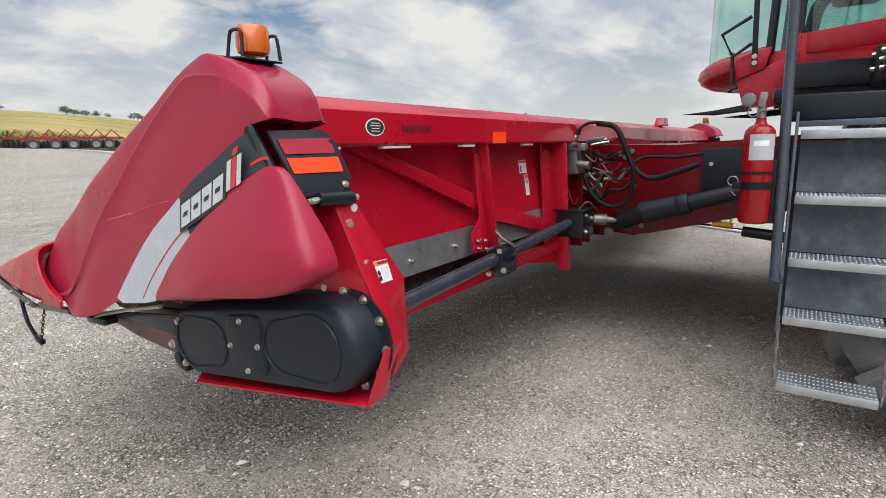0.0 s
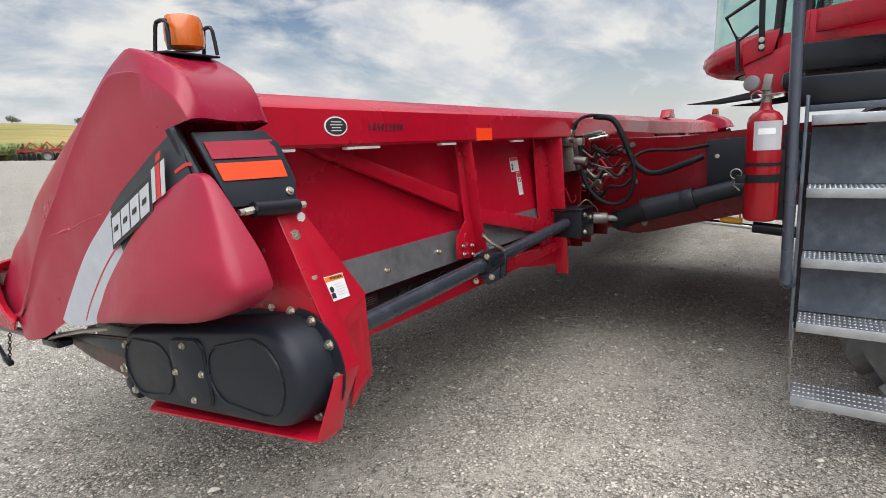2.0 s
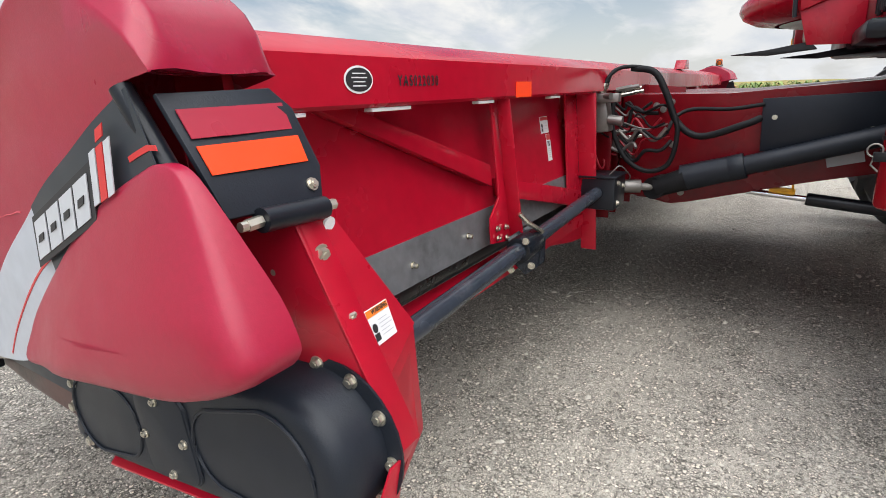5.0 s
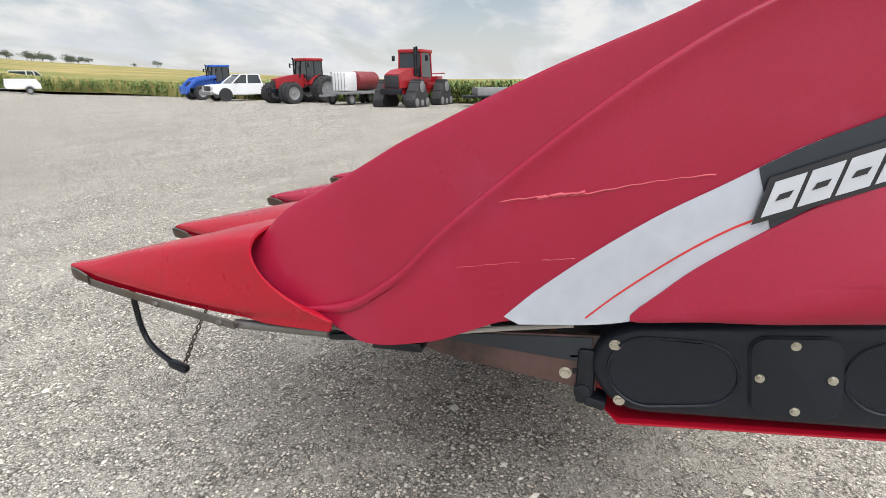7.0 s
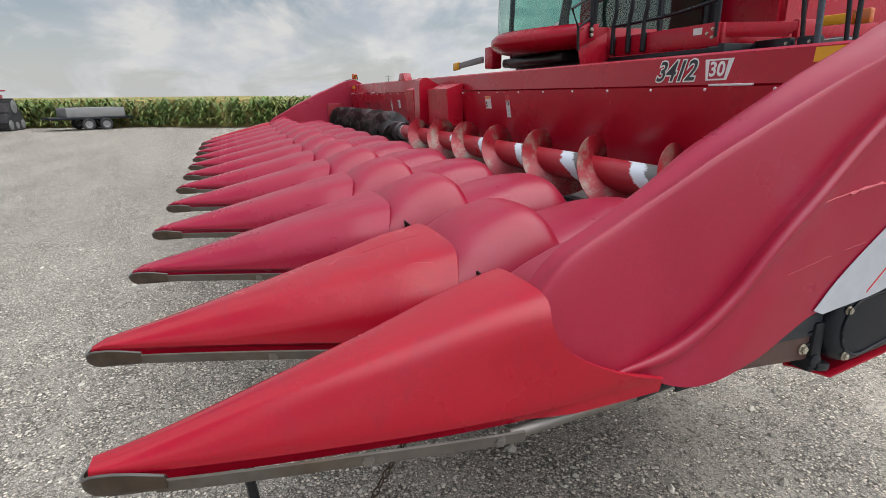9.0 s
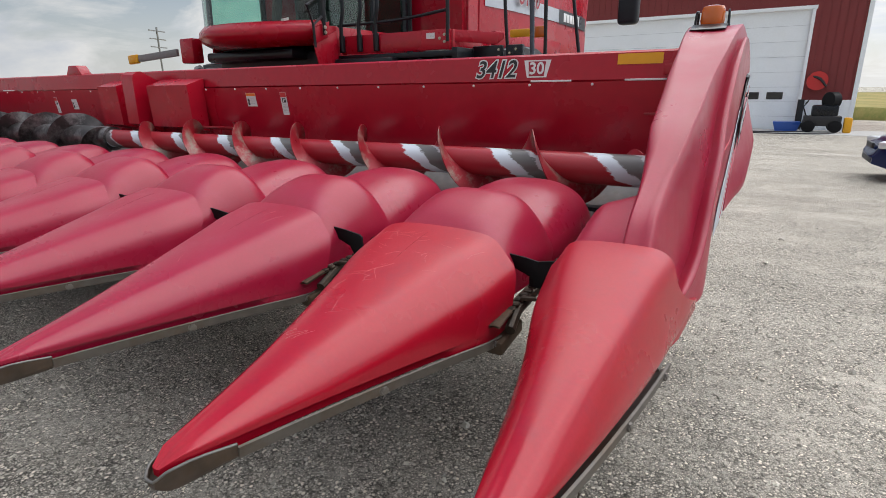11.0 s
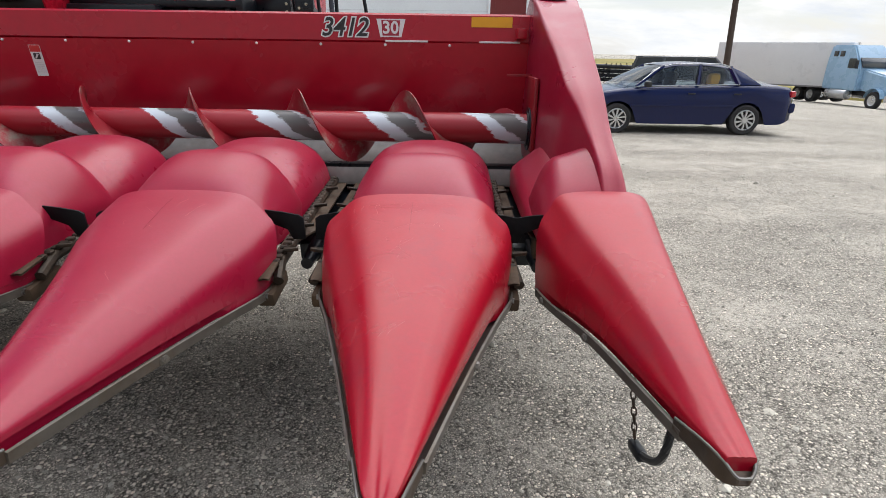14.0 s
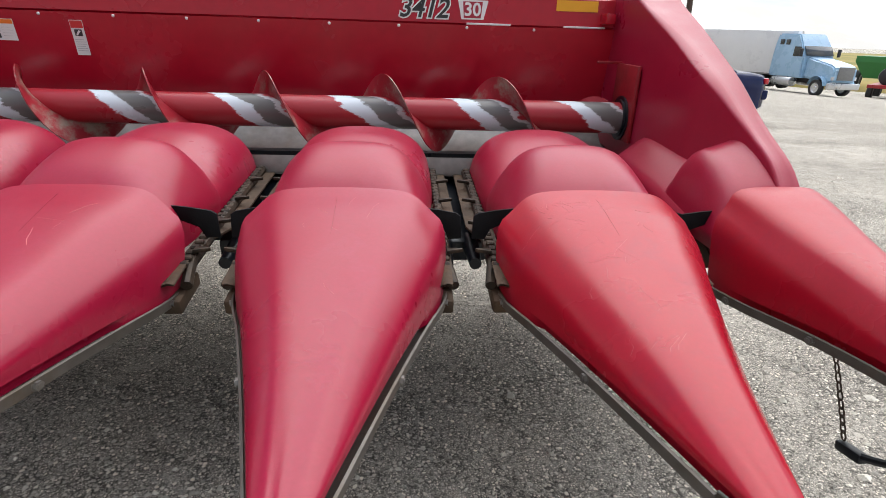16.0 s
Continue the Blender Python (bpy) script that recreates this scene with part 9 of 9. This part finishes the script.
single("yellow_jug", box(bmn(), (-2.72, BY + 1.5, GZ + 0.3), (0.28, 0.3, 0.6), None, 0.06), M_YELLOW, "yellow plastic jug beside the washer", "jug")
hs = single("yard_hose", tube(bmn(), [(-2.4, BY + 1.8, GZ + 0.0), (-1.5, BY + 2.9, BZ + 0.12), (0.2, BY + 3.2, BZ + 0.13), (1.0, BY + 2.4, BZ + 0.12), (-0.5, BY + 2.2, BZ + 0.12), (-1.6, BY + 1.2, GZ + 0.03)], 0.025, 6, 5), M_INK, "black rubber hose lying before the workshop", "hose")
single("green_cabinet", box(bmn(), (-5.95, -35.5, land(-5.95, -35.5) + 0.62), (0.78, 0.7, 1.3), None, 0.04), M_GREENBOX, "dark green electrical cabinet", "cabinet")
single("yard_pole", tube(bmn(), [(-7.98, -36.0, land(-7.98, -36.0)), (-7.88, -36.0, 1.7)], 0.05, 8), M_GREYM, "thin grey pole at the yard's edge", "pole")
up = thing("utility_pole", "weathered brown wooden utility pole", "pole")
part("mast", tube(bmn(), [(-15.6, -33.5, -1.6), (-15.2, -33.5, 9.0)], lambda u: 0.19 - 0.05 * u, 12), mat("pole_wood", (0.07, 0.05, 0.04), 0.9, var=0.3), up)
# lattice power poles far beyond the head
for x, y, h in ((92.0, -59.3, 12.0), (288.0, -81.0, 11.2)):
    pp = thing("power_pole", "thin grey distant power pole with cross-arms", "pole")
    part("mast", tube(bmn(), [(x, y, 0), (x, y, h)], 0.17, 6), M_GREYM, pp)
    for k in range(3):
        part("cross_arm", box(bmn(), (x, y, h - 0.6 - k * 1.3), (0.16, 4.0, 0.16), rot("Z", 20)), M_GREYM, pp)
# folded black machine on a trailer, behind the sedan
fm = thing("folded_machine", "black folded harvesting reel stacked on a trailer", "implement")
rngf = random.Random(8)
FM = place(-7.4, -27.0, 8) @ Matrix.Scale(0.65, 4)
for k in range(4):
    z = 1.0 + 0.32 * k
    part("reel_tube", cyl(bmn(), (-2.2, -0.5 + 0.25 * k, z), (1.4 + 0.25 * k, -0.5 + 0.25 * k, z + 0.12), 0.15, n=12), M_BLACKP, fm)
    for i in range(9):
        x = -2.0 + i * 0.42
        part("finger_bar", box(bmn(), (x, -0.4 + 0.25 * k, z + 0.1), (0.05, 0.06, 0.5), rot("Y", rngf.uniform(-30, 30))), M_BLACKP, fm)
bm = bmn()
tube(bm, [(1.3 + 0.45 * math.cos(a), 0.2, 1.75 + 0.45 * math.sin(a)) for a in [2 * math.pi * k / 16 for k in range(17)]], 0.05, 6)
for k in range(5):
    a = 2 * math.pi * k / 5
    tube(bm, [(1.3, 0.2, 1.75), (1.3 + 0.45 * math.cos(a), 0.2, 1.75 + 0.45 * math.sin(a))], 0.04, 6)
part("end_wheel", bm, M_BLACKP, fm)
part("bed", box(bmn(), (-0.3, 0.2, 0.7), (4.4, 1.6, 0.2)), M_GREYM, fm)
for x in (-1.2, -0.3):
    wheel(fm, x, 0.9, 0.36, 0.2, M_GREYM)
    wheel(fm, x, -0.6, 0.36, 0.2, M_GREYM)
put_thing(fm, FM)
# disc harrow at the field's edge
dh = thing("disc_harrow", "folded red disc harrow with white-rimmed wheels", "implement")
for i in range(3):
    part("frame_beam", box(bmn(), (0, -1.0 + i, 1.0), (9.0, 0.16, 0.16)), M_FARRED, dh)
for i in range(7):
    part("cross_beam", box(bmn(), (-4.2 + i * 1.4, 0, 1.1), (0.14, 2.4, 0.14)), M_FARRED, dh)
    part("truss", tube(bmn(), [(-4.2 + i * 1.2, 0, 1.1), (-3.6 + i * 1.2, 0, 1.75), (-3.0 + i * 1.2, 0, 1.1)], 0.06, 6), M_FARRED, dh)
bm = bmn()
for i in range(26):
    for y in (-1.5, 1.5):
        cyl(bm, (-4.6 + i * 0.34, y, 0.42), (-4.56 + i * 0.34, y + 0.03, 0.42), 0.34, n=14)
tagged(part("disc_gang", bm, M_INK, dh), kind="stuff")
for x in (-0.6, 0.7, 2.4, 3.4, -2.2):
    wheel(dh, x, -1.9, 0.45, 0.3, M_GREYM)
put_thing(dh, place(21.5, 52.0, -28))


# ---- fields and skyline ----
def hill(az, r):
    """Far land beyond the yard: swells to the left of the tractors."""
    top = curve_at(((8, 0.3), (27.6, 0.9), (44, 9.7), (51.5, 14.0), (57, 17.0), (62.3, 28.0), (67.4, 32.0), (72.3, 35.0), (90, 36.0)), az)
    return top * max(0.0, min(1.0, (r - 60) / 520))


EDGE = ((-60, 33), (-30, 30), (-8, 28.5), (3, 29.5), (12, 34), (22, 38), (32, 42), (42, 52), (52, 70), (60, 66), (70, 60), (85, 58), (100, 58), (125, 60))


def crop_material():
    m = bpy.data.materials.new("ripening_corn")
    m.use_nodes = True
    n, l = m.node_tree.nodes, m.node_tree.links
    b = n["Principled BSDF"]
    tc = n.new("ShaderNodeTexCoord")
    a = n.new("ShaderNodeTexNoise"); a.inputs["Scale"].default_value = 0.05; a.inputs["Detail"].default_value = 8
    c = n.new("ShaderNodeTexNoise"); c.inputs["Scale"].default_value = 2.2; c.inputs["Detail"].default_value = 9; c.inputs["Roughness"].default_value = 0.75
    st = n.new("ShaderNodeVectorMath"); st.operation = "MULTIPLY"; st.inputs[1].default_value = (1, 1, 0.3)
    l.new(tc.outputs["Object"], st.inputs[0])
    l.new(tc.outputs["Object"], a.inputs[0]); l.new(st.outputs[0], c.inputs[0])
    ad = n.new("ShaderNodeMath"); ad.operation = "MULTIPLY_ADD"; ad.inputs[1].default_value = 0.6
    l.new(c.outputs[0], ad.inputs[0]); l.new(a.outputs[0], ad.inputs[2])
    rp = n.new("ShaderNodeValToRGB")
    e = rp.color_ramp.elements
    e[0].position, e[0].color = 0.55, (0.11, 0.15, 0.04, 1)
    e[1].position, e[1].color = 1.0, (0.38, 0.29, 0.12, 1)
    x = e.new(0.75); x.color = (0.24, 0.21, 0.075, 1)
    l.new(ad.outputs[0], rp.inputs[0]); l.new(rp.outputs[0], b.inputs["Base Color"])
    b.inputs["Roughness"].default_value = 0.9
    b.inputs["Specular IOR Level"].default_value = 0.1
    return m


M_CROP = crop_material()
M_LEAF = mat("corn_leaf", (0.13, 0.20, 0.05), 0.6, var=0.3, islands=0.4, col2=(0.30, 0.27, 0.09), patch=0.4, pscale=0.6)
M_SOIL = mat("bare_soil", (0.09, 0.06, 0.04), 0.95, var=0.25)
CANOPY = 1.5
O = (-0.5, -2.0)
bm = bmn()
rings = []
rngk = random.Random(21)
RF = (0.0, 0.6, 2.0, 5.0, 10, 18, 30, 50, 80, 130, 220, 360, 520)
for a10 in range(-60, 126, 1):
    az = float(a10)
    e = curve_at(EDGE, az)
    ring = []
    for k, dr in enumerate(RF):
        r = e + dr
        x, y = O[0] + r * math.cos(radians(az)), O[1] + r * math.sin(radians(az))
        z = land(x, y) + hill(az, r) + (CANOPY - 0.15 + 0.10 * (rngk.random() - 0.5) if k else 0.0)
        ring.append(Vector((x, y, z)))
    rings.append(ring)
loft(bm, rings)
single("cornfield", bm, M_CROP, "wide field of ripening corn, green below golden tassels", "field", kind="stuff", angle=60)

# leafy plants along the field's edge
verts, faces = [], []
for i in range(5200):
    az = -58 + 180 * rngk.random()
    e = curve_at(EDGE, az) - 0.5 + 3.2 * rngk.random() ** 1.6
    x, y = O[0] + e * math.cos(radians(az)), O[1] + e * math.sin(radians(az))
    z0 = land(x, y) + hill(az, e)
    h = CANOPY * rngk.uniform(0.85, 1.12)
    for k in range(7):
        t = rngk.uniform(0, 6.28)
        zb = z0 + h * (0.08 + 0.80 * k / 7)
        L = rngk.uniform(0.35, 0.6)
        dx, dy = math.cos(t), math.sin(t)
        wx, wy = -dy * 0.045, dx * 0.045
        b = len(verts)
        verts += [(x - wx, y - wy, zb), (x + wx, y + wy, zb), (x + dx * L * 0.5 + wx, y + dy * L * 0.5 + wy, zb + 0.22), (x + dx * L * 0.5 - wx, y + dy * L * 0.5 - wy, zb + 0.22), (x + dx * L, y + dy * L, zb + rngk.uniform(-0.05, 0.15))]
        faces += [(b, b + 1, b + 2, b + 3), (b + 3, b + 2, b + 4)]
    b = len(verts)
    verts += [(x - 0.02, y, z0), (x + 0.02, y, z0), (x, y, z0 + h + 0.1)]
    faces.append((b, b + 1, b + 2))
me = bpy.data.meshes.new("corn_plants")
me.from_pydata(verts, [], faces)
me.materials.append(M_LEAF)
tagged(new("corn_plants", me), "leafy green corn plants at the edge of the field", "corn", kind="stuff")
# bean field beyond the workshop
bm = bmn()
rings = []
for a10 in range(-150, -88, 2):
    ring = []
    near = 76 if a10 < -103 else 46
    for k, r in enumerate((near, near + 0.5, near + 14, 110, 160, 300, 600)):
        x, y = r * math.cos(radians(a10)), r * math.sin(radians(a10))
        ring.append(Vector((x, y, land(x, y) + (0.8 if k else 0))))
    rings.append(ring)
loft(bm, rings)
single("bean_field", bm, M_CROP, "low yellowing bean field beyond the yard", "field", kind="stuff", angle=60)
bm = bmn()
plate(bm, [(8, 52, 0), (17, 54, 0), (16, 58, 0), (6, 57, 0)], (0, 0, 0.1))
for v in bm.verts:
    v.co.z += land(v.co.x, v.co.y) + 0.5
soil = single("soil_bank", bm, M_SOIL, "low bank of bare dark soil", "ground", kind="structure")


def tree(x, y, z, h, seed):
    """Far field tree: tapered trunk, a few limbs, a crown of many leaf clumps with gaps."""
    r = random.Random(seed)
    t = thing("tree", "distant dark green broadleaf tree on the skyline", "tree", group="skyline trees")
    bm = bmn()
    tube(bm, [(x, y, z), (x + 0.02 * h, y, z + 0.3 * h), (x, y, z + 0.6 * h)], lambda u: h * (0.035 - 0.02 * u), 7)
    tips = []
    for k in range(7):
        a = r.uniform(0, 6.28)
        p = Vector((x, y, z + h * r.uniform(0.25, 0.55)))
        q = p + Vector((math.cos(a) * h * 0.35, math.sin(a) * h * 0.35, h * r.uniform(0.12, 0.32)))
        tube(bm, [p, (p + q) / 2 + Vector((0, 0, 0.03 * h)), q], lambda u: h * (0.014 - 0.009 * u), 5)
        tips.append(q)
    tips.append(Vector((x, y, z + 0.85 * h)))
    part("trunk", bm, M_BARK, t)
    vs, fs = [], []
    for _ in range(420):
        c = r.choice(tips) + Vector((r.gauss(0, 0.16), r.gauss(0, 0.16), r.gauss(0, 0.09))) * h
        s = h * r.uniform(0.025, 0.06)
        b = len(vs)
        u = Vector((r.gauss(0, 1), r.gauss(0, 1), r.gauss(0, 1))).normalized()
        w = u.orthogonal().normalized()
        v2 = u.cross(w)
        vs += [tuple(c + w * s), tuple(c + v2 * s * 0.8), tuple(c - w * s), tuple(c - v2 * s * 0.8)]
        fs.append((b, b + 1, b + 2, b + 3))
    m2 = bpy.data.meshes.new("crown")
    m2.from_pydata(vs, [], fs)
    m2.materials.append(M_TREE)
    c = new("crown", m2)
    c.parent = t


M_BARK = mat("bark", (0.06, 0.05, 0.04), 0.9)
M_TREE = mat("far_foliage", (0.09, 0.11, 0.075), 0.8, var=0.2, islands=0.4)
k = 0
for az, r_, n_, h in ((46, 510, 1, 8), (48, 510, 1, 5), (51.8, 505, 3, 8), (52.8, 505, 4, 9), (54.2, 505, 4, 9), (55.6, 500, 3, 9), (57.2, 500, 4, 9), (58.6, 500, 3, 8), (62.6, 500, 3, 8), (65.4, 500, 3, 7), (66.3, 500, 3, 7), (67.6, 500, 5, 9), (72.5, 505, 3, 8)):
    for j in range(n_):
        a = az + rngk.uniform(-0.55, 0.55)
        rr = r_ + rngk.uniform(-15, 15)
        tx, ty = O[0] + rr * math.cos(radians(a)), O[1] + rr * math.sin(radians(a))
        tree(tx, ty, land(tx, ty) + hill(a, rr) + 0.6, h * rngk.uniform(0.55, 0.85), k)
        k += 1
